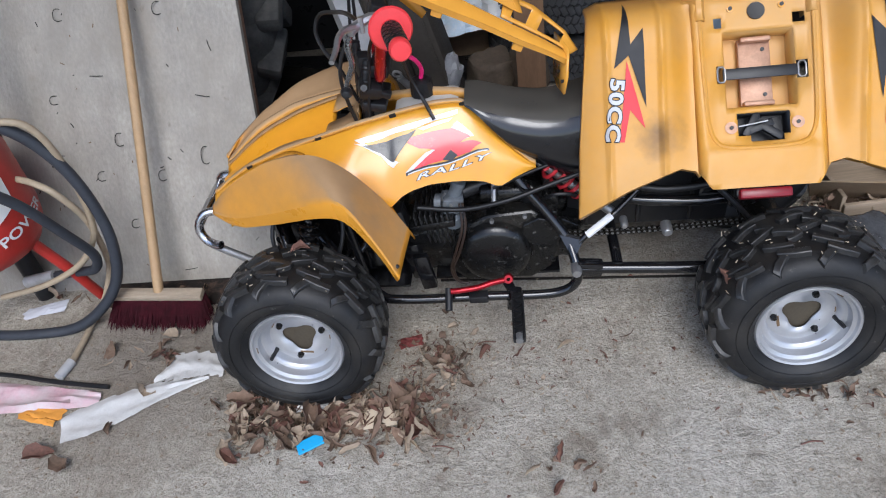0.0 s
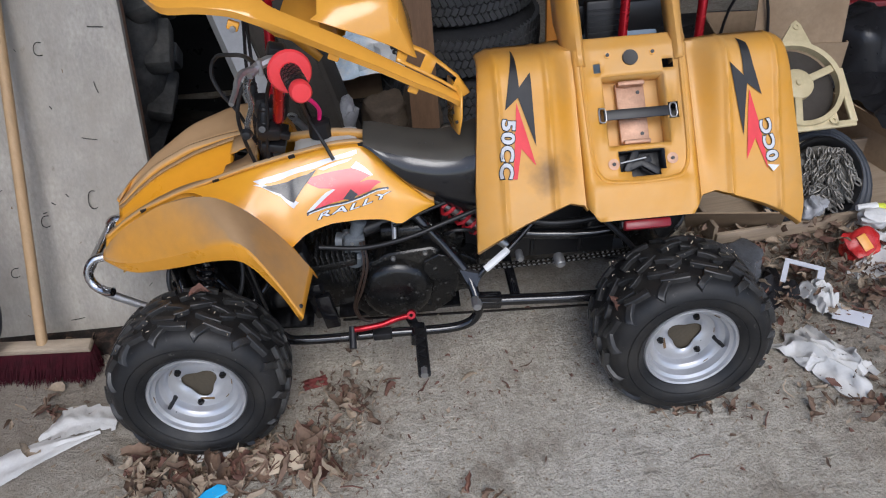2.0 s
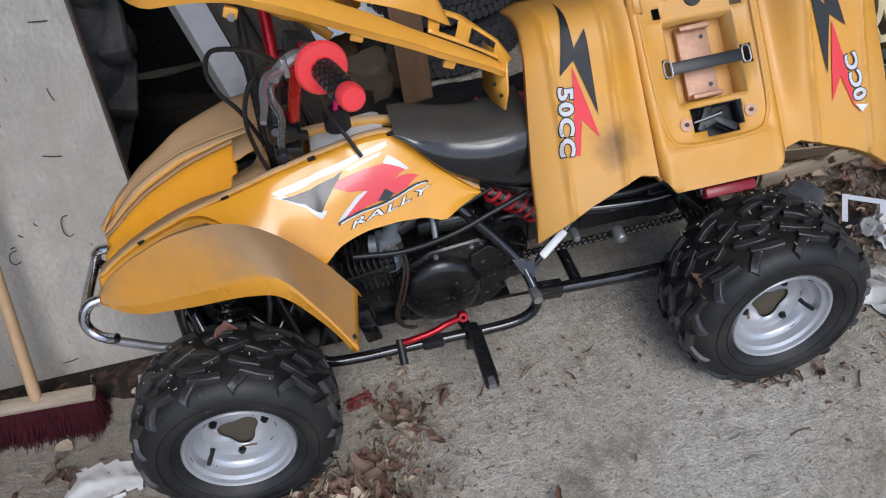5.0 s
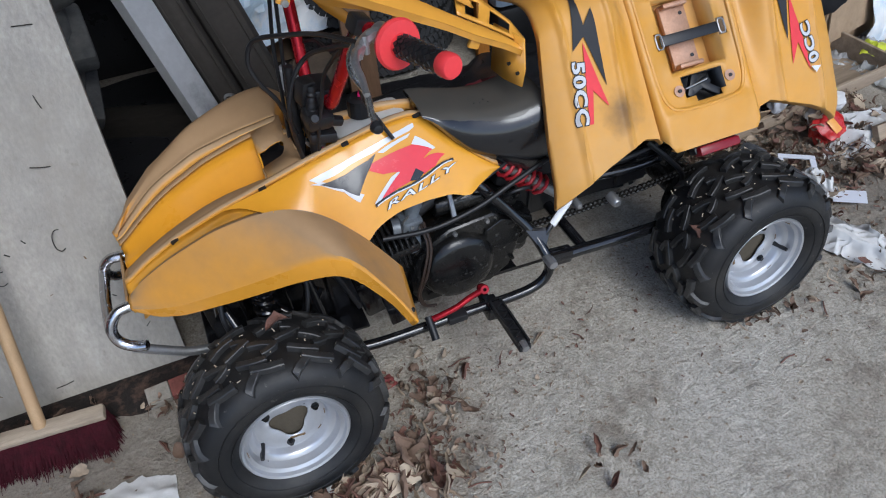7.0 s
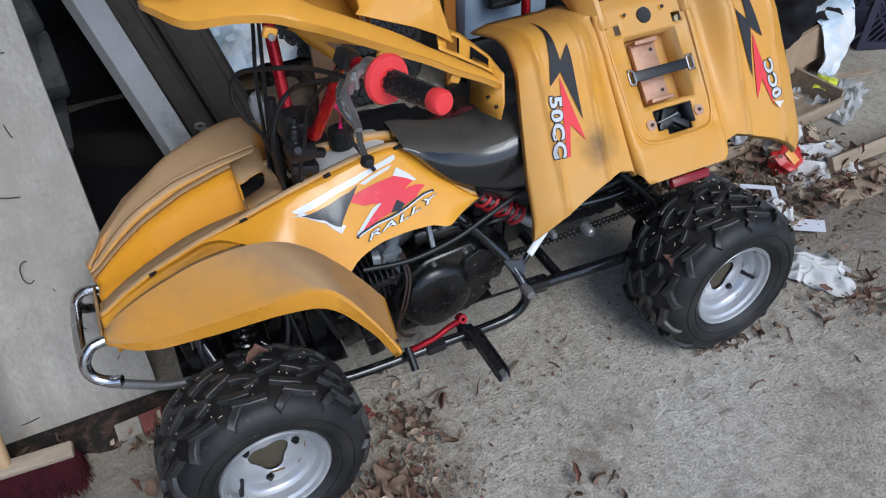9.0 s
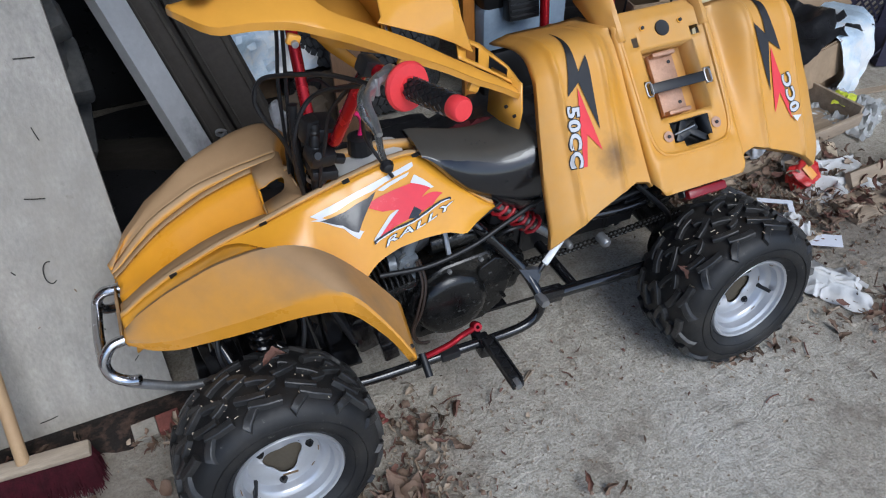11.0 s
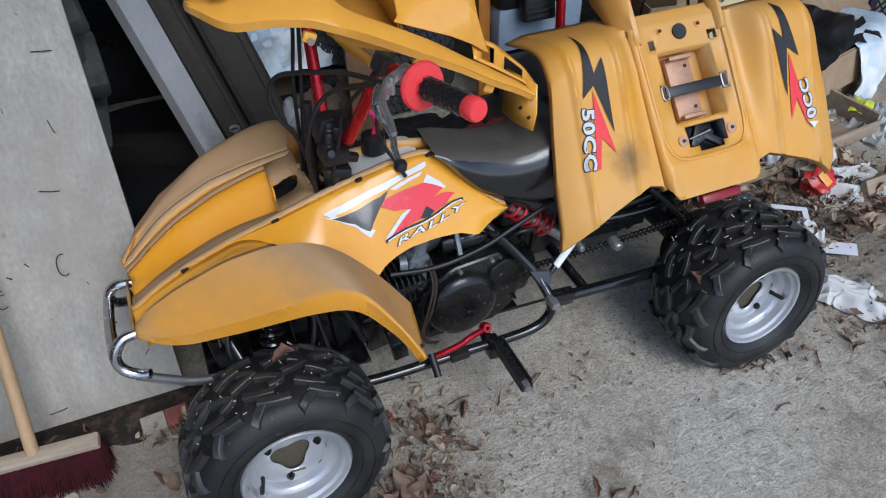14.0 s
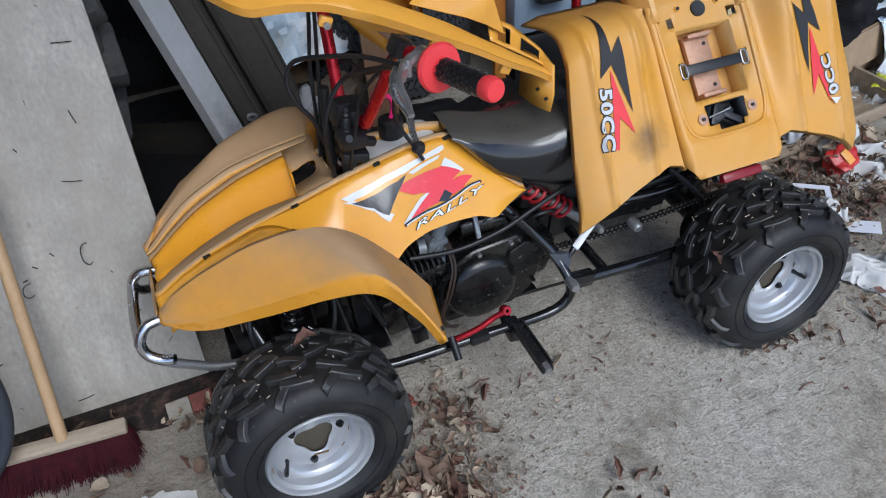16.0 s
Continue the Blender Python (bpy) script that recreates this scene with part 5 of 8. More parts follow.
# drive chain: pairs of waisted plates, with bright pin heads between them
def chain_run(x0, x1, y, z0, z1, sag):
    plates, pins = bmesh.new(), bmesh.new()
    n_ = int((x1 - x0) / 0.0118)
    turn = math.degrees(math.atan2(z0 - z1, x1 - x0))
    for k in range(n_):
        f_ = (k + 0.5) / n_
        m_ = pose(x0 + (x1 - x0) * f_, y, z0 + (z1 - z0) * f_ - sag * math.sin(math.pi * f_), 0, turn, 0)
        for dy in ((-0.0062, 0.0062) if k % 2 else (-0.0045, 0.0045)):
            for dx in (-0.0048, 0.0048):
                lathe(plates, [(0.0, -0.0008), (0.0058, -0.0008), (0.0058, 0.0008), (0.0, 0.0008)], 8, m_ @ pose(dx, dy, 0))
            box(plates, (0.0085, 0.0016, 0.0070), m_ @ pose(0, dy, 0))
        for dx in (-0.0048, 0.0048):
            lathe(pins, [(0.0, -0.0082), (0.0021, -0.0082), (0.0024, 0.0082), (0.0, 0.0082)], 6, m_ @ pose(dx, 0, 0))
    ch = qpart("drive_chain", plates, OILCHAIN, "oily black roller drive chain", smooth=False)
    tagged(part("pin", pins, STEEL, ch, "bright worn chain pins"), kind="stuff")


ftube("swing_arm_brace", [(0.715, 0.185, 0.221), (0.712, 0.47, 0.221)], 0.0125, "black cross tube of the swing arm")
chain_run(0.592, 1.056, 0.262, 0.256, 0.268, 0.008)
ig = qpart("inner_guard", box_bm((0.37, 0.006, 0.165), pose(0.800, 0.338, 0.292, 4, 1, 0), 0.002), BLACKPL, "black plastic guard behind the chain run")
for x in (0.66, 0.78, 0.90):
    part("guard_rib", box_bm((0.010, 0.010, 0.15), pose(x, 0.331, 0.292, 4, 1, 0), 0.003), BLACKPL, ig)

# engine
eng = qpart("engine", box_bm((0.25, 0.15, 0.15), pose(0.475, 0.345, 0.235, 0, -4, 0), 0.02), ENGINE, "grimy black single-cylinder engine")
CASE = [(0.335, 0.205), (0.352, 0.262), (0.385, 0.300), (0.43, 0.322), (0.53, 0.330), (0.566, 0.312), (0.585, 0.272), (0.592, 0.215), (0.572, 0.160), (0.525, 0.128), (0.365, 0.130), (0.338, 0.160)]


def plate(outline, y0, y1, inset=0.008):
    """A case half: an outline in x and z, bevelled towards the near side."""
    bm = bmesh.new()
    cx, cz = sum(p[0] for p in outline) / len(outline), sum(p[1] for p in outline) / len(outline)
    rings = []
    for y, k in ((y1, 0), (y0 + inset * 0.7, 0), (y0 + inset * 0.2, 0.5), (y0, 1.2)):
        rings.append([bm.verts.new((x - (x - cx) * k * inset / 0.1, y, z - (z - cz) * k * inset / 0.1)) for x, z in outline])
    n_ = len(outline)
    for a_, b_ in zip(rings, rings[1:]):
        for k in range(n_):
            bm.faces.new((a_[k], a_[(k + 1) % n_], b_[(k + 1) % n_], b_[k]))
    bm.faces.new(rings[-1])
    return bm


part("case_cover", plate(CASE, 0.256, 0.30), ENGINE, eng, "black crankcase side cover", angle=25)
part("upper_cover", plate([(0.50, 0.245), (0.51, 0.300), (0.545, 0.318), (0.585, 0.305), (0.60, 0.268), (0.585, 0.235)], 0.246, 0.27, 0.006), ENGINE, eng, angle=25)
part("clutch_cover", lathe_bm([(0.0, -0.036), (0.034, -0.036), (0.064, -0.033), (0.078, -0.027), (0.084, -0.016), (0.087, -0.006), (0.095, -0.003), (0.097, 0.03)], 48, pose(0.442, 0.262, 0.222)), ENGINE, eng, "round black clutch cover")
part("gearbox_rear", box_bm((0.10, 0.09, 0.11), pose(0.590, 0.325, 0.222, 0, 12, 0), 0.02), ENGINE, eng)
part("sprocket_cover", plate([(0.565, 0.205), (0.57, 0.275), (0.60, 0.292), (0.635, 0.270), (0.64, 0.225), (0.61, 0.195)], 0.272, 0.30, 0.006), ENGINE, eng, angle=25)
part("starter_motor", lathe_bm([(0.0, 0.0), (0.022, 0.0), (0.025, 0.004), (0.025, 0.12), (0.018, 0.128), (0.0, 0.13)], 20, along((0.415, 0.315, 0.352), (0.55, 0.318, 0.346))), ENGINE, eng, "black starter motor")
part("gearbox_top", box_bm((0.10, 0.09, 0.05), pose(0.56, 0.335, 0.325, 0, 14, 0), 0.012), ENGINE, eng)
part("intake_box", box_bm((0.11, 0.07, 0.05), pose(0.49, 0.36, 0.395, 0, -6, 0), 0.014), BLACKPL, eng)
for x, z in ((0.350, 0.215), (0.372, 0.160), (0.515, 0.158), (0.575, 0.185), (0.596, 0.245), (0.575, 0.308), (0.515, 0.320), (0.44, 0.312), (0.392, 0.290)):
    part("cover_bolt", lathe_bm([(0, -0.007), (0.0048, -0.006), (0.0058, 0.0), (0.0058, 0.012)], 6, pose(x, 0.255, z)), STEEL if z > 0.30 else ENGINE, eng)
part("cover_plug", lathe_bm([(0, -0.006), (0.010, -0.006), (0.013, 0.0), (0.013, 0.02)], 12, pose(0.497, 0.252, 0.268)), BLACKPL, eng)
for k in range(5):
    part("raised_mark", box_bm((0.0085, 0.003, 0.013), pose(0.412 + 0.0125 * k, 0.2262, 0.196 + 0.0012 * k, 0, -6, 0), 0.0008), ENGINE, eng)
cyl = part("cylinder", box_bm((0.10, 0.095, 0.075), pose(0.325, 0.345, 0.285, 0, -8, 0), 0.008), ENGINE, eng)
for k in range(8):
    part("cooling_fin", box_bm((0.0035, 0.135, 0.10), pose(0.282 + 0.0115 * k, 0.345, 0.285, 0, -8, 0), 0.001), FIN, cyl)
part("cylinder_head", box_bm((0.05, 0.11, 0.085), pose(0.255, 0.345, 0.277, 0, -8, 0), 0.012), ENGINE, eng)
carb = qpart("carburettor", box_bm((0.050, 0.042, 0.036), pose(0.352, 0.290, 0.352, 8, 10, 10), 0.008), CARB, "blue-grey cast carburettor")
part("float_bowl", lathe_bm([(0.0, -0.007), (0.014, -0.006), (0.022, 0.002), (0.0235, 0.028)], 18, pose(0.350, 0.282, 0.318, -80, 0, 0)), CARB, carb)
part("slide_tower", lathe_bm([(0.0155, 0.0), (0.0155, 0.028), (0.0175, 0.029), (0.0175, 0.040), (0.010, 0.045), (0.0, 0.046)], 18, along((0.358, 0.292, 0.362), (0.372, 0.296, 0.400))), CARB, carb)
part("bowl_flange", box_bm((0.046, 0.044, 0.005), pose(0.351, 0.286, 0.336, 8, 10, 10), 0.001), CARB, carb)
part("inlet_ring", lathe_bm([(0.013, -0.008), (0.021, -0.008), (0.021, 0.008), (0.013, 0.008)], 18, pose(0.323, 0.286, 0.352, 0, 0, 80), True), CARB, carb)
for dx, dz in ((-0.018, 0.0), (0.018, 0.002), (0.0, 0.012)):
    part("carb_screw", lathe_bm([(0, -0.004), (0.004, -0.003), (0.004, 0.004)], 8, pose(0.351 + dx, 0.266, 0.345 + dz)), STEEL, carb)
part("intake_rubber", rod_bm((0.375, 0.31, 0.360), (0.44, 0.33, 0.372), 0.018, 12), BLACKPL, carb)
part("choke_lever", tube_bm([(0.335, 0.276, 0.358), (0.333, 0.264, 0.38), (0.343, 0.258, 0.396)], 0.0028, 6), STEEL, carb)
for pts in ([(0.370, 0.265, 0.36), (0.372, 0.240, 0.31), (0.352, 0.226, 0.25), (0.336, 0.224, 0.20), (0.345, 0.222, 0.165), (0.368, 0.222, 0.150)], [(0.377, 0.268, 0.36), (0.380, 0.242, 0.31), (0.361, 0.226, 0.25), (0.341, 0.226, 0.20), (0.350, 0.222, 0.163), (0.374, 0.222, 0.152)]):
    ftube("fuel_line", pts, 0.0032, "thin brown overflow hose", BROWNHOSE, 6)
ftube("throttle_cable", [(0.28, 0.24, 0.375), (0.38, 0.232, 0.368), (0.48, 0.232, 0.385), (0.56, 0.245, 0.405), (0.66, 0.262, 0.43)], 0.0055, "black sheathed cable", CABLE)
ftube("wire", [(0.45, 0.26, 0.40), (0.52, 0.262, 0.43), (0.60, 0.29, 0.44)], 0.004, "", CABLE)
qpart("skid_plate", box_bm((0.30, 0.22, 0.006), pose(0.44, 0.37, 0.140)), FRAME, smooth=False)
qpart("exhaust_header", tube_bm([(0.25, 0.36, 0.24), (0.20, 0.40, 0.20), (0.24, 0.46, 0.20), (0.40, 0.48, 0.24), (0.60, 0.47, 0.30), (0.80, 0.45, 0.34)], 0.016, 12), FRAME, "black exhaust header pipe")
qpart("air_box", box_bm((0.26, 0.06, 0.17), pose(0.52, 0.435, 0.33, 0, -6, 0), 0.02), BLACKPL, "black air filter box behind the engine")
qpart("battery_tray", box_bm((0.20, 0.12, 0.10), pose(0.66, 0.36, 0.40, 0, 4, 0), 0.012), BLACKPL, "black tray under the seat")
qpart("engine_mount", box_bm((0.05, 0.10, 0.11), pose(0.245, 0.33, 0.175, 0, -10, 0), 0.008), FRAME)
qpart("engine_mount", box_bm((0.035, 0.02, 0.10), pose(0.275, 0.215, 0.205, 0, -8, 0), 0.004), FRAME)
# added block: its black stands for the shadow below the cylinder
part("dark_filler_block", box_bm((0.15, 0.17, 0.13), pose(0.305, 0.370, 0.208, 0, -8, 0), 0.02), ENGINE, eng, "black block added for the shadowed gap below the cylinder")
qpart("rear_air_box", box_bm((0.30, 0.09, 0.13), pose(0.835, 0.405, 0.365, 0, 3, 0), 0.02), BLACKPL, "black air box under the rear bodywork")
qpart("rear_cross_plate", box_bm((0.10, 0.16, 0.05), pose(0.945, 0.35, 0.335, 0, 12, 0), 0.008), FRAME, "black bracket behind the chain run")
qpart("regulator", box_bm((0.06, 0.03, 0.045), pose(0.985, 0.262, 0.335, 10, 0, 8), 0.006), ENGINE)
ftube("rear_brake_hose", [(0.90, 0.25, 0.40), (0.955, 0.235, 0.345), (1.0, 0.232, 0.29), (1.02, 0.25, 0.235)], 0.006, "black rubber hose", CABLE)
ftube("rear_loom", [(0.72, 0.27, 0.385), (0.82, 0.255, 0.37), (0.93, 0.262, 0.375), (1.02, 0.28, 0.39)], 0.0085, "black taped wire loom", CABLE)
qpart("coil_box", box_bm((0.06, 0.05, 0.05), pose(0.215, 0.27, 0.33, 0, -12, 0), 0.006), BLACKPL)
qpart("front_mud_shield", box_bm((0.012, 0.30, 0.20), pose(0.175, 0.36, 0.33, 0, -18, 0), 0.004), BLACKPL, "black shield behind the front wheels")
for k in range(7):
    qpart("rocker_fin", box_bm((0.0032, 0.075, 0.026), pose(0.268 + 0.0125 * k, 0.275, 0.338, 0, -8, 0), 0.0008), FIN)
qpart("head_cover", box_bm((0.105, 0.085, 0.02), pose(0.305, 0.28, 0.318, 0, -8, 0), 0.004), ENGINE)
for x, z in ((0.565, 0.352), (0.53, 0.356), (0.60, 0.338)):
    qpart("oil_banjo", lathe_bm([(0, -0.010), (0.007, -0.009), (0.009, -0.003), (0.009, 0.012)], 10, pose(x, 0.285, z)), ENGINE)
qpart("oil_line", tube_bm([(0.565, 0.275, 0.352), (0.585, 0.262, 0.37), (0.62, 0.265, 0.365), (0.64, 0.29, 0.33)], 0.0045, 8), CABLE)
qpart("kick_shaft", rod_bm((0.450, 0.30, 0.385), (0.447, 0.270, 0.345), 0.006, 8), STEEL)

# rear shock with its red spring
a, b = Vector((0.565, 0.30, 0.425)), Vector((0.665, 0.29, 0.335))
sh = qpart("shock_absorber", rod_bm(a - (b - a) * 0.2, b + (b - a) * 0.5, 0.011), STEEL, "rear shock absorber with a red coil spring")
m_ = along(a, b)
ln = (b - a).length
part("spring", tube_bm([m_ @ Vector((0.022 * math.cos(k * 0.72), ln * k / 56, 0.022 * math.sin(k * 0.72))) for k in range(57)], 0.0044, 8, 1), REDSPRING, sh, "red painted coil spring")

REDLEVER = mat("worn_red_lever", (0.34, 0.010, 0.018), 0.18, 0.55, var=0.25, scale=20, bump=0.08)
# foot peg and gear lever
peg = qpart("foot_peg", box_bm((0.028, 0.142, 0.016), pose(0.488, 0.090, 0.165, 0, 0, 1), 0.004), BLACKPL, "black ribbed foot peg")
for k in range(8):
    part("peg_rib", box_bm((0.019, 0.0035, 0.007), pose(0.4875, 0.040 + k * 0.0145, 0.1755, 0, 0, 3 + (32 if k % 2 else -32))), BLACKPL, peg, smooth=False)
for dx in (-0.0118, 0.0118):
    part("peg_edge", box_bm((0.0040, 0.132, 0.010), pose(0.488 + dx, 0.093, 0.175, 0, 0, 1)), BLACKPL, peg, smooth=False)
part("peg_bolt", lathe_bm([(0, -0.010), (0.008, -0.009), (0.010, -0.002), (0.010, 0.01)], 8, pose(0.4890, 0.026, 0.166)), STEEL, peg)
qpart("peg_mount", box_bm((0.032, 0.05, 0.035), pose(0.480, 0.165, 0.150, 0, 12, 0), 0.005), FRAME)
qpart("peg_stay", box_bm((0.024, 0.005, 0.062), pose(0.470, 0.186, 0.172, 12, -14, 0), 0.002), FRAME)
ftube("gear_lever", [(0.336, 0.150, 0.197), (0.36, 0.155, 0.194), (0.40, 0.162, 0.194), (0.43, 0.170, 0.198), (0.462, 0.178, 0.198)], 0.0070, "red anodised gear lever", REDLEVER)
qpart("lever_boss", lathe_bm([(0.004, -0.010), (0.0095, -0.010), (0.0115, -0.006), (0.0115, 0.012), (0.004, 0.012)], 18, pose(0.469, 0.180, 0.199, -35, 0, 0), True), REDLEVER)
qpart("gear_lever_rubber", rod_bm((0.332, 0.160, 0.198), (0.331, 0.118, 0.168), 0.0085, 10), BLACKPL, "black rubber lever tip")
qpart("tube_clamp", box_bm((0.045, 0.026, 0.02), pose(0.398, 0.166, 0.160), 0.004), BLACKPL)

# ---- loose rear bodywork, laid across the quad bike with its top towards the light ----
RX = 0.983
rear = thing("rear_fairing", "loose yellow plastic rear fender unit propped across the quad bike", "bodywork", pose(RX, 0.13, 0.455))


def tilt(x, s, w):
    """x along the quad bike, s up the sloping face, w out of it; relative to the lower lip's middle."""
    return Vector((x - RX, 0.676 * s - 0.737 * w, 0.737 * s + 0.676 * w))


ARCH = [(-0.06, -0.060), (0.0, -0.018), (0.1, 0.0), (0.2, 0.020), (0.29, 0.042), (0.335, 0.040), (0.36, 0.022), (0.385, -0.018), (0.41, -0.075), (0.43, -0.13)]


def fend_w(u, s, side=-1):
    a = soft_knots(s, ARCH, 0.015)[0]
    inner = max(0.0, min(1.0, (u - 0.128) / 0.05))
    inner = inner * inner * (3 - 2 * inner)
    outer = max(0.0, u - 0.27)
    ridge = 0.0060 * math.exp(-((u - 0.290) / 0.0052) ** 2) + 0.0060 * math.exp(-((u - 0.186) / 0.0055) ** 2)
    base = -0.010 + 0.25 * a if s < 0.36 else -0.010 + a * 0.8
    return base + (a - base) * inner - ((5 + 105 * max(0.0, s - 0.29)) if side < 0 else (4 + 20 * max(0.0, s - 0.15))) * outer * outer + ridge


def u_max(s):
    return knots(s, [(-0.06, 0.354), (0.1, 0.346), (0.3, 0.327), (0.43, 0.312)])[0]


def s_min(u):
    return knots(u, [(0.10, 0.0), (0.125, 0.040), (0.154, 0.047), (0.25, 0.012), (0.35, -0.036)])[0]


for side in (-1, 1):
    rows = []
    for j in range(33):
        row = []
        for i in range(61):
            f = i / 60
            u = 0.118 + (u_max(0.1) - 0.118) * f
            s = s_min(u) + ((0.428 if side == -1 else 0.376) - s_min(u)) * j / 32
            u = 0.118 + (u_max(s) - 0.118) * f
            row.append(tilt(RX + side * u, s, fend_w(u, s, side)))
        u = u_max(s)
        row.append(tilt(RX + side * (u + 0.001), s, fend_w(u, s, side) - 0.012))
        rows.append(row)
    low = [tilt(RX + side * (0.118 + (u_max(0) - 0.118) * i / 60), s_min(0.118 + (u_max(0) - 0.118) * i / 60) - 0.001, fend_w(0.118 + (u_max(0) - 0.118) * i / 60, s_min(0.118 + (u_max(0) - 0.118) * i / 60), side) - 0.013) for i in range(61)]
    low.append(low[-1])
    bm = bmesh.new()
    sheet(bm, [low] + rows)
    bmesh.ops.remove_doubles(bm, verts=bm.verts[:], dist=1e-5)
    fob = part("rear_fender", bm, YELLOW_REAR, rear, "arched yellow rear fender with a black and red flash", angle=50)
    thick(fob, 0.003, 0)

# middle panel with its openings
xs = [-0.122, -0.112, -0.104, -0.098, -0.078, -0.066, -0.063, -0.052, -0.045, -0.022, -0.016, 0.016, 0.040, 0.052, 0.066, 0.069, 0.076, 0.092, 0.100, 0.106, 0.112, 0.122]
ss = [0.0, 0.012, 0.062, 0.072, 0.080, 0.088, 0.100, 0.132, 0.143, 0.156, 0.205, 0.240, 0.304, 0.314, 0.334, 0.345, 0.360, 0.372, 0.388, 0.394]


def mid_w(x, s):
    u = abs(x)
    w = 0.0
    w += 0.006 * math.exp(-((s - 0.071) / 0.012) ** 2) * (1 if u < 0.1 else 0.4)
    if s < 0.065:
        w += -0.004 + 0.10 * s
    if s > 0.385:
        w -= 0.012
    if u > 0.098:
        k = min(1.0, (u - 0.098) / 0.024)
        w = w * (1 - k) + k * (fend_w(u, s) + 0.0015) + 0.007 * math.sin(math.pi * k)
    return w


def opening(x0, x1, s0, s1):
    x, s = (x0 + x1) / 2, (s0 + s1) / 2
    if -0.063 < x < 0.069 and 0.156 < s < 0.304:
        return True
    if (-0.078 < x < -0.063 or 0.069 < x < 0.092) and 0.205 < s < 0.240:
        return True
    if -0.045 < x < 0.052 and 0.088 < s < 0.143 and not (s < 0.100 and abs(x) > 0.03):
        return True
    if (-0.078 < x < -0.063 or 0.069 < x < 0.092) and 0.314 < s < 0.334:
        return True
    return False


bm = bmesh.new()
def low_s(x, s):
    return s if abs(x) <= 0.1 else max(s, s_min(abs(x)) + 0.0005 * s)


G = [[bm.verts.new(tilt(RX + x, low_s(x, s), mid_w(x, low_s(x, s)))) for x in xs] for s in ss]
for j in range(len(ss) - 1):
    for i in range(len(xs) - 1):
        if not opening(xs[i], xs[i + 1], ss[j], ss[j + 1]):
            bm.faces.new((G[j][i], G[j][i + 1], G[j + 1][i + 1], G[j + 1][i]))
for i in range(len(xs) - 1):
    if abs(xs[i]) <= 0.1 and abs(xs[i + 1]) <= 0.1:
        a, b = G[0][i].co.copy(), G[0][i + 1].co.copy()
        d = Vector((0, 0.018, -0.008))
        bm.faces.new([bm.verts.new(v) for v in (a, b, b + d, a + d)])
bmesh.ops.remove_doubles(bm, verts=bm.verts[:], dist=1e-5)
midp = part("centre_panel", bm, YELLOW_REAR, rear, "yellow middle panel with battery bay openings", angle=50)
thick(midp, 0.003, -1)
# bay walls and floor
def bay(x0, x1, s0, s1, depth, material, name, lab):
    bm = bmesh.new()
    p = [tilt(RX + x, s, 0.0) for x, s in ((x0, s0), (x1, s0), (x1, s1), (x0, s1))]
    q = [tilt(RX + x, s, -depth) for x, s in ((x0, s0), (x1, s0), (x1, s1), (x0, s1))]
    P, Q_ = [bm.verts.new(v) for v in p], [bm.verts.new(v) for v in q]
    for k in range(4):
        bm.faces.new((P[k], P[(k + 1) % 4], Q_[(k + 1) % 4], Q_[k]))
    bm.faces.new(Q_)
    ob = part(name, bm, material, rear, lab)
    return thick(ob, 0.002, 0)


bay(-0.0635, 0.0695, 0.1555, 0.3045, 0.052, YELLOW_REAR, "battery_bay", "orange battery bay sunk into the panel")
bay(-0.0455, 0.0525, 0.0875, 0.1435, 0.045, CABLE, "wiring_bay", "dark wiring opening")
tm = Matrix.Translation((0, 0, 0)) @ Euler((math.radians(47.5), 0, 0)).to_matrix().to_4x4()
part("battery_bracket", box_bm((0.062, 0.135, 0.012), Matrix.Translation(tilt(RX + 0.004, 0.230, -0.040)) @ tm, 0.003), COPPER, rear, "coppery steel battery bracket")
for s in (0.166, 0.293):
    part("bracket_foot", box_bm((0.058, 0.010, 0.022), Matrix.Translation(tilt(RX + 0.004, s, -0.028)) @ tm, 0.003), COPPER, rear)
# bracket holes: black discs give their darkness
for s in (0.185, 0.275):
    part("bracket_hole_disc", lathe_bm([(0, 0.001), (0.004, 0.001), (0.004, -0.002)], 10, Matrix.Translation(tilt(RX + 0.020, s, -0.033)) @ tm @ pose(0, 0, 0, 90, 0, 0)), BLACKPL, rear)
strap = part("strap", box_bm((0.142, 0.022, 0.004), Matrix.Translation(tilt(RX + 0.004, 0.222, 0.000)) @ tm, 0.0015), BLACKPL, rear, "black rubber battery strap")
for sx in (-0.070, 0.080):
    m_ = Matrix.Translation(tilt(RX + sx, 0.222, 0.002)) @ tm
    bm = bmesh.new()
    tube(bm, [m_ @ Vector(v) for v in ((-0.004, -0.015, 0), (0.004, -0.015, 0), (0.007, -0.010, 0), (0.007, 0.010, 0), (0.004, 0.015, 0), (-0.004, 0.015, 0), (-0.007, 0.010, 0), (-0.007, -0.010, 0), (-0.004, -0.015, 0))], 0.0019, 6, 1, True, False)
    part("strap_buckle", bm, STEEL, strap, "brassy wire buckle")
# no opening here: a black disc is the ignition hole's darkness
part("round_hole_disc", lathe_bm([(0.0, 0.0), (0.0165, 0.0008), (0.0165, -0.004), (0.0, -0.0045)], 24, Matrix.Translation(tilt(RX + 0.002, 0.342, 0.0035)) @ tm @ pose(0, 0, 0, 90, 0, 0)), CABLE, rear, "black disc for the dark inside the round ignition hole")
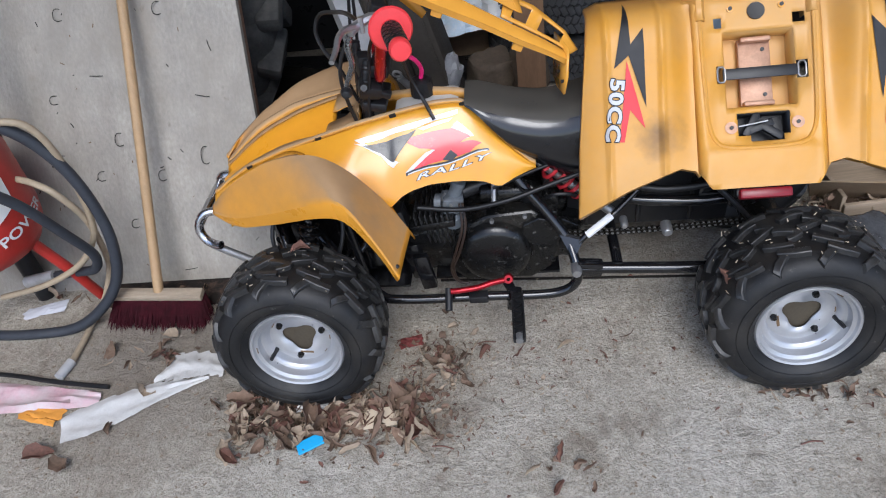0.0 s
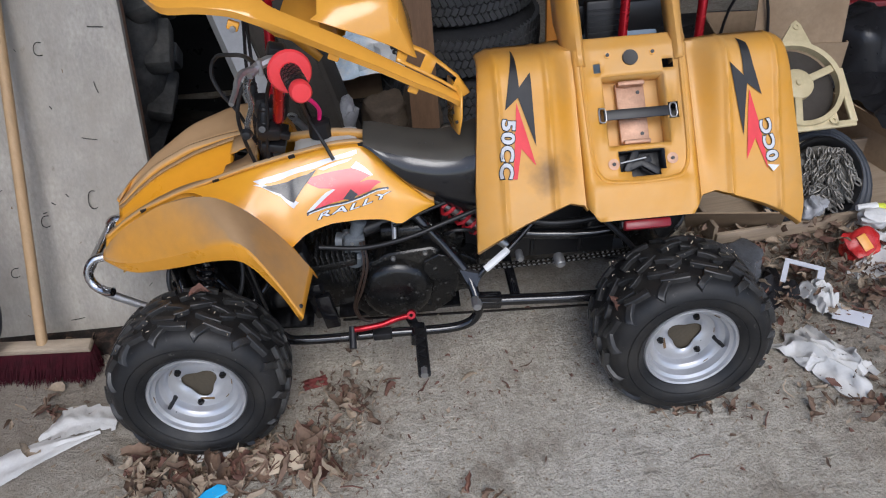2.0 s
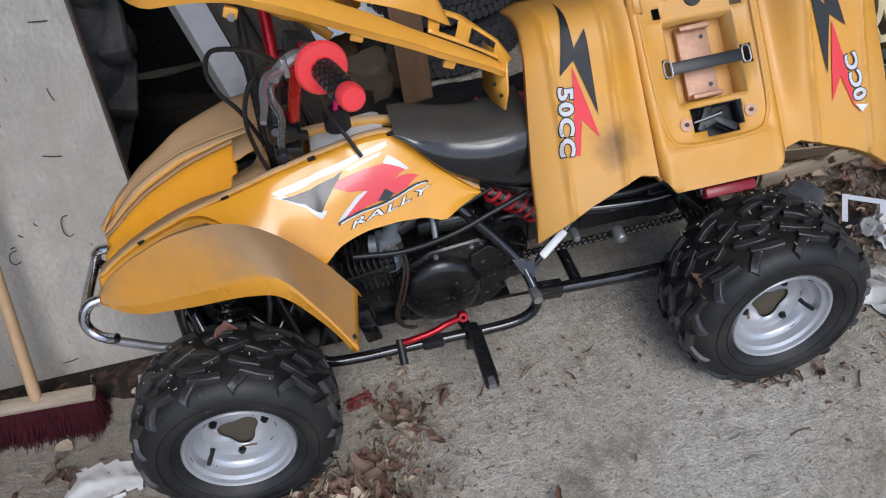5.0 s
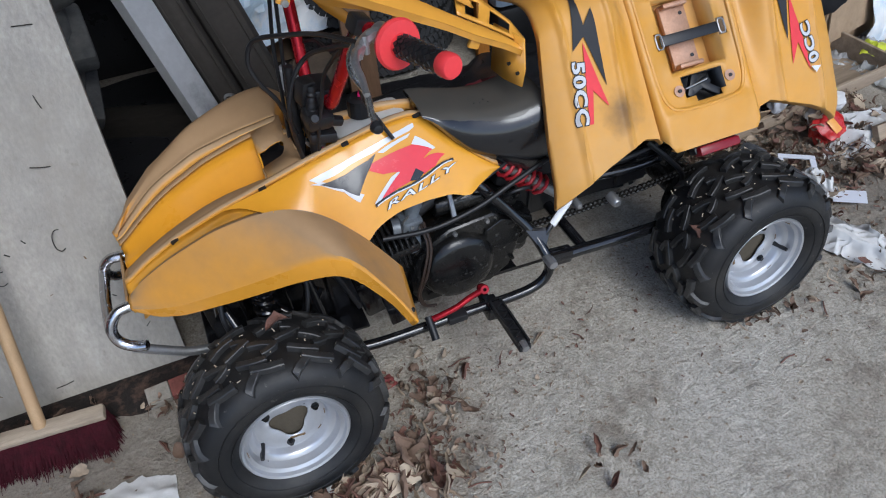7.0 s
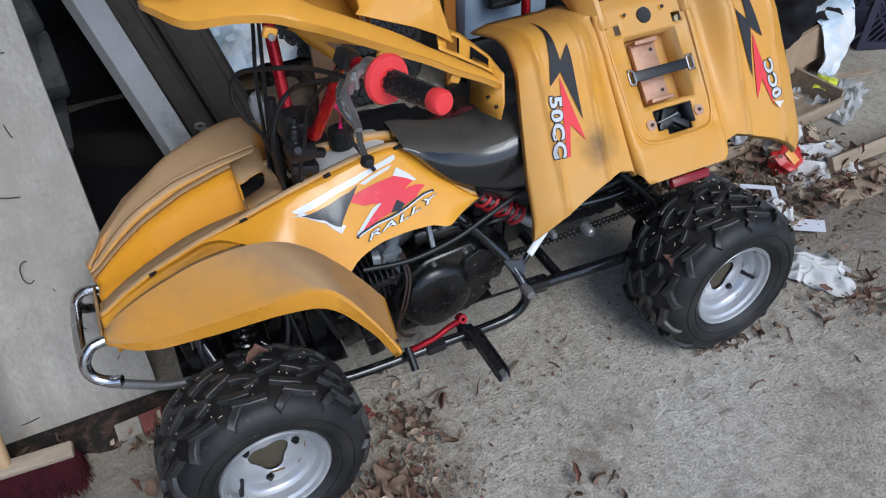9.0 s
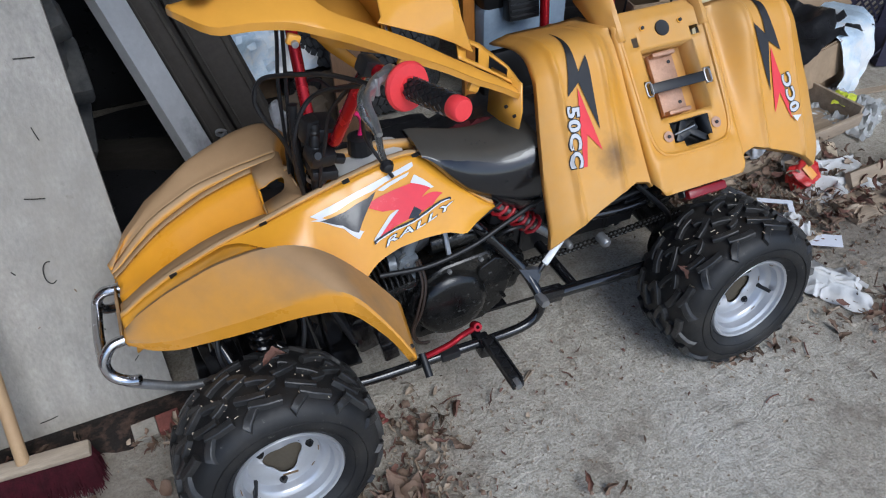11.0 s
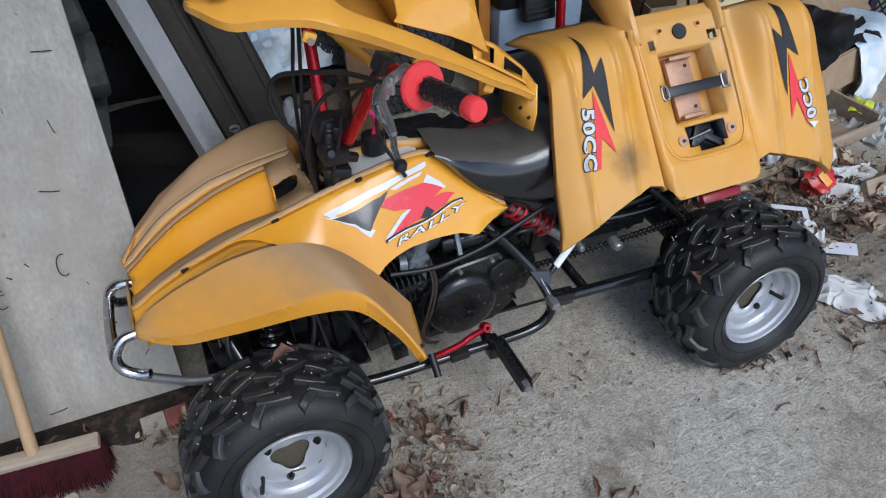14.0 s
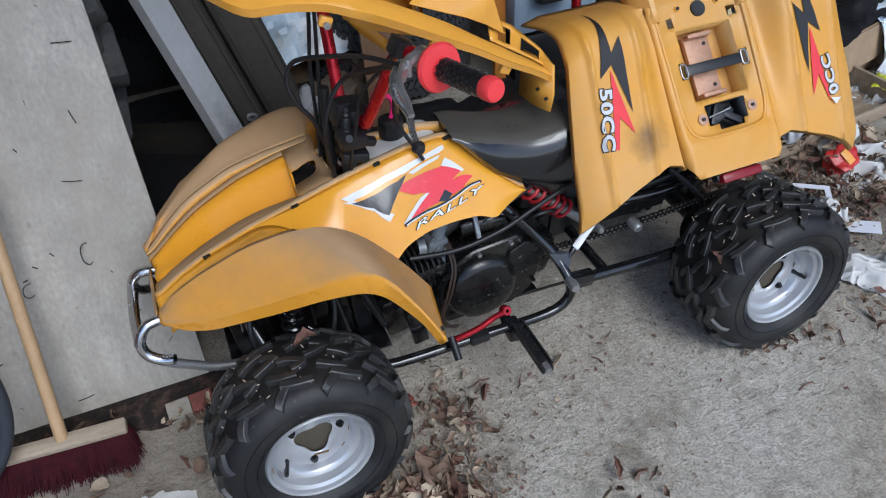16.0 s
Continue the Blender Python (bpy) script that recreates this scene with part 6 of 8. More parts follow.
for sx, s in ((-0.046, 0.350), (0.050, 0.350), (-0.058, 0.117), (0.066, 0.120)):
    part("screw_boss", lathe_bm([(0.0035, 0.000), (0.0035, -0.003), (0.010 if s < 0.2 else 0.006, -0.004), (0.012 if s < 0.2 else 0.0065, 0.0)], 14, Matrix.Translation(tilt(RX + sx, s, 0.003)) @ tm @ pose(0, 0, 0, 90, 0, 0)), COPPER if s < 0.2 else YELLOW, rear)
    # black disc coloured as the dark of the screw hole
    part("screw_hole_disc", lathe_bm([(0.0, -0.0042), (0.0038, -0.004), (0.0038, 0.003)], 10, Matrix.Translation(tilt(RX + sx, s, 0.003)) @ tm @ pose(0, 0, 0, 90, 0, 0)), BLACKPL, rear)
for dx, ds, an in ((0.0, 0.118, 20), (0.020, 0.108, -35), (-0.018, 0.122, 60)):
    part("plug", box_bm((0.05, 0.016, 0.014), Matrix.Translation(tilt(RX + dx, ds, -0.012)) @ tm @ pose(0, 0, 0, 0, 0, an), 0.003), CABLE, rear, "black cable plug")
part("loose_pin", rod_bm(tilt(RX - 0.045, 0.118, 0.006), tilt(RX + 0.01, 0.126, 0.004), 0.0018, 6), STEEL, rear)
# raised bead round the panel
bead = [(-0.106, 0.375), (-0.105, 0.30), (-0.103, 0.20), (-0.099, 0.13), (-0.088, 0.095), (-0.065, 0.080), (0.0, 0.076), (0.068, 0.080), (0.091, 0.096), (0.101, 0.13), (0.104, 0.20), (0.106, 0.30), (0.107, 0.375)]
part("panel_bead", tube_bm([tilt(RX + x, s, mid_w(x, s) - 0.0012) for x, s in bead], 0.0048, 8, 6), YELLOW_REAR, rear, "raised yellow bead round the panel")
# rails that run on from the panel's top
for side in (-1, 1):
    rows = []
    for j in range(13):
        s = 0.33 + 0.30 * j / 12
        w = 0.0 + 0.0 * j
        k = min(1, j / 5)
        rows.append([tilt(RX + side * u, s, w + dw) for u, dw in ((0.094, -0.03), (0.096, 0.004), (0.102, 0.012), (0.110, 0.010), (0.118 + 0.004 * k, -0.004), (0.127 + 0.004 * k, -0.035 * k - 0.005), (0.132 + 0.004 * k, -0.07 * k - 0.005))])
    bm = bmesh.new()
    sheet(bm, rows)
    thick(part("seat_rail", bm, YELLOW_REAR, rear, "yellow plastic rail running on under the seat"), 0.003, 0)
# tail lamp below the lip
part("tail_lamp", box_bm((0.098, 0.020, 0.026), Matrix.Translation(tilt(RX + 0.0, -0.012, -0.012)) @ tm @ pose(0, 0, 0, 0, 0, 0), 0.005), LENS, rear, "dark red tail lamp lens")
part("tail_lamp_rim", box_bm((0.106, 0.016, 0.022), Matrix.Translation(tilt(RX + 0.0, -0.008, -0.024)) @ tm, 0.004), BLACKPL, rear)


# flashes and lettering on both rear fenders
def on_fender(side, lift):
    def f(u, s):
        return tilt(RX + side * u, s, fend_w(u, s, side) + lift)
    return f


FLASHES = {
    -1: ([(0.248, 0.388), (0.245, 0.286), (0.22, 0.316), (0.218, 0.168), (0.249, 0.266), (0.277, 0.244)],
         [(0.253, 0.257), (0.235, 0.187), (0.221, 0.128), (0.249, 0.165), (0.262, 0.104), (0.271, 0.105), (0.262, 0.175)]),
    1: ([(0.217, 0.356), (0.233, 0.340), (0.240, 0.288), (0.256, 0.23), (0.226, 0.255), (0.216, 0.151), (0.191, 0.301), (0.219, 0.271)],
        [(0.23, 0.243), (0.247, 0.183), (0.261, 0.114), (0.264, 0.08), (0.24, 0.144), (0.221, 0.103), (0.225, 0.168)])}
WORDS = {-1: ("50CC", (0.284, 0.224), (0.298, 0.110), (0.258, 0.221)), 1: ("0CC", (0.286, 0.098), (0.271, 0.180), (0.264, 0.094))}
for side in (-1, 1):
    black, red = FLASHES[side]
    part("flash", drape(bmesh.new(), [black], on_fender(side, 0.0042), 0.006), DECR_B, rear, "black lightning flash sticker")
    part("flash", drape(bmesh.new(), [red], on_fender(side, 0.0040), 0.006), DECR_R, rear, "red lightning flash sticker")
    word, st_, en_, tp_ = WORDS[side]
    for grow, lift, m_, lab in ((0.080, 0.0046, DECR_B, "black outline of the engine size lettering"), (0.038, 0.0052, DECR_W, "white engine size lettering")):
        part("lettering", fit_text(word, st_, en_, tp_, on_fender(side, lift), grow, 1.1), m_, rear, lab)
part("peeling_sticker", drape(bmesh.new(), [[(0.262, 0.088), (0.286, 0.084), (0.274, 0.072)]], on_fender(1, 0.008)), DEC_W, rear, "white peeling corner of the sticker")

# ---- second loose fairing lying over the handlebar and the seat ----
arm = thing("loose_fairing", "long curved yellow plastic fairing lying over the handlebar", "bodywork", pose(0.35, 0.33, 0.80))
NEAR = [(0.0, 0.019, 0.352, 0.930), (0.10, 0.074, 0.283, 0.908), (0.22, 0.14, 0.285, 0.905), (0.35, 0.20, 0.290, 0.892), (0.5, 0.29, 0.280, 0.853), (0.62, 0.376, 0.276, 0.807), (0.75, 0.46, 0.290, 0.757), (0.86, 0.523, 0.306, 0.712), (0.95, 0.592, 0.310, 0.675), (1.0, 0.624, 0.307, 0.652)]
FAR = [(0.0, 0.022, 0.360, 0.935), (0.10, 0.075, 0.345, 0.945), (0.22, 0.14, 0.345, 0.948), (0.35, 0.21, 0.345, 0.938), (0.39, 0.232, 0.340, 0.930), (0.44, 0.255, 0.312, 0.902), (0.50, 0.292, 0.306, 0.884), (0.57, 0.344, 0.300, 0.858), (0.66, 0.406, 0.304, 0.822), (0.75, 0.465, 0.311, 0.780), (0.86, 0.528, 0.322, 0.736), (0.95, 0.597, 0.327, 0.690), (1.0, 0.632, 0.327, 0.660)]
rows = []
for i in range(41):
    p = i / 40
    a, b = Vector(soft_knots(p, NEAR, 0.03)), Vector(soft_knots(p, FAR, 0.03))
    o = Vector((0.35, 0.33, 0.80))
    up = Vector((0, -0.5, 0.85))
    n_ = Vector((0.0, -0.25, 1.0))
    rows.append([a + Vector((0, 0.012, -0.002)) - o, a - o, a + n_ * 0.013 - o, a.lerp(b, 0.10) + up * 0.013 - o, a.lerp(b, 0.4) + up * 0.011 - o, a.lerp(b, 0.75) + up * 0.006 - o, b - o, b + Vector((0.0, 0.006, -0.012)) - o])
bm = bmesh.new()
sheet(bm, rows)
thick(part("long_arm", bm, YELLOW, arm, "smooth yellow plastic arm with a turned edge", angle=28), 0.003, 0)
# flank behind the arm's end, with two openings
bm = bmesh.new()
RISE = [(0.0, 0.505, 0.358, 0.792), (0.35, 0.558, 0.368, 0.760), (0.78, 0.619, 0.362, 0.703), (1.0, 0.642, 0.345, 0.668)]
ridge = [Vector(soft_knots(0.80 + 0.20 * k / 14, FAR, 0.02)) + Vector((0.0, 0.003, 0.004)) for k in range(15)]
crown = [Vector(knots(k / 14, RISE)) for k in range(15)]
V = sheet(bm, [[(a_.lerp(b_, f_) - Vector((0.35, 0.33, 0.80))) for a_, b_ in zip(ridge, crown)] for f_ in (0, 0.16, 0.80, 1.0)])
for j, i in ((1, 2), (1, 3), (1, 4), (1, 7), (1, 8), (1, 9), (1, 10)):
    vs = {V[j][i], V[j][i + 1], V[j + 1][i], V[j + 1][i + 1]}
    for f_ in [f_ for f_ in bm.faces if set(f_.verts) == vs]:
        bm.faces.remove(f_)
thick(part("end_flank", bm, YELLOW, arm, "yellow flank with two openings"), 0.003, 0)
# the raised block, and the shaded recess in front of it
o = Vector((0.35, 0.33, 0.80))
bm = bmesh.new()
crease = [(0.352, 0.318, 0.872), (0.392, 0.330, 0.873), (0.445, 0.330, 0.869), (0.488, 0.331, 0.858), (0.503, 0.330, 0.838)]
face = [[(0.340, 0.306, 0.868), (0.39, 0.305, 0.846), (0.445, 0.312, 0.820), (0.49, 0.324, 0.792), (0.526, 0.334, 0.764)], crease,
        [(x + 0.004, y + 0.030, z + 0.034) for x, y, z in crease], [(x + 0.002, y + 0.085, z + 0.055) for x, y, z in crease], [(x, y + 0.17, z + 0.050) for x, y, z in crease]]
sheet(bm, [[Vector(v) - o for v in r] for r in face])
sheet(bm, [[Vector(v) - o for v in r] for r in ([r[-1] for r in face], [(0.536, 0.342, 0.756), (0.530, 0.352, 0.775), (0.530, 0.40, 0.775), (0.530, 0.45, 0.775), (0.530, 0.50, 0.775)])])
sheet(bm, [[Vector(v) - o for v in r] for r in ([r[0] for r in face[1:]], [(0.356, 0.335, 0.815), (0.380, 0.365, 0.812), (0.378, 0.41, 0.81), (0.36, 0.49, 0.83)])])
ob = part("raised_block", bm, YELLOW, arm, "angular yellow plastic block with a rounded cut-out", angle=30)
thick(ob, 0.003, 0)
rounded(ob, 0.006, 2)
bm = bmesh.new()
sheet(bm, [[Vector(v) - o for v in r] for r in ([(0.232, 0.332, 0.912), (0.262, 0.316, 0.890), (0.296, 0.314, 0.873), (0.345, 0.308, 0.852)], [(0.236, 0.345, 0.850), (0.266, 0.330, 0.832), (0.300, 0.328, 0.820), (0.350, 0.322, 0.805)], [(0.26, 0.40, 0.835), (0.295, 0.40, 0.822), (0.34, 0.40, 0.812), (0.395, 0.39, 0.80)], [(0.28, 0.48, 0.87), (0.315, 0.48, 0.86), (0.36, 0.48, 0.85), (0.41, 0.47, 0.84)])])
thick(part("recess", bm, YELLOW, arm, "shaded orange recess in front of the block"), 0.003, 0)
for x, y, z in ((0.196, 0.298, 0.872), (0.376, 0.286, 0.800), (0.523, 0.316, 0.702)):
    part("mounting_tab", box_bm((0.022, 0.012, 0.018), pose(x - 0.35, y - 0.33, z - 0.80, 0, 25, 0), 0.003), YELLOW, arm)
bm = bmesh.new()
sheet(bm, [[Vector(v) - o for v in r] for r in ([(0.236, 0.38, 0.872), (0.245, 0.42, 0.832), (0.283, 0.43, 0.777), (0.329, 0.42, 0.734)], [(0.268, 0.375, 0.868), (0.275, 0.415, 0.824), (0.310, 0.425, 0.780), (0.340, 0.415, 0.748)])])
thick(part("inner_flap", bm, YELLOW, arm, "yellow inner flap"), 0.004, 0)
bm = bmesh.new()
vs = [bm.verts.new(Vector(v) - o) for v in ((0.600, 0.390, 0.690), (0.622, 0.306, 0.690), (0.618, 0.292, 0.635), (0.611, 0.290, 0.600), (0.604, 0.325, 0.594), (0.600, 0.345, 0.592), (0.596, 0.395, 0.590))]
bm.faces.new(vs)
thick(part("end_plate", bm, YELLOW, arm, "yellow end plate with two holes"), 0.004, 0)
# the plate's holes are black discs, dark by colour only
for x, y, z in ((0.606, 0.330, 0.632), (0.612, 0.305, 0.622)):
    part("plate_hole_disc", lathe_bm([(0, -0.003), (0.0035, -0.003), (0.0035, 0.002)], 10, pose(x - 0.35 - 0.003, y - 0.33, z - 0.80, 0, 0, -75)), CABLE, arm)
part("badge", lathe_bm([(0.0, 0.0), (0.020, 0.001), (0.020, 0.004), (0.0, 0.005)], 20, pose(0.075 - 0.35, 0.325 - 0.33, 0.956 - 0.80, 90, 0, 0)), LENS, arm, "round dark red badge")
part("tab_bolt", lathe_bm([(0, -0.006), (0.006, -0.005), (0.006, 0.006)], 8, pose(0.196 - 0.35, 0.291 - 0.33, 0.868 - 0.80)), STEEL, arm)

# ---- board, broom and hoses ----
LEAN_ = math.degrees(math.atan(0.42))
bp = pose(-0.18, 0.44, 0, -LEAN_, 0, 0)


board = thing("leaning_board", "large grey cement board studded with rusty staples leaning on the wall", "board", bp)
part("panel", box_bm((1.22, 0.018, 2.2), pose(-0.61, 0.0092, 1.1)), BOARD, board, smooth=False)
for k in range(2):
    part("plywood_backing", box_bm((1.21, 0.012, 2.2), pose(-0.606 - 0.002 * k, 0.0252 + 0.0135 * k, 1.1)), PLY, board, "brown plywood sheet behind", smooth=False)
STAPLE_SPOTS = [
    (-0.666, 0.764, "c"),
    (-0.394, 0.756, "c"),
    (-0.734, 0.55, "c"),
    (-0.575, 0.431, "c"),
    (-0.65, 0.334, "c"),
    (-0.473, 0.324, "c"),
    (-0.341, 0.37, "C"),
    (-0.583, 0.193, "c"),
    (-0.594, 0.603, "h"),
    (-0.27, 0.653, "v"),
    (-0.241, 0.797, "h"),
    (-0.759, 0.401, "h"),
    (-0.444, 0.048, "h"),
    (-0.312, 0.527, "h"),
]
rnd = random.Random(3)
for x, h, kind_ in STAPLE_SPOTS:
    c, an = Vector((x + 0.18, -0.002, h)), rnd.uniform(-0.5, 0.5)
    s = rnd.uniform(0.010, 0.017)
    if kind_ in "cC":
        s *= 1.0 if kind_ == "c" else 1.6
        pts = [c + Vector((0.012, 0.004, s)), c + Vector((0.004, -0.006, s * 1.1)), c + Vector((-0.005, -0.005, s * 0.5)), c + Vector((-0.006, -0.006, -s * 0.6)), c + Vector((0.003, -0.006, -s * 1.1)), c + Vector((0.011, 0.004, -s))]
    elif kind_ == "v":
        pts = [c + Vector((-0.003, -0.001, 0.014)), c + Vector((0, -0.004, 0)), c + Vector((0.003, -0.001, -0.014))]
    else:
        pts = [c + Vector((-0.020, -0.001, an * 0.012)), c + Vector((0, -0.004, 0)), c + Vector((0.018, -0.001, -an * 0.01))]
    part("staple", tube_bm(pts, 0.0011, 6, 4), WIRE, board)
# scratches and chips in the board
rnd = random.Random(29)
for k in range(46):
    x, h = rnd.uniform(-0.95, -0.22), rnd.uniform(0.06, 0.95)
    part("chip", box_bm((rnd.uniform(0.0012, 0.003), 0.0012, rnd.uniform(0.003, 0.014)), pose(x + 0.18, -0.0002, h, 0, rnd.uniform(-80, 80), 0)), WIRE if k % 3 else RUST, board, smooth=False)
# broom
broom = thing("broom", "push broom with a pale wooden handle and dark red bristles", "broom", pose(-0.488, 0.33, 0))
part("handle", tube_bm([(0, 0.004, 0.075), (0.037, 0.363, 0.742), (0.066, 0.655, 1.28)], 0.0125, 12, 4, radii=lambda f: 0.0135 - 0.001 * f), BROOMWOOD, broom, "pale worn wooden handle")
hm = pose(-0.004, 0.0, 0.070, 12, 0, -4)
part("head", box_bm((0.265, 0.034, 0.020), hm, 0.005), HEADWOOD, broom, "pale wooden broom head")
rnd = random.Random(11)
bm = bmesh.new()
for k in range(3400):
    x, y = rnd.uniform(-0.128, 0.128), rnd.uniform(-0.018, 0.018)
    ex, ey = x * 1.10 + rnd.gauss(0, 0.007), y * 1.5 - 0.034 + rnd.gauss(0, 0.013)
    a = hm @ Vector((x, y, -0.008))
    b = hm @ Vector((ex, ey, 0))
    b.z = rnd.uniform(0.002, 0.014)
    md = a.lerp(b, 0.5) + Vector((rnd.gauss(0, 0.003), rnd.gauss(0, 0.003) - 0.004, 0))
    w = Vector((0.0011, 0.0004, 0))
    V = [bm.verts.new(p) for p in (a - w, a + w, md + w, md - w, b + w * 0.5, b - w * 0.5)]
    bm.faces.new((V[0], V[1], V[2], V[3]))
    bm.faces.new((V[3], V[2], V[4], V[5]))
tagged(part("bristles", bm, BRISTLE, broom, "dark red splayed bristles", smooth=False), kind="stuff")

# soil and rubbish along the foot of the board, its shadow coloured in black
rows = []
for i in range(121):
    x = -0.68 + 0.54 * i / 120
    n1 = noise.noise(Vector((x * 9, 0.3, 0)))
    n2 = noise.noise(Vector((x * 31, 4.1, 0)))
    rows.append([(x, 0.345 + 0.030 * n1 + 0.022 * n2, 0.0005), (x, 0.365 + 0.018 * n1, 0.005 + 0.003 * n2), (x, 0.390 + 0.01 * n1, 0.012 + 0.008 * n1), (x, 0.425, 0.018 + 0.010 * noise.noise(Vector((x * 14, 2, 0)))), (x, 0.446, 0.012)])
bm = bmesh.new()
sheet(bm, rows)
solo("soil", bm, SOIL_SHADE, "soil and rubbish blackened with shadow along the foot of the board", "soil", kind="stuff")

# red machine with hoses
DX, DY, DR = -0.882, 0.33, 0.168
rt = thing("red_machine", "red enamel power machine with a white label on red legs", "machine", pose(DX, DY, 0))
part("drum", lathe_bm([(0.0, 0.0), (DR * 0.55, 0.002), (DR * 0.82, 0.022), (DR * 0.95, 0.060), (DR, 0.11), (DR, 0.27), (DR * 0.9, 0.31), (0.0, 0.33)], 40, pose(0, 0, 0.250, 90, 0, 0)), REDTANK, rt, "red rounded drum")


def on_drum(lift):
    def f(a, b):
        t = a / DR - math.pi / 2
        return Vector(((DR + lift) * math.cos(t), (DR + lift) * math.sin(t), 0.235 + b))
    return f


part("label", drape(bmesh.new(), [[(-0.04, 0.145), (0.16, 0.155), (0.245, 0.185), (0.25, 0.262), (-0.04, 0.262)]], on_drum(0.0015), 0.02), WHITEPL, rt, "white label")
part("lettering", fit_text("POWER", (0.165, 0.103), (0.335, 0.125), (0.160, 0.129), on_drum(0.002), 0.02), DEC_W, rt, "white lettering")
part("grip_frame", tube_bm([(0.06, 0.14, 0.45), (0.06, 0.20, 0.60), (0.04, 0.28, 0.95)], 0.016, 10), BLACKPL, rt, "black upright tube")
part("leg", tube_bm([(0.125, 0.0, 0.285), (0.163, 0.03, 0.147), (0.172, 0.07, 0.016)], 0.015, 10), REDTANK, rt, "red tubular leg")
part("leg", tube_bm([(-0.10, -0.05, 0.26), (-0.14, -0.10, 0.016)], 0.015, 10), REDTANK, rt, "red tubular leg")
part("foot", rod_bm((-0.02, 0.10, 0.0), (-0.02, 0.10, 0.26), 0.028), BLACKPL, rt)
HOSES = [("hose", HOSE_B, 0.0145, "thick blue-black rubber hose", [(-0.70, 0.27, 0.70), (-0.626, 0.30, 0.632), (-0.587, 0.32, 0.571), (-0.552, 0.33, 0.482), (-0.533, 0.33, 0.37), (-0.532, 0.32, 0.267), (-0.562, 0.31, 0.161), (-0.625, 0.29, 0.079), (-0.724, 0.27, 0.019), (-0.847, 0.255, 0.015), (-0.98, 0.26, 0.015), (-1.1, 0.28, 0.015)]),
         ("hose", HOSE_B, 0.0130, "thick blue-black rubber hose", [(-0.74, 0.12, 0.675), (-0.665, 0.16, 0.58), (-0.628, 0.22, 0.475), (-0.609, 0.28, 0.337), (-0.606, 0.33, 0.225), (-0.640, 0.35, 0.160), (-0.70, 0.362, 0.140), (-0.780, 0.37, 0.125)]),
         ("hose", HOSE_T, 0.0085, "thin tan air hose", [(-0.66, 0.27, 0.66), (-0.582, 0.30, 0.638), (-0.557, 0.32, 0.576), (-0.558, 0.34, 0.451), (-0.575, 0.35, 0.33), (-0.602, 0.35, 0.257), (-0.673, 0.34, 0.182), (-0.794, 0.33, 0.127), (-0.93, 0.32, 0.10)]),
         ("hose", HOSE_T, 0.0085, "thin tan air hose", [(-0.80, 0.37, 0.44), (-0.72, 0.362, 0.452), (-0.660, 0.345, 0.443), (-0.621, 0.34, 0.413), (-0.600, 0.36, 0.325), (-0.610, 0.38, 0.224), (-0.640, 0.40, 0.12), (-0.690, 0.38, 0.02), (-0.694, 0.30, 0.010), (-0.690, 0.234, 0.010), (-0.689, 0.14, 0.010)])]
for nm, m_, r, lab, pts in HOSES:
    solo(nm, tube_bm([(x, y, max(z, r)) for x, y, z in pts], r, 10, 8), m_, lab, "hose", group="hoses by the board")
solo("hose_coupling", rod_bm((-0.689, 0.152, 0.0125), (-0.700, 0.100, 0.0125), 0.0125), GREYMETAL, "grey metal hose coupling on the floor", "coupling")
solo("hose_coupling", rod_bm((-0.785, 0.370, 0.125), (-0.88, 0.372, 0.105), 0.017), GREYMETAL, "grey metal hose coupling by the machine", "coupling")

# ---- behind the quad bike ----


def tread_tyre(name, R, W, at, label, group, turn=0):
    """A car tyre lying flat, with blocks round its tread."""
    ty = thing(name, label, "tyre", pose(*at, 0, 0, turn), group)
    prof = [(R * 0.62, 0.02), (R * 0.66, 0.0), (R * 0.8, -0.002), (R * 0.93, 0.012), (R * 0.985, 0.035), (R, W / 2), (R * 0.985, W - 0.035), (R * 0.93, W - 0.012), (R * 0.8, W + 0.002), (R * 0.66, W), (R * 0.62, W - 0.02)]
    bm = lathe_bm(prof, 64, pose(0, 0, 0, 90, 0, 0))
    bmesh.ops.delete(bm, geom=[f for f in bm.faces if len(f.verts) > 8], context="FACES_ONLY")
    part("carcass", bm, OLDCARCASS, ty)
    bm = bmesh.new()
    n = 78
    for k in range(n):
        for row, (h, hh, sk) in enumerate(((0.042, 0.036, 30), (0.076, 0.030, -26), (0.109, 0.030, 26), (0.143, 0.036, -30))):
            t = 2 * math.pi * (k + 0.5 * (row % 2)) / n
            rr = R * (0.997 if row in (1, 2) else 0.985)
            m_ = pose(rr * math.cos(t), rr * math.sin(t), h * W / 0.185, 0, 0, math.degrees(t)) @ pose(0, 0, 0, sk, 0, 0)
            box(bm, (0.018, 2 * math.pi * R / n * 0.78, hh), m_)
    part("tread", bm, OLDTYRE, ty, "siped winter tread blocks", smooth=False)
    return ty


TX, TY = 0.715, 1.70
for k in range(3):
    tread_tyre("car_tyre", 0.305, 0.185, (TX + (0.0, 0.012, -0.006)[k], TY + (0, -0.006, 0.01)[k], 0.185 * k + 0.002 * k + 0.001), "black winter car tyre lying in a stack", "stacked tyres", 17 * k)

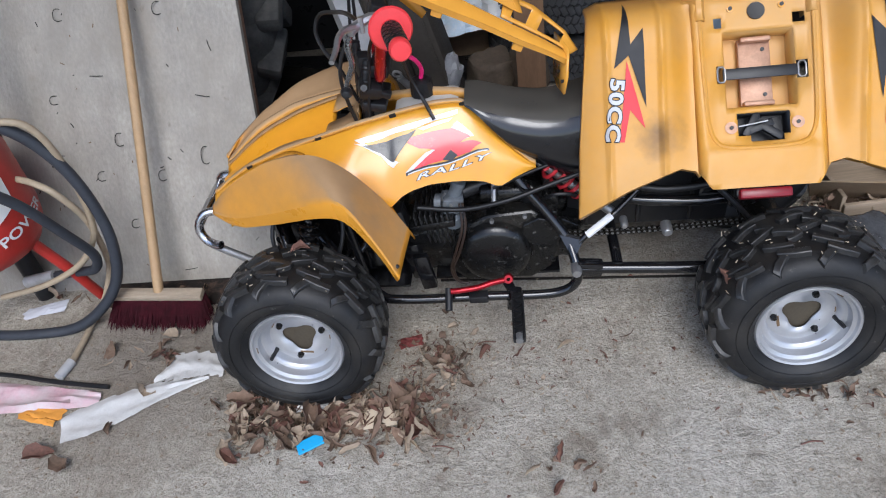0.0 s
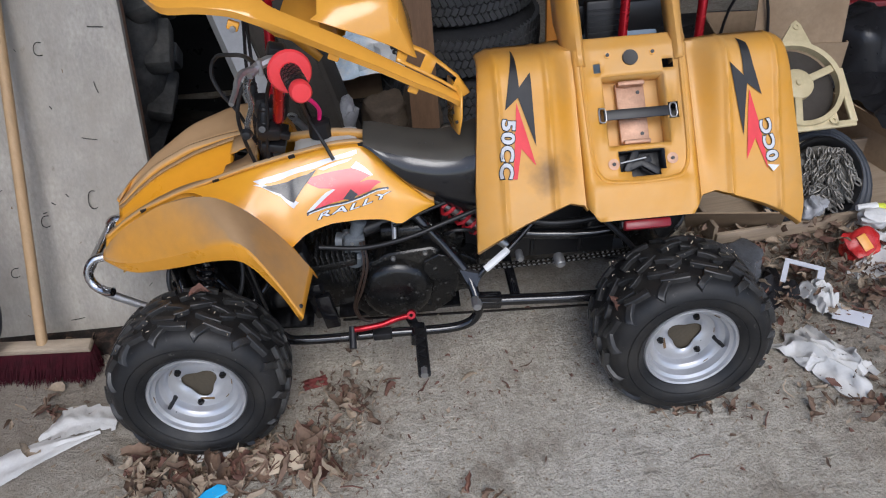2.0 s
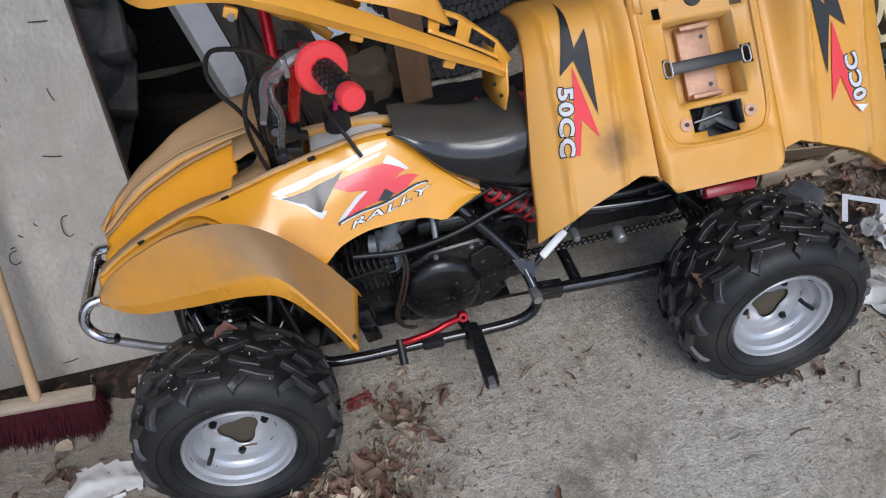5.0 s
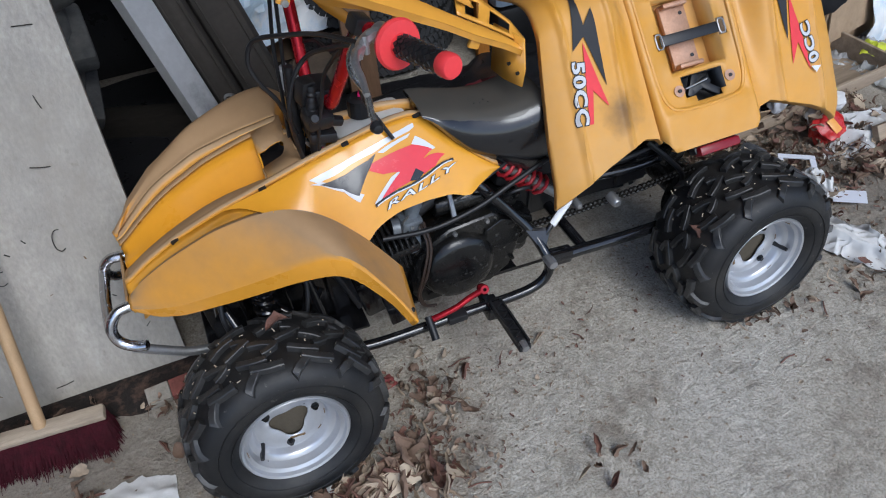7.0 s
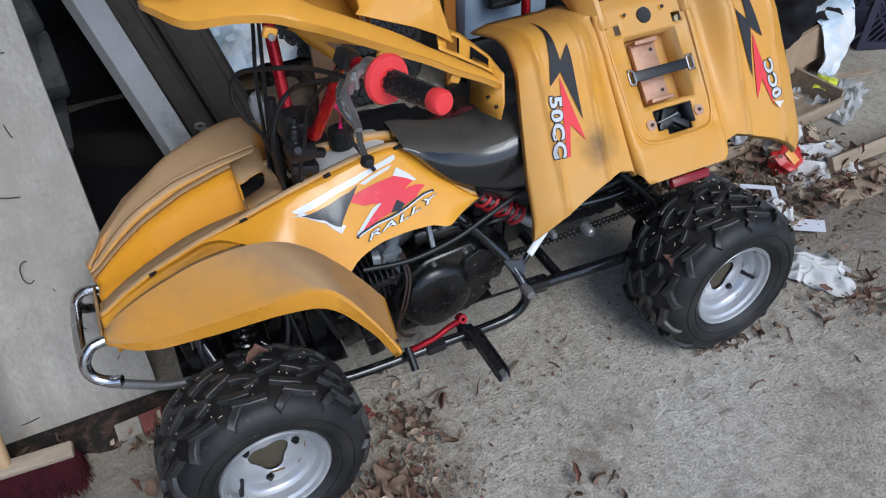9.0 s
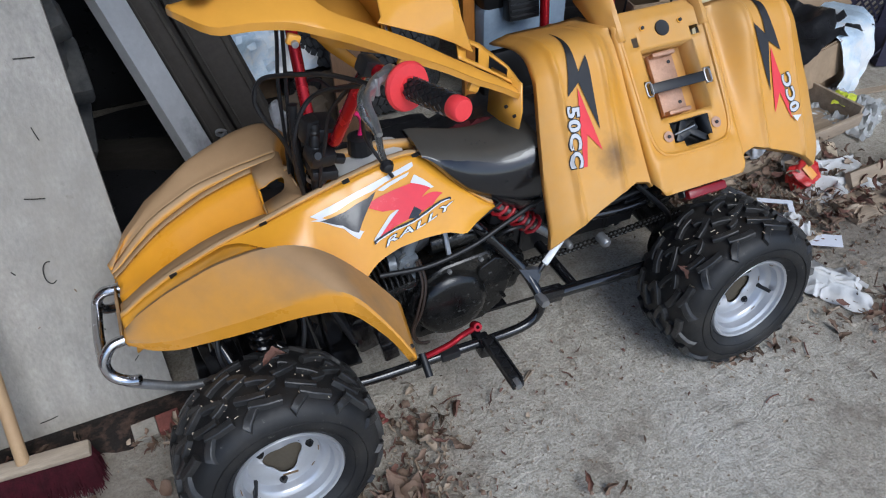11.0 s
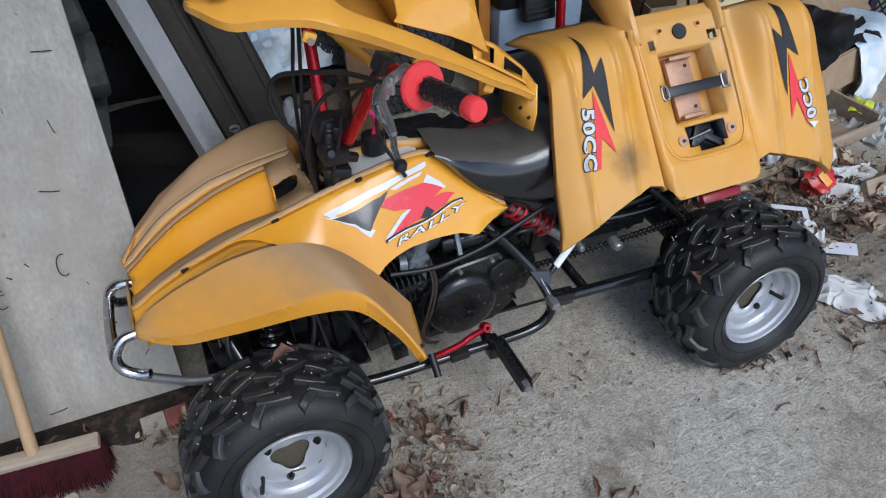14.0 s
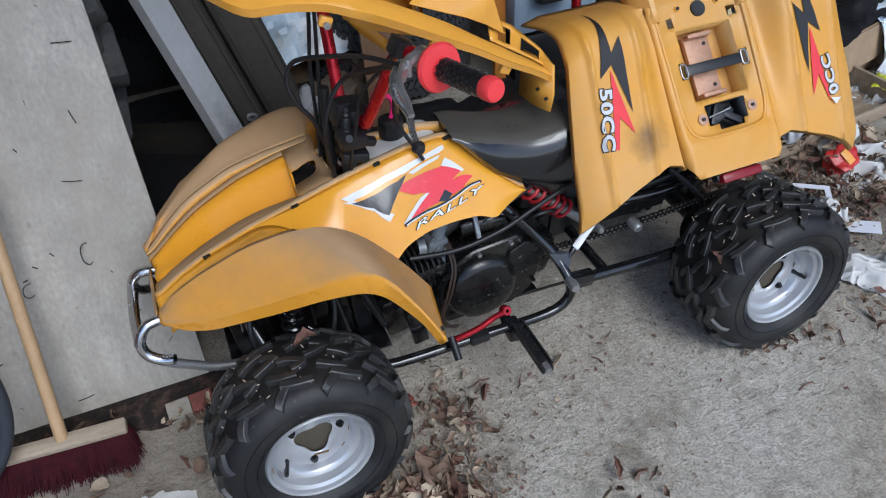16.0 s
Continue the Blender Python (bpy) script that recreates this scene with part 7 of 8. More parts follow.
# tractor tyre leaning behind the board
tt = thing("tractor_tyre", "large worn black tractor tyre leaning in the dark corner", "tyre", pose(-0.735, 0.90, 0.60, 0, 20, 6))
R, W = 0.56, 0.26
bm = lathe_bm([(R * 0.55, 0.03), (R * 0.6, 0.0), (R * 0.78, -0.012), (R * 0.93, 0.012), (R * 0.98, 0.05), (R, W / 2), (R * 0.98, W - 0.05), (R * 0.93, W - 0.012), (R * 0.78, W + 0.012), (R * 0.6, W), (R * 0.55, W - 0.03)], 56)
bmesh.ops.delete(bm, geom=[f for f in bm.faces if len(f.verts) > 8], context="FACES_ONLY")
part("carcass", bm, TRACTOR, tt)
for k in range(22):
    for s in (0, 1):
        t = 2 * math.pi * (k + 0.5 * s) / 22
        part("lug", box_bm((0.075, 0.16, 0.062), pose(0, 0, 0, 0, -math.degrees(t), 0) @ pose(R * 0.975, 0.07 if s == 0 else W - 0.07, 0, 0, 0, 0) @ pose(0, 0, 0, 32 if s == 0 else -32, 0, 0), 0.012), TRACTOR, tt)

# two added black sheets put the corner's darkness into colour
solo("black_sheet", box_bm((1.7, 0.02, 1.7), pose(-0.75, 1.98, 0.85, -4, 0, 0), 0.004), TARP, "black upright sheet added to darken the corner", "plastic sheet")
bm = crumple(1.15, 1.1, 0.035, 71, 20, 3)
solo("black_sheet", bm, TARP, "black sheet added to darken the corner floor", "plastic sheet", pose(-0.22, 1.33, 0.0), angle=80)
# slanting steel section with rolled upholstery beside it
st = thing("steel_section", "dented grey painted steel channel leaning back", "steel section")
A0, A1 = Vector((0.100, 1.11, 0.0)), Vector((-0.240, 1.48, 1.25))
m_ = along(A0, A1)
ln = (A1 - A0).length
part("web", box_bm((0.088, ln, 0.004), m_ @ pose(0, ln / 2, 0)), GREYMETAL, st, smooth=False)
for sx in (-0.042, 0.042):
    part("flange", box_bm((0.004, ln, 0.033), m_ @ pose(sx, ln / 2, -0.0187)), GREYMETAL, st, smooth=False)
part("eye_bolt", lathe_bm([(0.012, -0.004), (0.017, -0.004), (0.017, 0.004), (0.012, 0.004)], 14, pose(0.115, 1.16, 0.235, 30, 20, 0), True), STEEL, st)
part("eye_shank", rod_bm((0.12, 1.165, 0.22), (0.15, 1.18, 0.17), 0.012), STEEL, st)
for x, w_, d_ in ((-0.008, 0.080, 0.22), (0.100, 0.125, 0.20)):
    up_ = thing("upholstered_panel", "dark brown-grey upholstered panel leaning back", "upholstery", pose(x, 1.43, 0.64, -16, -16, 0), "upholstered panels")
    part("pad", box_bm((w_, d_, 1.3), None, 0.032), DARKCLOTH, up_)
    for sx in (-1, 1):
        part("seam", tube_bm([(sx * w_ * 0.30, -d_ / 2 - 0.001, -0.61), (sx * w_ * 0.31, -d_ / 2 - 0.001, 0.0), (sx * w_ * 0.30, -d_ / 2 - 0.001, 0.61)], 0.003, 6), DARKCLOTH, up_, "stitched piping along the edge")
solo("dark_beam", box_bm((0.08, 0.9, 0.09), pose(-0.02, 1.42, 0.045, 0, 0, 70), 0.005), DARKTIMBER, "dark timber lying on the floor in the corner", "timber")
# blue bag, boots and boxes in the dark
bag = crumple(0.34, 0.34, 0.16, 5, 16, 4.0)
solo("plastic_bag", bag, BLUEBAG, "pale blue crumpled plastic bag", "bag", pose(0.36, 1.60, 0.335, 50, 0, 8))
solo("bag_support", box_bm((0.34, 0.30, 0.30), pose(0.36, 1.86, 0.15), 0.02), CARD, "brown cardboard box under the blue bag", "box")
for x, y, rz, w_, h_, sd in ((0.41, 1.40, 20, 0.20, 0.17, 2.3), (0.56, 1.43, -15, 0.17, 0.20, 6.1)):
    solo("canvas_bag", pouch(w_, 0.17, h_, sd, 0.22), BOOT, "dusty brown canvas bag slumped on the floor", "bag", pose(x, y, h_ * 0.46, 8, 0, rz), "canvas bags")
solo("grey_bag", pouch(0.075, 0.07, 0.25, 4.4, 0.45), GREYBAG, "dusty grey crumpled plastic bag standing on the floor", "bag", pose(0.272, 1.22, 0.115, 6, 14, 10))
solo("red_cloth", crumple(0.34, 0.22, 0.12, 9, 14, 4), mat("dark_red_cloth", (0.14, 0.02, 0.025), 0.9, var=0.3, bump=0.3), "crumpled dark red cloth on the floor", "cloth", pose(0.86, 1.02, 0.062))
# black sheets added so the lit floor behind the quad bike reads dark
solo("black_sheet", crumple(0.95, 0.62, 0.085, 83, 26, 5), TARP, "crumpled black sheet added to darken the floor", "plastic sheet", pose(0.88, 1.02, 0.0, 0, 0, 12), angle=80)
solo("black_sheet", crumple(0.62, 0.70, 0.05, 87, 22, 5), TARP, "crumpled black sheet added to darken the floor behind the quad bike", "plastic sheet", pose(0.50, 1.06, 0.0, 0, 0, -6), angle=80)
solo("upright_board", box_bm((0.10, 0.022, 1.0), pose(0.56, 1.34, 0.5, -4, 0, 0), 0.002), mat("brown_board", (0.20, 0.115, 0.065), 0.6, var=0.2, stretch=(6, 6, 0.5), bump=0.1), "brown wooden board standing by the tyres", "board")
solo("orange_post", box_bm((0.045, 0.03, 1.0), pose(1.035, 1.42, 0.5, -3, 0, 0), 0.003), mat("orange_post_paint", (0.50, 0.19, 0.03), 0.45, var=0.12, stretch=(6, 6, 0.5), bump=0.08), "orange painted wooden post", "post")
# blue-grey machine with a black grille and red handles
mc = thing("garden_machine", "blue-grey garden machine with a black grille and red tubes", "machine", pose(1.22, 1.40, 0))
part("body", box_bm((0.34, 0.26, 0.17), pose(0.01, 0.07, 0.275), 0.03), BLUEBOX, mc)
part("undercarriage", box_bm((0.32, 0.24, 0.18), pose(0.02, 0.08, 0.09), 0.02), BLACKPL, mc)
part("grille_block", box_bm((0.12, 0.05, 0.16), pose(-0.035, -0.09, 0.40, -12, 0, 0), 0.01), BLACKPL, mc, "black slotted grille")
for k in range(7):
    part("grille_slat", box_bm((0.105, 0.008, 0.006), pose(-0.035, -0.128 + 0.0038 * k, 0.345 + 0.018 * k, -12, 0, 0)), BLACKPL, mc, smooth=False)
part("upper_hood", box_bm((0.36, 0.24, 0.12), pose(0.02, 0.06, 0.40), 0.03), BLACKPL, mc)
for x in (0.012, 0.272):
    part("red_tube", tube_bm([(x, -0.20, 0.0), (x, -0.18, 0.30), (x + 0.02, -0.10, 0.62), (x + 0.03, 0.05, 0.95)], 0.016, 12), RED, mc, "red painted steel tube")
solo("wire_hoop", tube_bm([(1.72, 1.15, 0.02), (1.70, 1.16, 0.35), (1.66, 1.18, 0.52), (1.58, 1.22, 0.45), (1.55, 1.25, 0.02)], 0.005, 8), CABLE, "thin black wire hoop standing in the junk", "wire")

# ---- junk heap at the rear wheel ----
fan = thing("fan_shroud", "yellowed beige plastic fan shroud with three spokes leaning on a bucket", "fan shroud", pose(1.628, 0.80, 0.375, 38, 0, 3))
bm = bmesh.new()
lathe(bm, [(0.118, -0.012), (0.132, -0.014), (0.136, 0.0), (0.132, 0.014), (0.118, 0.012)], 48, pose(0, 0, 0, 90, 0, 0), True)
part("ring", bm, BEIGE, fan)
part("hub", lathe_bm([(0.0, 0.016), (0.008, 0.016), (0.009, 0.010), (0.040, 0.010), (0.046, 0.006), (0.047, -0.01), (0.0, -0.01)], 28, pose(0, 0, 0, 90, 0, 0)), BEIGE, fan, "round beige motor hub")
for k in range(3):
    t = math.radians(90 + 120 * k + 168)
    part("spoke", box_bm((0.085, 0.022, 0.010), pose(0.082 * math.cos(t), 0.082 * math.sin(t), 0.002, 0, 0, math.degrees(t)), 0.003), BEIGE, fan)
part("backing", lathe_bm([(0.0, -0.022), (0.118, -0.022), (0.118, -0.026), (0.0, -0.027)], 36, pose(0, 0, 0, 90, 0, 0)), DARKCLOTH, fan, "dark grey disc behind the spokes")
for an, reach, half in ((-60, 0.165, 0.034), (77, 0.205, 0.050), (118, 0.190, 0.044)):
    bm = bmesh.new()
    tri_ = [Vector((0.118, -half, 0)), Vector((reach - 0.012, -0.013, 0)), Vector((reach, 0.0, 0)), Vector((reach - 0.012, 0.013, 0)), Vector((0.118, half, 0))]
    lo_, hi_ = [bm.verts.new(v + Vector((0, 0, -0.006))) for v in tri_], [bm.verts.new(v + Vector((0, 0, 0.006))) for v in tri_]
    bm.faces.new(hi_)
    bm.faces.new(lo_[::-1])
    for k in range(5):
        bm.faces.new((lo_[k], lo_[(k + 1) % 5], hi_[(k + 1) % 5], hi_[k]))
    bmesh.ops.transform(bm, matrix=pose(0, 0, 0, 0, 0, an), verts=bm.verts[:])
    lug = part("mounting_ear", bm, BEIGE, fan, smooth=False)
    t = math.radians(an)
    part("screw_socket", lathe_bm([(0.005, 0.010), (0.011, 0.010), (0.012, -0.004), (0.005, -0.004)], 14, pose((reach - 0.022) * math.cos(t), (reach - 0.022) * math.sin(t), 0.0, 90, 0, 0), True), BEIGE, lug)
for an, w_, h_, x_, y_ in ((0, 0.022, 0.17, 0.134, -0.05), (90, 0.020, 0.19, 0.045, -0.136)):
    part("flange", box_bm((w_, h_, 0.012), pose(x_, y_, 0.0, 0, 0, an), 0.004), BEIGE, fan)
BK = pose(1.70, 0.665, 0.135, 50, 8, 0)
bk = thing("rubber_bucket", "black rubber bucket wound round with black hose", "bucket", BK)
part("shell", lathe_bm([(0.09, -0.10), (0.105, -0.05), (0.115, 0.0), (0.122, 0.010), (0.115, 0.016), (0.108, 0.006), (0.095, -0.05), (0.08, -0.09), (0.0, -0.095)], 40, pose(0, 0, 0, 90, 0, 0)), BLACKPL, bk)
for k, r in enumerate((0.132, 0.152, 0.172)):
    part("hose_coil", lathe_bm([(r + 0.0115 * math.cos(q * 0.785), -0.02 - 0.022 * k + 0.0115 * math.sin(q * 0.785)) for q in range(8)], 40, pose(0.010 * k, -0.006 * k, 0, 90, 0, 0), True), HOSE_B, bk, "coil of black hose round the bucket")
# chain heaped in the bucket, links threaded at right angles
rnd = random.Random(21)
chn = thing("steel_chain", "heap of grey galvanised steel chain in the bucket", "chain", BK)
lk = bmesh.new()
tube(lk, [(0.008 * math.cos(t) + (0.006 if math.cos(t) > 0 else -0.006), 0.0065 * math.sin(t), 0) for t in [2 * math.pi * k / 10 for k in range(11)]], 0.0028, 6, 1, False, False)
link_me = finish(lk, CHAIN)
for strand in range(15):
    a0 = rnd.uniform(-1.2, 1.2)
    px, py, hd = rnd.uniform(-0.07, 0.05), 0.085, -math.pi / 2 + a0 * 0.3
    for k in range(14):
        hd += rnd.uniform(-0.45, 0.45)
        hd = max(-math.pi / 2 - 0.9, min(-math.pi / 2 + 0.9, hd))
        px, py = px + 0.0175 * math.cos(hd), py + 0.0175 * math.sin(hd)
        if px * px + py * py > 0.0105:
            continue
        pz = 0.045 * (1 - (px * px + py * py) / 0.012) + 0.006 + rnd.uniform(-0.008, 0.010)
        ob = new("link", link_me)
        ob.parent = chn
        ob.matrix_basis = pose(px, py, pz, 90 * (k % 2) + rnd.uniform(-30, 30), rnd.uniform(-25, 25), math.degrees(hd) + rnd.uniform(-15, 15))
part("chain_bed", lathe_bm([(0.0, 0.035), (0.05, 0.028), (0.095, 0.0), (0.095, -0.04)], 24, pose(0, 0, 0, 90, 0, 0)), CHAIN, chn, "chain packed below")
solo("foil_scrap", pouch(0.085, 0.06, 0.06, 9.2, 0.5), GREYBAG, "crumpled grey foil on the crate", "foil", pose(1.640, 0.575, 0.10, 20, 10, 30))

gt = thing("glue_tube", "white plastic glue tube with a yellow cap in the crate", "tube", pose(1.80, 0.565, 0.086, 0, 0, -4))
part("body", tube_bm([(-0.035, 0, 0), (-0.01, 0, 0), (0.02, 0, 0)], 0.014, 12, 4, radii=lambda f: 0.009 + 0.006 * f), WHITEPL, gt)
part("cap", rod_bm((0.02, 0, 0), (0.042, 0, 0), 0.011, 12), YELLOWGREEN, gt, "yellow screw cap")
# shallow wooden crate with oddments
cr = thing("wooden_crate", "shallow wooden crate full of oddments and scrap", "crate", pose(1.70, 0.70, 0, 0, 0, 6))
part("front_slat", box_bm((0.80, 0.012, 0.045), pose(0.03, -0.13, 0.045, 0, 0, 0), 0.002), WOOD, cr, "pale wooden slat", smooth=False)
part("back_slat", box_bm((0.80, 0.012, 0.08), pose(0.03, 0.20, 0.05), 0.002), WOOD, cr, smooth=False)
part("end_slat", box_bm((0.012, 0.32, 0.08), pose(-0.37, 0.035, 0.05), 0.002), WOOD, cr, smooth=False)
part("end_slat", box_bm((0.012, 0.32, 0.08), pose(0.43, 0.035, 0.05), 0.002), WOOD, cr, smooth=False)
part("base", box_bm((0.78, 0.32, 0.012), pose(0.03, 0.035, 0.012)), WOOD, cr, smooth=False)
solo("cardboard_flap", box_bm((0.26, 0.004, 0.16), pose(1.40, 0.56, 0.09, 40, -8, -20)), CARD, "torn brown cardboard flap", "cardboard", smooth=False)


def open_box(name, size, m, label, flaps=True):
    w, d, h = size
    bx = thing(name, label, "box", m, "cardboard boxes")
    for nm, s, p in (("side_panel", (w, 0.005, h), (0, -d / 2, h / 2)), ("side_panel", (w, 0.005, h), (0, d / 2, h / 2)), ("end_panel", (0.005, d - 0.006, h), (-w / 2, 0, h / 2)), ("end_panel", (0.005, d - 0.006, h), (w / 2, 0, h / 2)), ("base_panel", (w - 0.006, d - 0.006, 0.005), (0, 0, 0.004))):
        part(nm, box_bm(s, pose(*p)), CARD, bx, smooth=False)
    if flaps:
        part("flap", box_bm((w * 0.96, 0.12, 0.004), pose(0, -d / 2 - 0.05, h - 0.035, 35, 0, 0)), CARD, bx, smooth=False)
        part("flap", box_bm((0.11, d * 0.92, 0.004), pose(w / 2 + 0.045, 0, h - 0.02, 0, 28, 0)), CARD, bx, smooth=False)
    return bx


bx = open_box("cardboard_box", (0.40, 0.30, 0.20), pose(2.178, 1.014, 0, 0, 0, 14), "open brown cardboard box under a black plastic sheet", False)
part("flap", box_bm((0.385, 0.004, 0.125), pose(0.004, -0.166, 0.134, -10, 0, 0)), CARD, bx, "front flap hanging down", smooth=False)
part("flap", box_bm((0.004, 0.26, 0.11), pose(-0.232, -0.01, 0.165, 0, -38, 0)), CARD, bx, smooth=False)
part("label", box_bm((0.035, 0.0012, 0.04), pose(-0.16, -0.1535, 0.040, 0, 30, 0)), WHITEPL, bx, "torn white paper label", smooth=False)
solo("cardboard_sheet", box_bm((0.29, 0.006, 0.50), pose(1.80, 1.14, 0.246, -10, 0, -5), 0.001), CARD, "tall brown cardboard sheet standing in the heap", "cardboard", smooth=False)
solo("rubbish_bag", pouch(0.30, 0.26, 0.40, 8.3, 0.3), TARP, "full black plastic rubbish bag", "bag", pose(2.06, 1.20, 0.19, 0, 0, 12), angle=80)
tb = thing("red_case", "dark red plastic case in the heap", "case", pose(2.42, 1.62, 0, 0, 0, -6))
part("body", box_bm((0.52, 0.24, 0.26), pose(0, 0, 0.13), 0.02), RED_CASE, tb)
part("lid", box_bm((0.53, 0.25, 0.05), pose(0, 0, 0.2875), 0.015), RED_CASE, tb, "dark red rounded lid")
# added black sheet in place of shade on the back floor
solo("black_sheet", crumple(1.3, 0.9, 0.10, 91, 26, 4), TARP, "black sheet added to darken the floor at the back", "plastic sheet", pose(1.95, 1.85, 0.0, 0, 0, 6), angle=80)
open_box("cardboard_box", (0.40, 0.30, 0.34), pose(1.78, 1.30, 0, 0, 0, -8), "brown cardboard box standing in the heap", False)
open_box("cardboard_box", (0.46, 0.34, 0.26), pose(2.30, 1.34, 0, 0, 0, 8), "open brown cardboard box with folded flaps")
solo("black_sheet", crumple(0.46, 0.36, 0.12, 31, 16, 4), TARP, "crumpled black plastic sheet over a box", "plastic sheet", pose(2.13, 1.02, 0.202, 0, 0, 14), angle=80)
rows = []
for i in range(25):
    f = i / 24
    row = []
    for j in range(21):
        g = j / 20
        y, z, wide = knots(g, [(0.0, 0.06, 0.212, 0.30), (0.25, -0.10, 0.232, 0.27), (0.38, -0.165, 0.215, 0.24), (0.55, -0.190, 0.140, 0.20), (0.8, -0.200, 0.055, 0.17), (1.0, -0.215, 0.006, 0.15)])
        n1, n2 = noise.noise(Vector((f * 3.1, g * 2.2, 35))), noise.noise(Vector((f * 8.3, g * 6.1, 12)))
        row.append((0.020 + wide * f + 0.02 * n1, y - 0.030 * n1 - 0.014 * n2 - 0.02 * math.sin(math.pi * f), max(0.004, z + 0.012 * n2 + 0.010 * n1)))
    rows.append(row)
bm = bmesh.new()
sheet(bm, rows)
solo("plastic_sack", bm, BLUEBAG, "pale blue and white plastic sack draped over a box", "sack", pose(2.178, 1.014, 0, 0, 0, 14))
solo("clear_bag", crumple(0.28, 0.24, 0.10, 37, 22, 6), CLEARBAG, "clear crumpled plastic bag on the floor", "bag", pose(2.19, 0.72, 0.0, 0, 0, 20))
solo("lime_wrapper", crumple(0.10, 0.07, 0.06, 39, 10, 4), YELLOWGREEN, "lime yellow plastic wrapper in the bag", "wrapper", pose(2.165, 0.715, 0.055, 0, 0, 35))
solo("rear_tarp", crumple(0.30, 0.24, 0.13, 41, 16, 5), TARP, "black crumpled plastic bag by the wheel", "bag", pose(1.33, 0.36, 0.0, 0, 0, 30), angle=80)
solo("rear_tarp", pouch(0.19, 0.13, 0.10, 4.9, 0.45), mat("dark_grey_film", (0.085, 0.088, 0.095), 0.22, var=0.3, scale=14, bump=0.6, bscale=30), "dark grey crumpled plastic bag", "bag", pose(1.305, 0.33, 0.115, 12, 10, 40))
pc = thing("plastic_crate", "dark purple slatted plastic crate on the floor", "crate", pose(2.86, 0.98, 0, 0, 0, -22))
for z in (0.02, 0.26):
    for s, p in (((0.50, 0.018, 0.03), (0, -0.16, z)), ((0.50, 0.018, 0.03), (0, 0.16, z)), ((0.018, 0.302, 0.03), (-0.24, 0, z)), ((0.018, 0.302, 0.03), (0.24, 0, z))):
        part("rim", box_bm(s, pose(*p)), PURPLE, pc, smooth=False)
for side in (-0.16, 0.16):
    for k in range(14):
        for an in (38, -38):
            part("lattice_bar", box_bm((0.007, 0.006, 0.27), pose(-0.20 + 0.031 * k, side, 0.14, 0, an, 0)), PURPLE, pc, smooth=False)
    for x in (-0.235, -0.08, 0.08, 0.235):
        part("post", box_bm((0.028, 0.016, 0.25), pose(x, side, 0.14)), PURPLE, pc, smooth=False)
part("base", box_bm((0.48, 0.31, 0.008), pose(0, 0, 0.012)), PURPLE, pc, smooth=False)
# planks on the floor
for x, y, rz, w, L_, z in ((2.045, 0.292, 1, 0.108, 0.62, 0.012), (2.12, 0.375, 2, 0.045, 0.60, 0.05), (2.20, 0.200, 3, 0.06, 0.44, 0.012)):
    solo("plank", box_bm((L_, w, 0.022), pose(x, y, z + 0.0, 0 if z < 0.04 else 55, 0, rz), 0.002), WOOD, "weathered grey-brown wooden plank on the floor", "plank", group="planks", smooth=False)
solo("slat", box_bm((0.26, 0.028, 0.008), pose(2.36, 0.795, 0.006, 0, 0, -10), 0.001), WOOD, "thin pale wooden slat on the floor", "slat", smooth=False)
solo("slat", box_bm((0.20, 0.030, 0.008), pose(1.93, 0.515, 0.012, 0, 4, 50), 0.001), CARDPALE, "thin pale wooden slat on the floor", "slat", smooth=False)

# packets, rags and papers
rp_ = thing("foil_packet", "crumpled red foil packet with an orange print", "packet", pose(1.722, 0.450, 0.048, 34, -6, 8))
part("foil", pouch(0.115, 0.095, 0.06, 3.1), REDPACK, rp_)
part("print", box_bm((0.026, 0.046, 0.003), pose(-0.004, -0.004, 0.034, 6, -8, 12), 0.001), ORANGE, rp_, "orange printed patch")
solo("white_sack", cloth(0.25, 0.20, 0.06, 53), CLOTH, "white crumpled paper sack on the floor", "sack", pose(1.835, 0.425, 0.0, 6, 0, -22))
solo("white_wrapper", pouch(0.085, 0.06, 0.05, 7.7), CLOTH, "white crumpled plastic wrapper behind the red packet", "wrapper", pose(1.785, 0.515, 0.085, 30, 0, -20))
solo("white_rag", cloth(0.205, 0.135, 0.042, 57, 44, 9), CLOTH, "white crumpled rag on the concrete", "rag", pose(1.462, 0.085, 0.0, 0, 0, -60))
solo("white_rag", cloth(0.075, 0.115, 0.05, 33, 26, 7), CLOTH, "white crumpled rag among the leaves", "rag", pose(1.535, 0.285, 0.012, 0, 0, 15))
solo("envelope", box_bm((0.085, 0.045, 0.002), pose(1.580, 0.205, 0.022, 8, -5, -38), 0.0008), PAPER, "folded white paper among the leaves", "paper", smooth=False)
pf = thing("paper_frame", "white card frame lying on the dry leaves", "frame", pose(1.480, 0.392, 0.076, 6, 2, -31))
for s_, p_ in (((0.100, 0.015, 0.003), (0.050, -0.0075, 0)), ((0.013, 0.075, 0.003), (0.0065, -0.0525, -0.001)), ((0.016, 0.030, 0.003), (0.092, -0.030, -0.001))):
    part("strip", box_bm(s_, pose(*p_)), PAPER, pf, smooth=False)
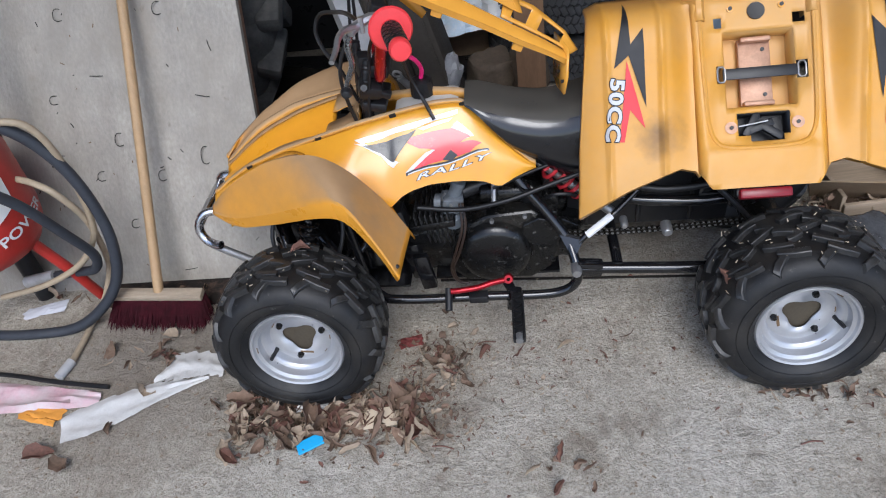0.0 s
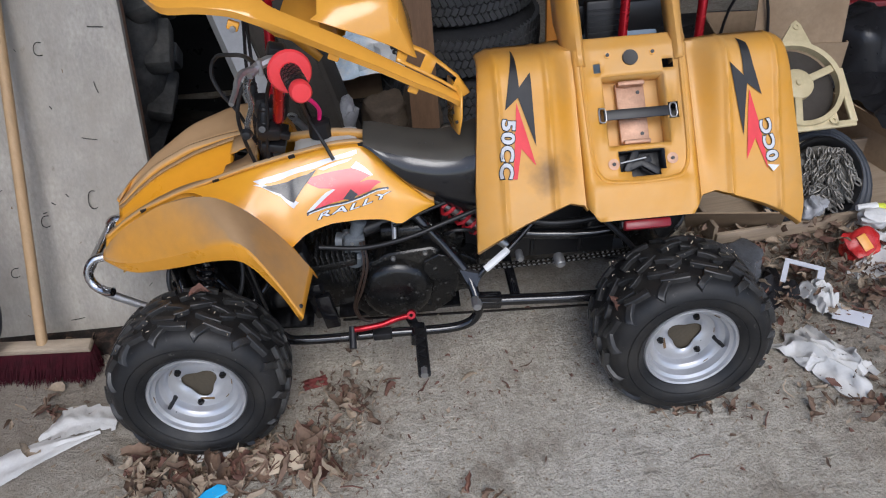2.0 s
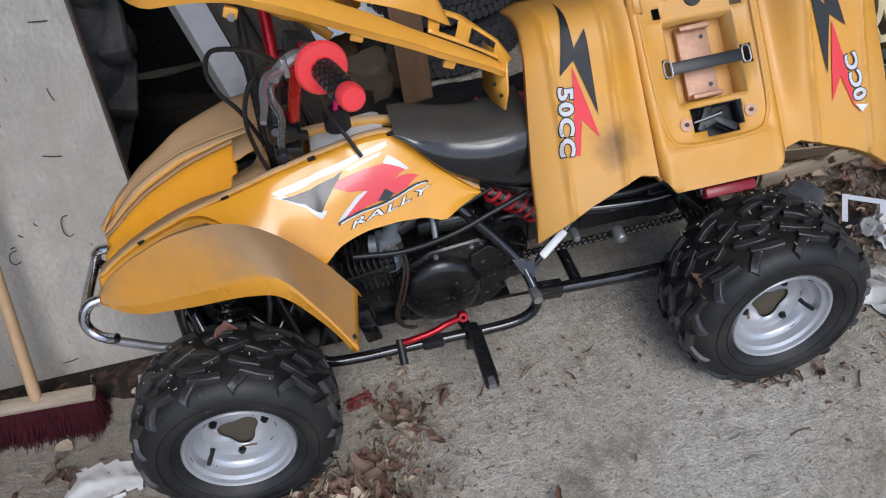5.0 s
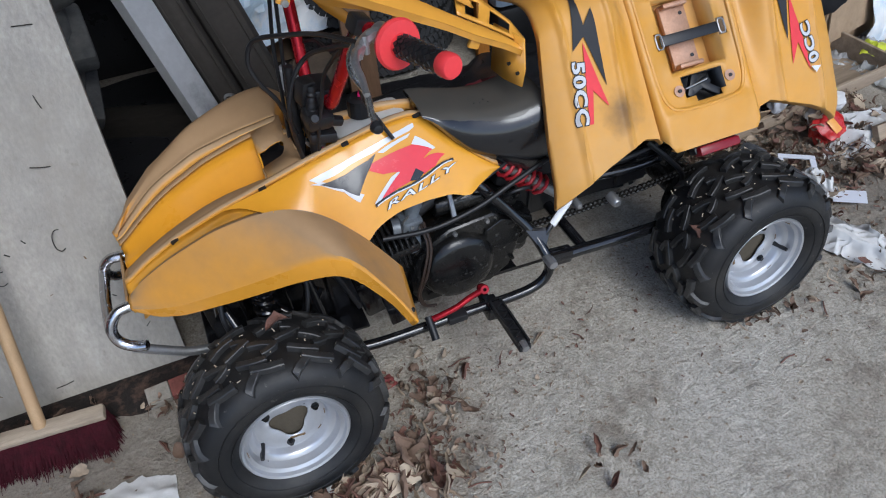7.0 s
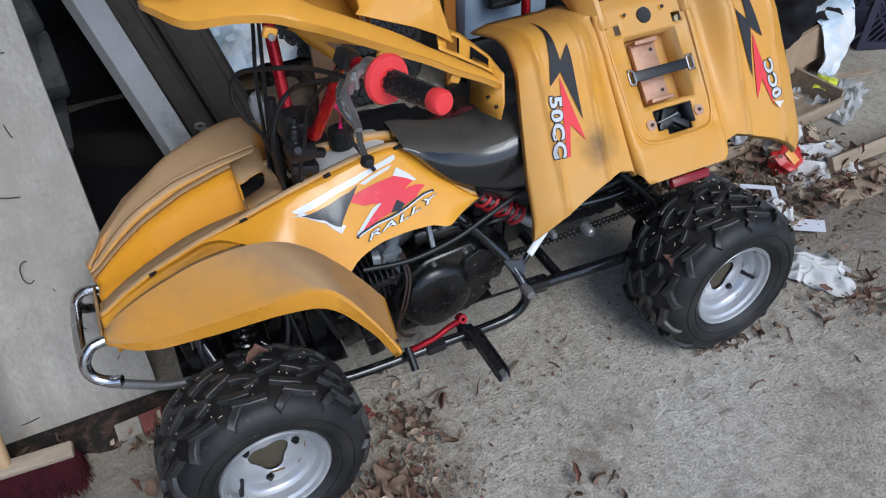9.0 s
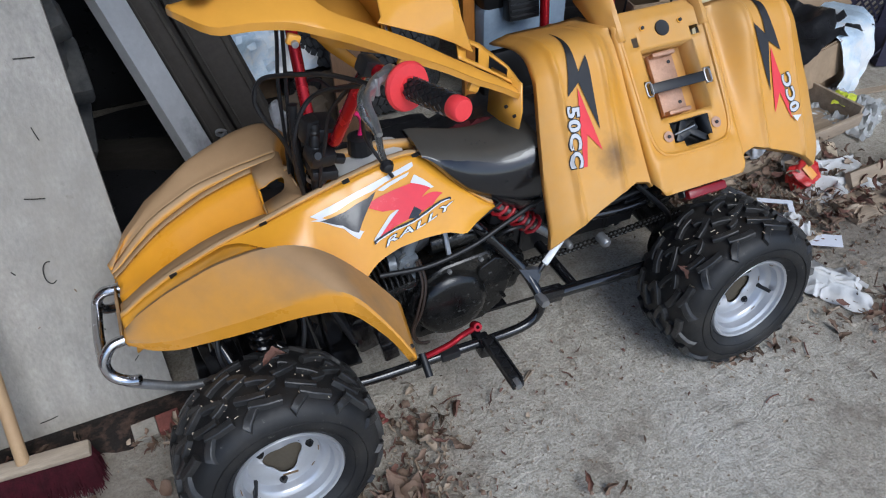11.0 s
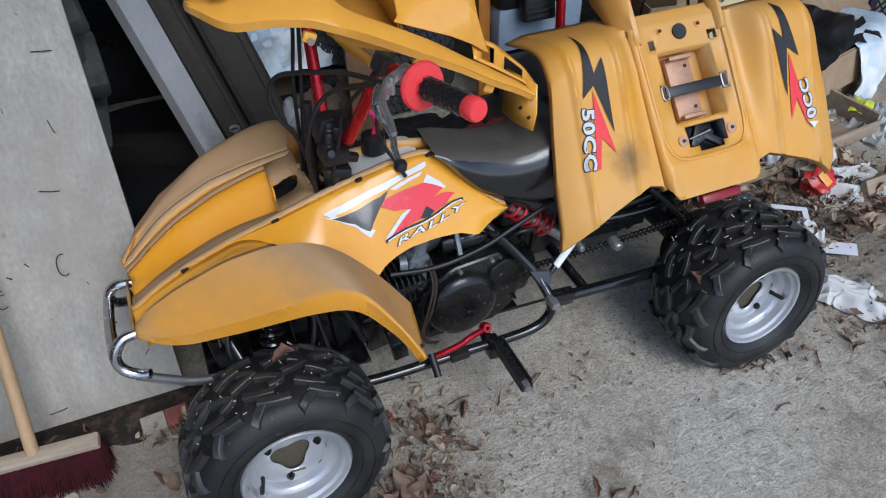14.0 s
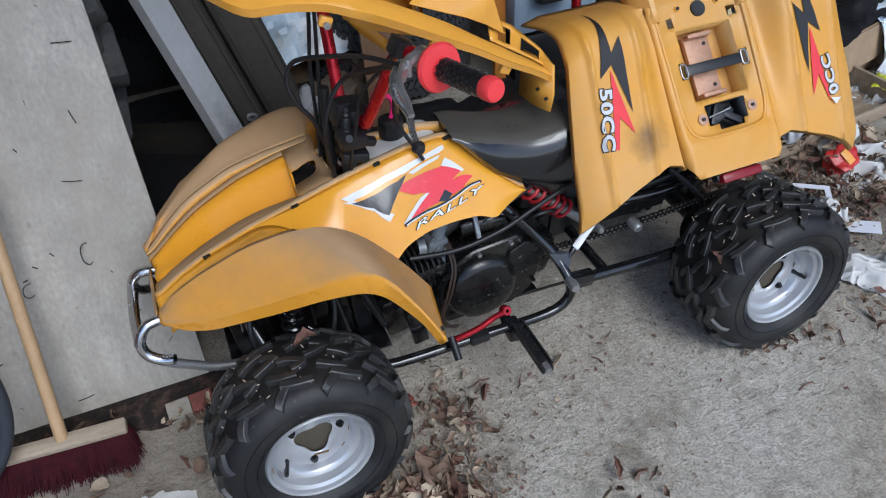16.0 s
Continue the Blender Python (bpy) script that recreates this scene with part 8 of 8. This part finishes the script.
# torn cloths by the broom
def spread(upper, lower, seed, folds):
    """A cloth spread between two outlines, with low folds along it."""
    rows = []
    for i in range(41):
        f = i / 40
        a, b = soft_knots(f, upper, 0.05), soft_knots(f, lower, 0.05)
        row = []
        for j in range(13):
            g = j / 12
            z = 0.004 + sum(h * math.exp(-((g - at - slant * f) / 0.22) ** 2) for at, slant, h in folds) + 0.007 * abs(noise.noise(Vector((f * 6, g * 3, seed))))
            ragged = 0.010 * noise.noise(Vector((f * 16, round(g) * 3, seed + 1))) * (abs(g - 0.5) * 2) ** 2
            row.append((a[0] + (b[0] - a[0]) * g + ragged, a[1] + (b[1] - a[1]) * g + ragged, z))
        rows.append(row)
    return rows


bm = bmesh.new()
sheet(bm, spread([(0.0, -0.64, -0.028), (0.25, -0.543, 0.032), (0.55, -0.434, 0.074), (0.8, -0.359, 0.082), (1.0, -0.285, 0.090)],
                 [(0.0, -0.61, -0.10), (0.2, -0.541, -0.080), (0.45, -0.467, -0.035), (0.65, -0.40, 0.016), (0.85, -0.33, 0.060), (1.0, -0.285, 0.082)], 3, ((0.2, 0.15, 0.007), (0.95, -0.2, 0.003))))
sheet(bm, spread([(0.0, -0.434, 0.080), (0.45, -0.40, 0.175), (0.75, -0.315, 0.172), (1.0, -0.25, 0.145)],
                 [(0.0, -0.432, 0.066), (0.45, -0.355, 0.078), (0.8, -0.292, 0.088), (1.0, -0.25, 0.082)], 9, ((0.35, 0.3, 0.010), (1.0, 0.0, 0.008))))
solo("torn_cloth", bm, CLOTH, "long torn white cloth strip on the floor", "cloth")
bm = bmesh.new()
rows = []
for i in range(21):
    f = i / 20
    row = []
    for j in range(11):
        g = j / 10
        row.append((-1.30 + 0.74 * f, -0.02 + 0.16 * g * (1 - 0.75 * f ** 1.5) + 0.05 * (f - 0.4), 0.004 + 0.022 * abs(noise.noise(Vector((f * 8, g * 3, 17))))))
    rows.append(row)
sheet(bm, rows)
solo("pink_cloth", bm, PINKCL, "faded pink and white cloth on the floor", "cloth")
solo("dark_pipe", tube_bm([(-1.3, 0.165, 0.008), (-0.9, 0.125, 0.008), (-0.70, 0.088, 0.008), (-0.55, 0.066, 0.008)], 0.006, 8), BLACKPL, "black thin hose along the cloth edge", "hose")
solo("orange_wrapper", crumple(0.12, 0.05, 0.02, 61, 10, 4), ORANGE, "orange wrapper beside the pink cloth", "wrapper", pose(-0.70, -0.012, 0.0, 0, 0, -12))
sb = thing("small_box", "small flattened white and red cardboard box by the wheel", "box", pose(-0.232, 0.362, 0.014, 14, 0, 4))
part("carton", box_bm((0.052, 0.044, 0.024), pose(-0.026, 0, 0), 0.002), GRIMYCARD, sb, smooth=False)
part("printed_end", box_bm((0.050, 0.0442, 0.0242), pose(0.026, 0, 0), 0.002), FADEDRED, sb, "faded red printed end", smooth=False)
solo("blue_wrapper", box_bm((0.062, 0.030, 0.006), pose(0.012, -0.122, 0.014, 6, -8, 24), 0.002), BLUEP, "bright blue sweet wrapper on the leaves", "wrapper", smooth=False)
solo("card_scrap", box_bm((0.075, 0.048, 0.003), pose(0.165, -0.068, 0.027, 6, 5, 12)), CARDPALE, "pale scrap of card on the leaves", "cardboard", smooth=False)
solo("white_feather", crumple(0.075, 0.022, 0.014, 63, 10, 4), CLOTH, "white plastic scrap on the leaves", "scrap", pose(0.0, -0.028, 0.016, 0, 0, 4))
solo("white_paper", crumple(0.12, 0.05, 0.015, 65, 10, 4), PAPER, "scrap of white paper by the hose", "paper", pose(-0.87, 0.36, 0.0, 0, 0, 15))
solo("red_rag", crumple(0.06, 0.035, 0.018, 67, 12, 5), mat("red_rag", (0.20, 0.045, 0.04), 0.9, var=0.3, bump=0.3), "small dirty red rag on the floor", "rag", pose(0.212, 0.175, 0.0, 0, 0, 15))


# ---- dry leaves ----
def leaf(bm, m, rnd, size):
    """One curled dry leaf, or a torn piece of one, with a midrib fold and ragged edge."""
    kind_ = rnd.random()
    L_ = size
    W_ = size * (rnd.uniform(0.10, 0.22) if kind_ < 0.25 else rnd.uniform(0.35, 0.85))
    curl, roll, twist = rnd.uniform(-1.2, 1.6), rnd.uniform(0.2, 2.2), rnd.uniform(-0.9, 0.9)
    blunt = rnd.uniform(0.0, 0.6) if kind_ > 0.6 else 0.0
    rows = []
    for i in range(6):
        f = i / 5
        w = W_ * max(blunt, math.sin(math.pi * min(1, 0.06 + f * 0.94)) ** 0.7) * rnd.uniform(0.7, 1.2)
        z = curl * L_ * (f - 0.5) ** 2
        off = rnd.uniform(-0.06, 0.06) * L_
        a_ = twist * (f - 0.5)
        row = []
        for g in (-1, -0.5, 0, 0.5, 1):
            y, zz = g * w * 0.5 * math.cos(roll * abs(g) * 0.7), abs(g) ** 1.5 * w * 0.5 * math.sin(roll * 0.7) + rnd.uniform(-0.05, 0.05) * L_
            row.append(m @ Vector((L_ * (f - 0.5) + rnd.uniform(-0.05, 0.05) * L_, off + y * math.cos(a_) - zz * math.sin(a_), z + y * math.sin(a_) + zz * math.cos(a_))))
        rows.append(row)
    V = [[bm.verts.new(p) for p in r] for r in rows]
    for a, b in zip(V, V[1:]):
        for i in range(4):
            bm.faces.new((a[i], a[i + 1], b[i + 1], b[i]))


def litter(name, seed, n, where, sizes, label, material, height=0.012):
    rnd = random.Random(seed)
    bm = bmesh.new()
    for _ in range(n):
        x, y = where(rnd)
        s = rnd.uniform(*sizes)
        leaf(bm, pose(x, y, 0.004 + abs(rnd.gauss(0, height)) + s * 0.08, rnd.gauss(0, 28), rnd.gauss(0, 28), rnd.uniform(0, 360)), rnd, s)
    return solo(name, bm, material, label, "leaves", kind="stuff")


def blob(cx, cy, sx, sy):
    return lambda r: (r.gauss(cx, sx), r.gauss(cy, sy))


for k, (m_, n_) in enumerate(((LEAF, 190), (LEAF2, 70), (LEAF3, 90))):
    litter("dry_leaves", 100 + k, n_ * 3 // 4, lambda r: (r.uniform(-0.17, 0.26) + r.gauss(0, 0.02), r.gauss(-0.056, 0.040)), (0.022, 0.082), "heap of curled brown dry leaves under the front wheel", m_)
    litter("dry_leaves", 110 + k, n_ * 2, lambda r: (r.uniform(1.28, 1.95), r.uniform(0.22, 0.62)), (0.012, 0.05), "dry brown leaves heaped round the junk", m_, 0.03)
    litter("dry_leaves", 120 + k, n_ // 4, blob(1.52, -0.05, 0.10, 0.05), (0.015, 0.045), "dry brown leaves on the concrete", m_)
    litter("dry_leaves", 130 + k, n_ // 3, blob(0.29, 0.10, 0.055, 0.065), (0.010, 0.042), "dry brown leaves under the quad bike", m_)
    litter("dry_leaves", 135 + k, n_ // 8, blob(-0.215, 0.325, 0.04, 0.022), (0.014, 0.04), "dry brown leaves round the small carton", m_)
    litter("dry_leaves", 140 + k, n_ // 16, blob(-0.42, 0.16, 0.12, 0.04), (0.02, 0.05), "dry brown leaves by the broom", m_)
    litter("leaf_crumbs", 200 + k, n_ * 2, lambda r: (r.uniform(-0.20, 0.34) + r.gauss(0, 0.03), r.gauss(-0.045, 0.055)), (0.004, 0.018), "crumbled brown leaf mulch under the front wheel", m_, 0.004)
    litter("leaf_crumbs", 210 + k, n_ * 3, lambda r: (r.uniform(1.26, 2.0), r.uniform(0.15, 0.62)), (0.004, 0.020), "crumbled brown leaf mulch round the junk", m_, 0.012)
    litter("leaf_crumbs", 220 + k, n_ // 2, blob(0.34, 0.02, 0.10, 0.10), (0.004, 0.014), "brown leaf crumbs trodden into the concrete", m_, 0.001)
    litter("leaf_crumbs", 230 + k, n_ // 2, lambda r: (r.uniform(1.3, 2.2), r.gauss(0.06, 0.09)), (0.004, 0.016), "brown leaf crumbs on the concrete", m_, 0.001)
    litter("dry_leaves", 150 + k, n_ // 34, blob(0.58, -0.205, 0.05, 0.02), (0.02, 0.05), "dry brown leaves on the concrete", m_)
    litter("dry_leaves", 160 + k, n_ // 18, lambda r: (r.uniform(-0.9, -0.2), r.uniform(0.385, 0.42)), (0.02, 0.045), "dry brown leaves along the foot of the board", m_)
    litter("dry_leaves", 170 + k, n_ // 9, lambda r: (r.uniform(1.0, 1.25), r.gauss(-0.025, 0.015)), (0.015, 0.04), "dry brown leaves by the rear wheel", m_)
for k, m_ in enumerate((LEAF, LEAF2, LEAF3)):
    litter("leaf_crumbs", 190 + k, 150, lambda r: (r.uniform(-0.1, 1.6), r.gauss(0.10, 0.16)), (0.004, 0.016), "small crumbled leaf pieces scattered on the concrete", m_, 0.001)
rnd = random.Random(77)
SPOTS = [(0.593, 0.147, 0.05, LEAF3), (0.48, 0.12, 0.05, LEAF2), (0.40, 0.135, 0.05, LEAF2), (-0.64, -0.13, 0.075, LEAF2), (-0.575, -0.16, 0.06, LEAF), (-0.50, -0.055, 0.04, LEAF), (-0.24, -0.01, 0.05, LEAF), (0.74, 0.163, 0.045, LEAF), (0.907, 0.060, 0.045, LEAF2), (0.035, 0.118, 0.045, LEAF2)]
for x, y, s, m_ in SPOTS:
    bm = bmesh.new()
    leaf(bm, pose(0, 0, s * 0.1), rnd, s)
    z = 0.0
    if (x, y) == (0.907, 0.060):
        z = 0.284
    elif (x, y) == (0.035, 0.118):
        z = 0.376
    solo("fallen_leaf", bm, m_, "single curled brown dry leaf", "leaf", pose(x, y, z + 0.002, 0, -55 if z == 0.284 else 0, rnd.uniform(0, 360)))
bm = bmesh.new()
rnd = random.Random(8)
for _ in range(1600):
    x, y = rnd.uniform(-0.8, 2.3), rnd.gauss(0.05, 0.25)
    s = rnd.uniform(0.0012, 0.0035)
    box(bm, (s * rnd.uniform(1, 3), s, s * 0.7), pose(x, y, s * 0.3, 0, 0, rnd.uniform(0, 180)))
solo("floor_grit", bm, GRIT, "fine crumbs and leaf grit on the concrete", "grit", kind="stuff", smooth=False)
for x, y, L_, rz in ((1.068, -0.149, 0.045, 8), (0.687, 0.124, 0.03, -60), (0.40, 0.16, 0.05, 5), (1.26, -0.09, 0.05, 60), (1.60, -0.02, 0.09, 15), (0.31, -0.13, 0.05, -10)):
    solo("twig", tube_bm([(0, 0, 0.003), (L_ * 0.5, 0.003, 0.005), (L_, 0, 0.003)], 0.0017, 6, 3), LEAF2, "short thin dry twig on the concrete", "twig", pose(x - L_ / 2, y, 0, 0, 0, rz))
solo("pebble", lathe_bm([(0, -0.007), (0.009, -0.004), (0.011, 0.0), (0.007, 0.006), (0, 0.008)], 9, pose(1.086, -0.022, 0.006, 70, 20, 0)), CONCRETE, "small grey pebble by the tyre", "pebble")
rnd = random.Random(45)
for wx, wd in ((0.0, 0.145), (1.07, 0.185)):
    bm = bmesh.new()
    for _ in range(48):
        a, y = rnd.uniform(0.7, 2.7), rnd.uniform(0.02, wd - 0.01)
        L_ = rnd.uniform(0.0012, 0.0045) if rnd.random() < 0.85 else rnd.uniform(0.006, 0.012)
        rr = 0.1845
        box(bm, (L_, min(L_, rnd.uniform(0.0008, 0.0022)), 0.0010), pose(wx + rr * math.cos(a), y, 0.19 + rr * math.sin(a), 0, 90 - math.degrees(a), 0) @ pose(0, 0, 0, 0, 0, rnd.uniform(0, 180)))
    solo("straw_bits", bm, CARDPALE, "pale straw bits lying on the tyre tread", "straw", kind="stuff", smooth=False)
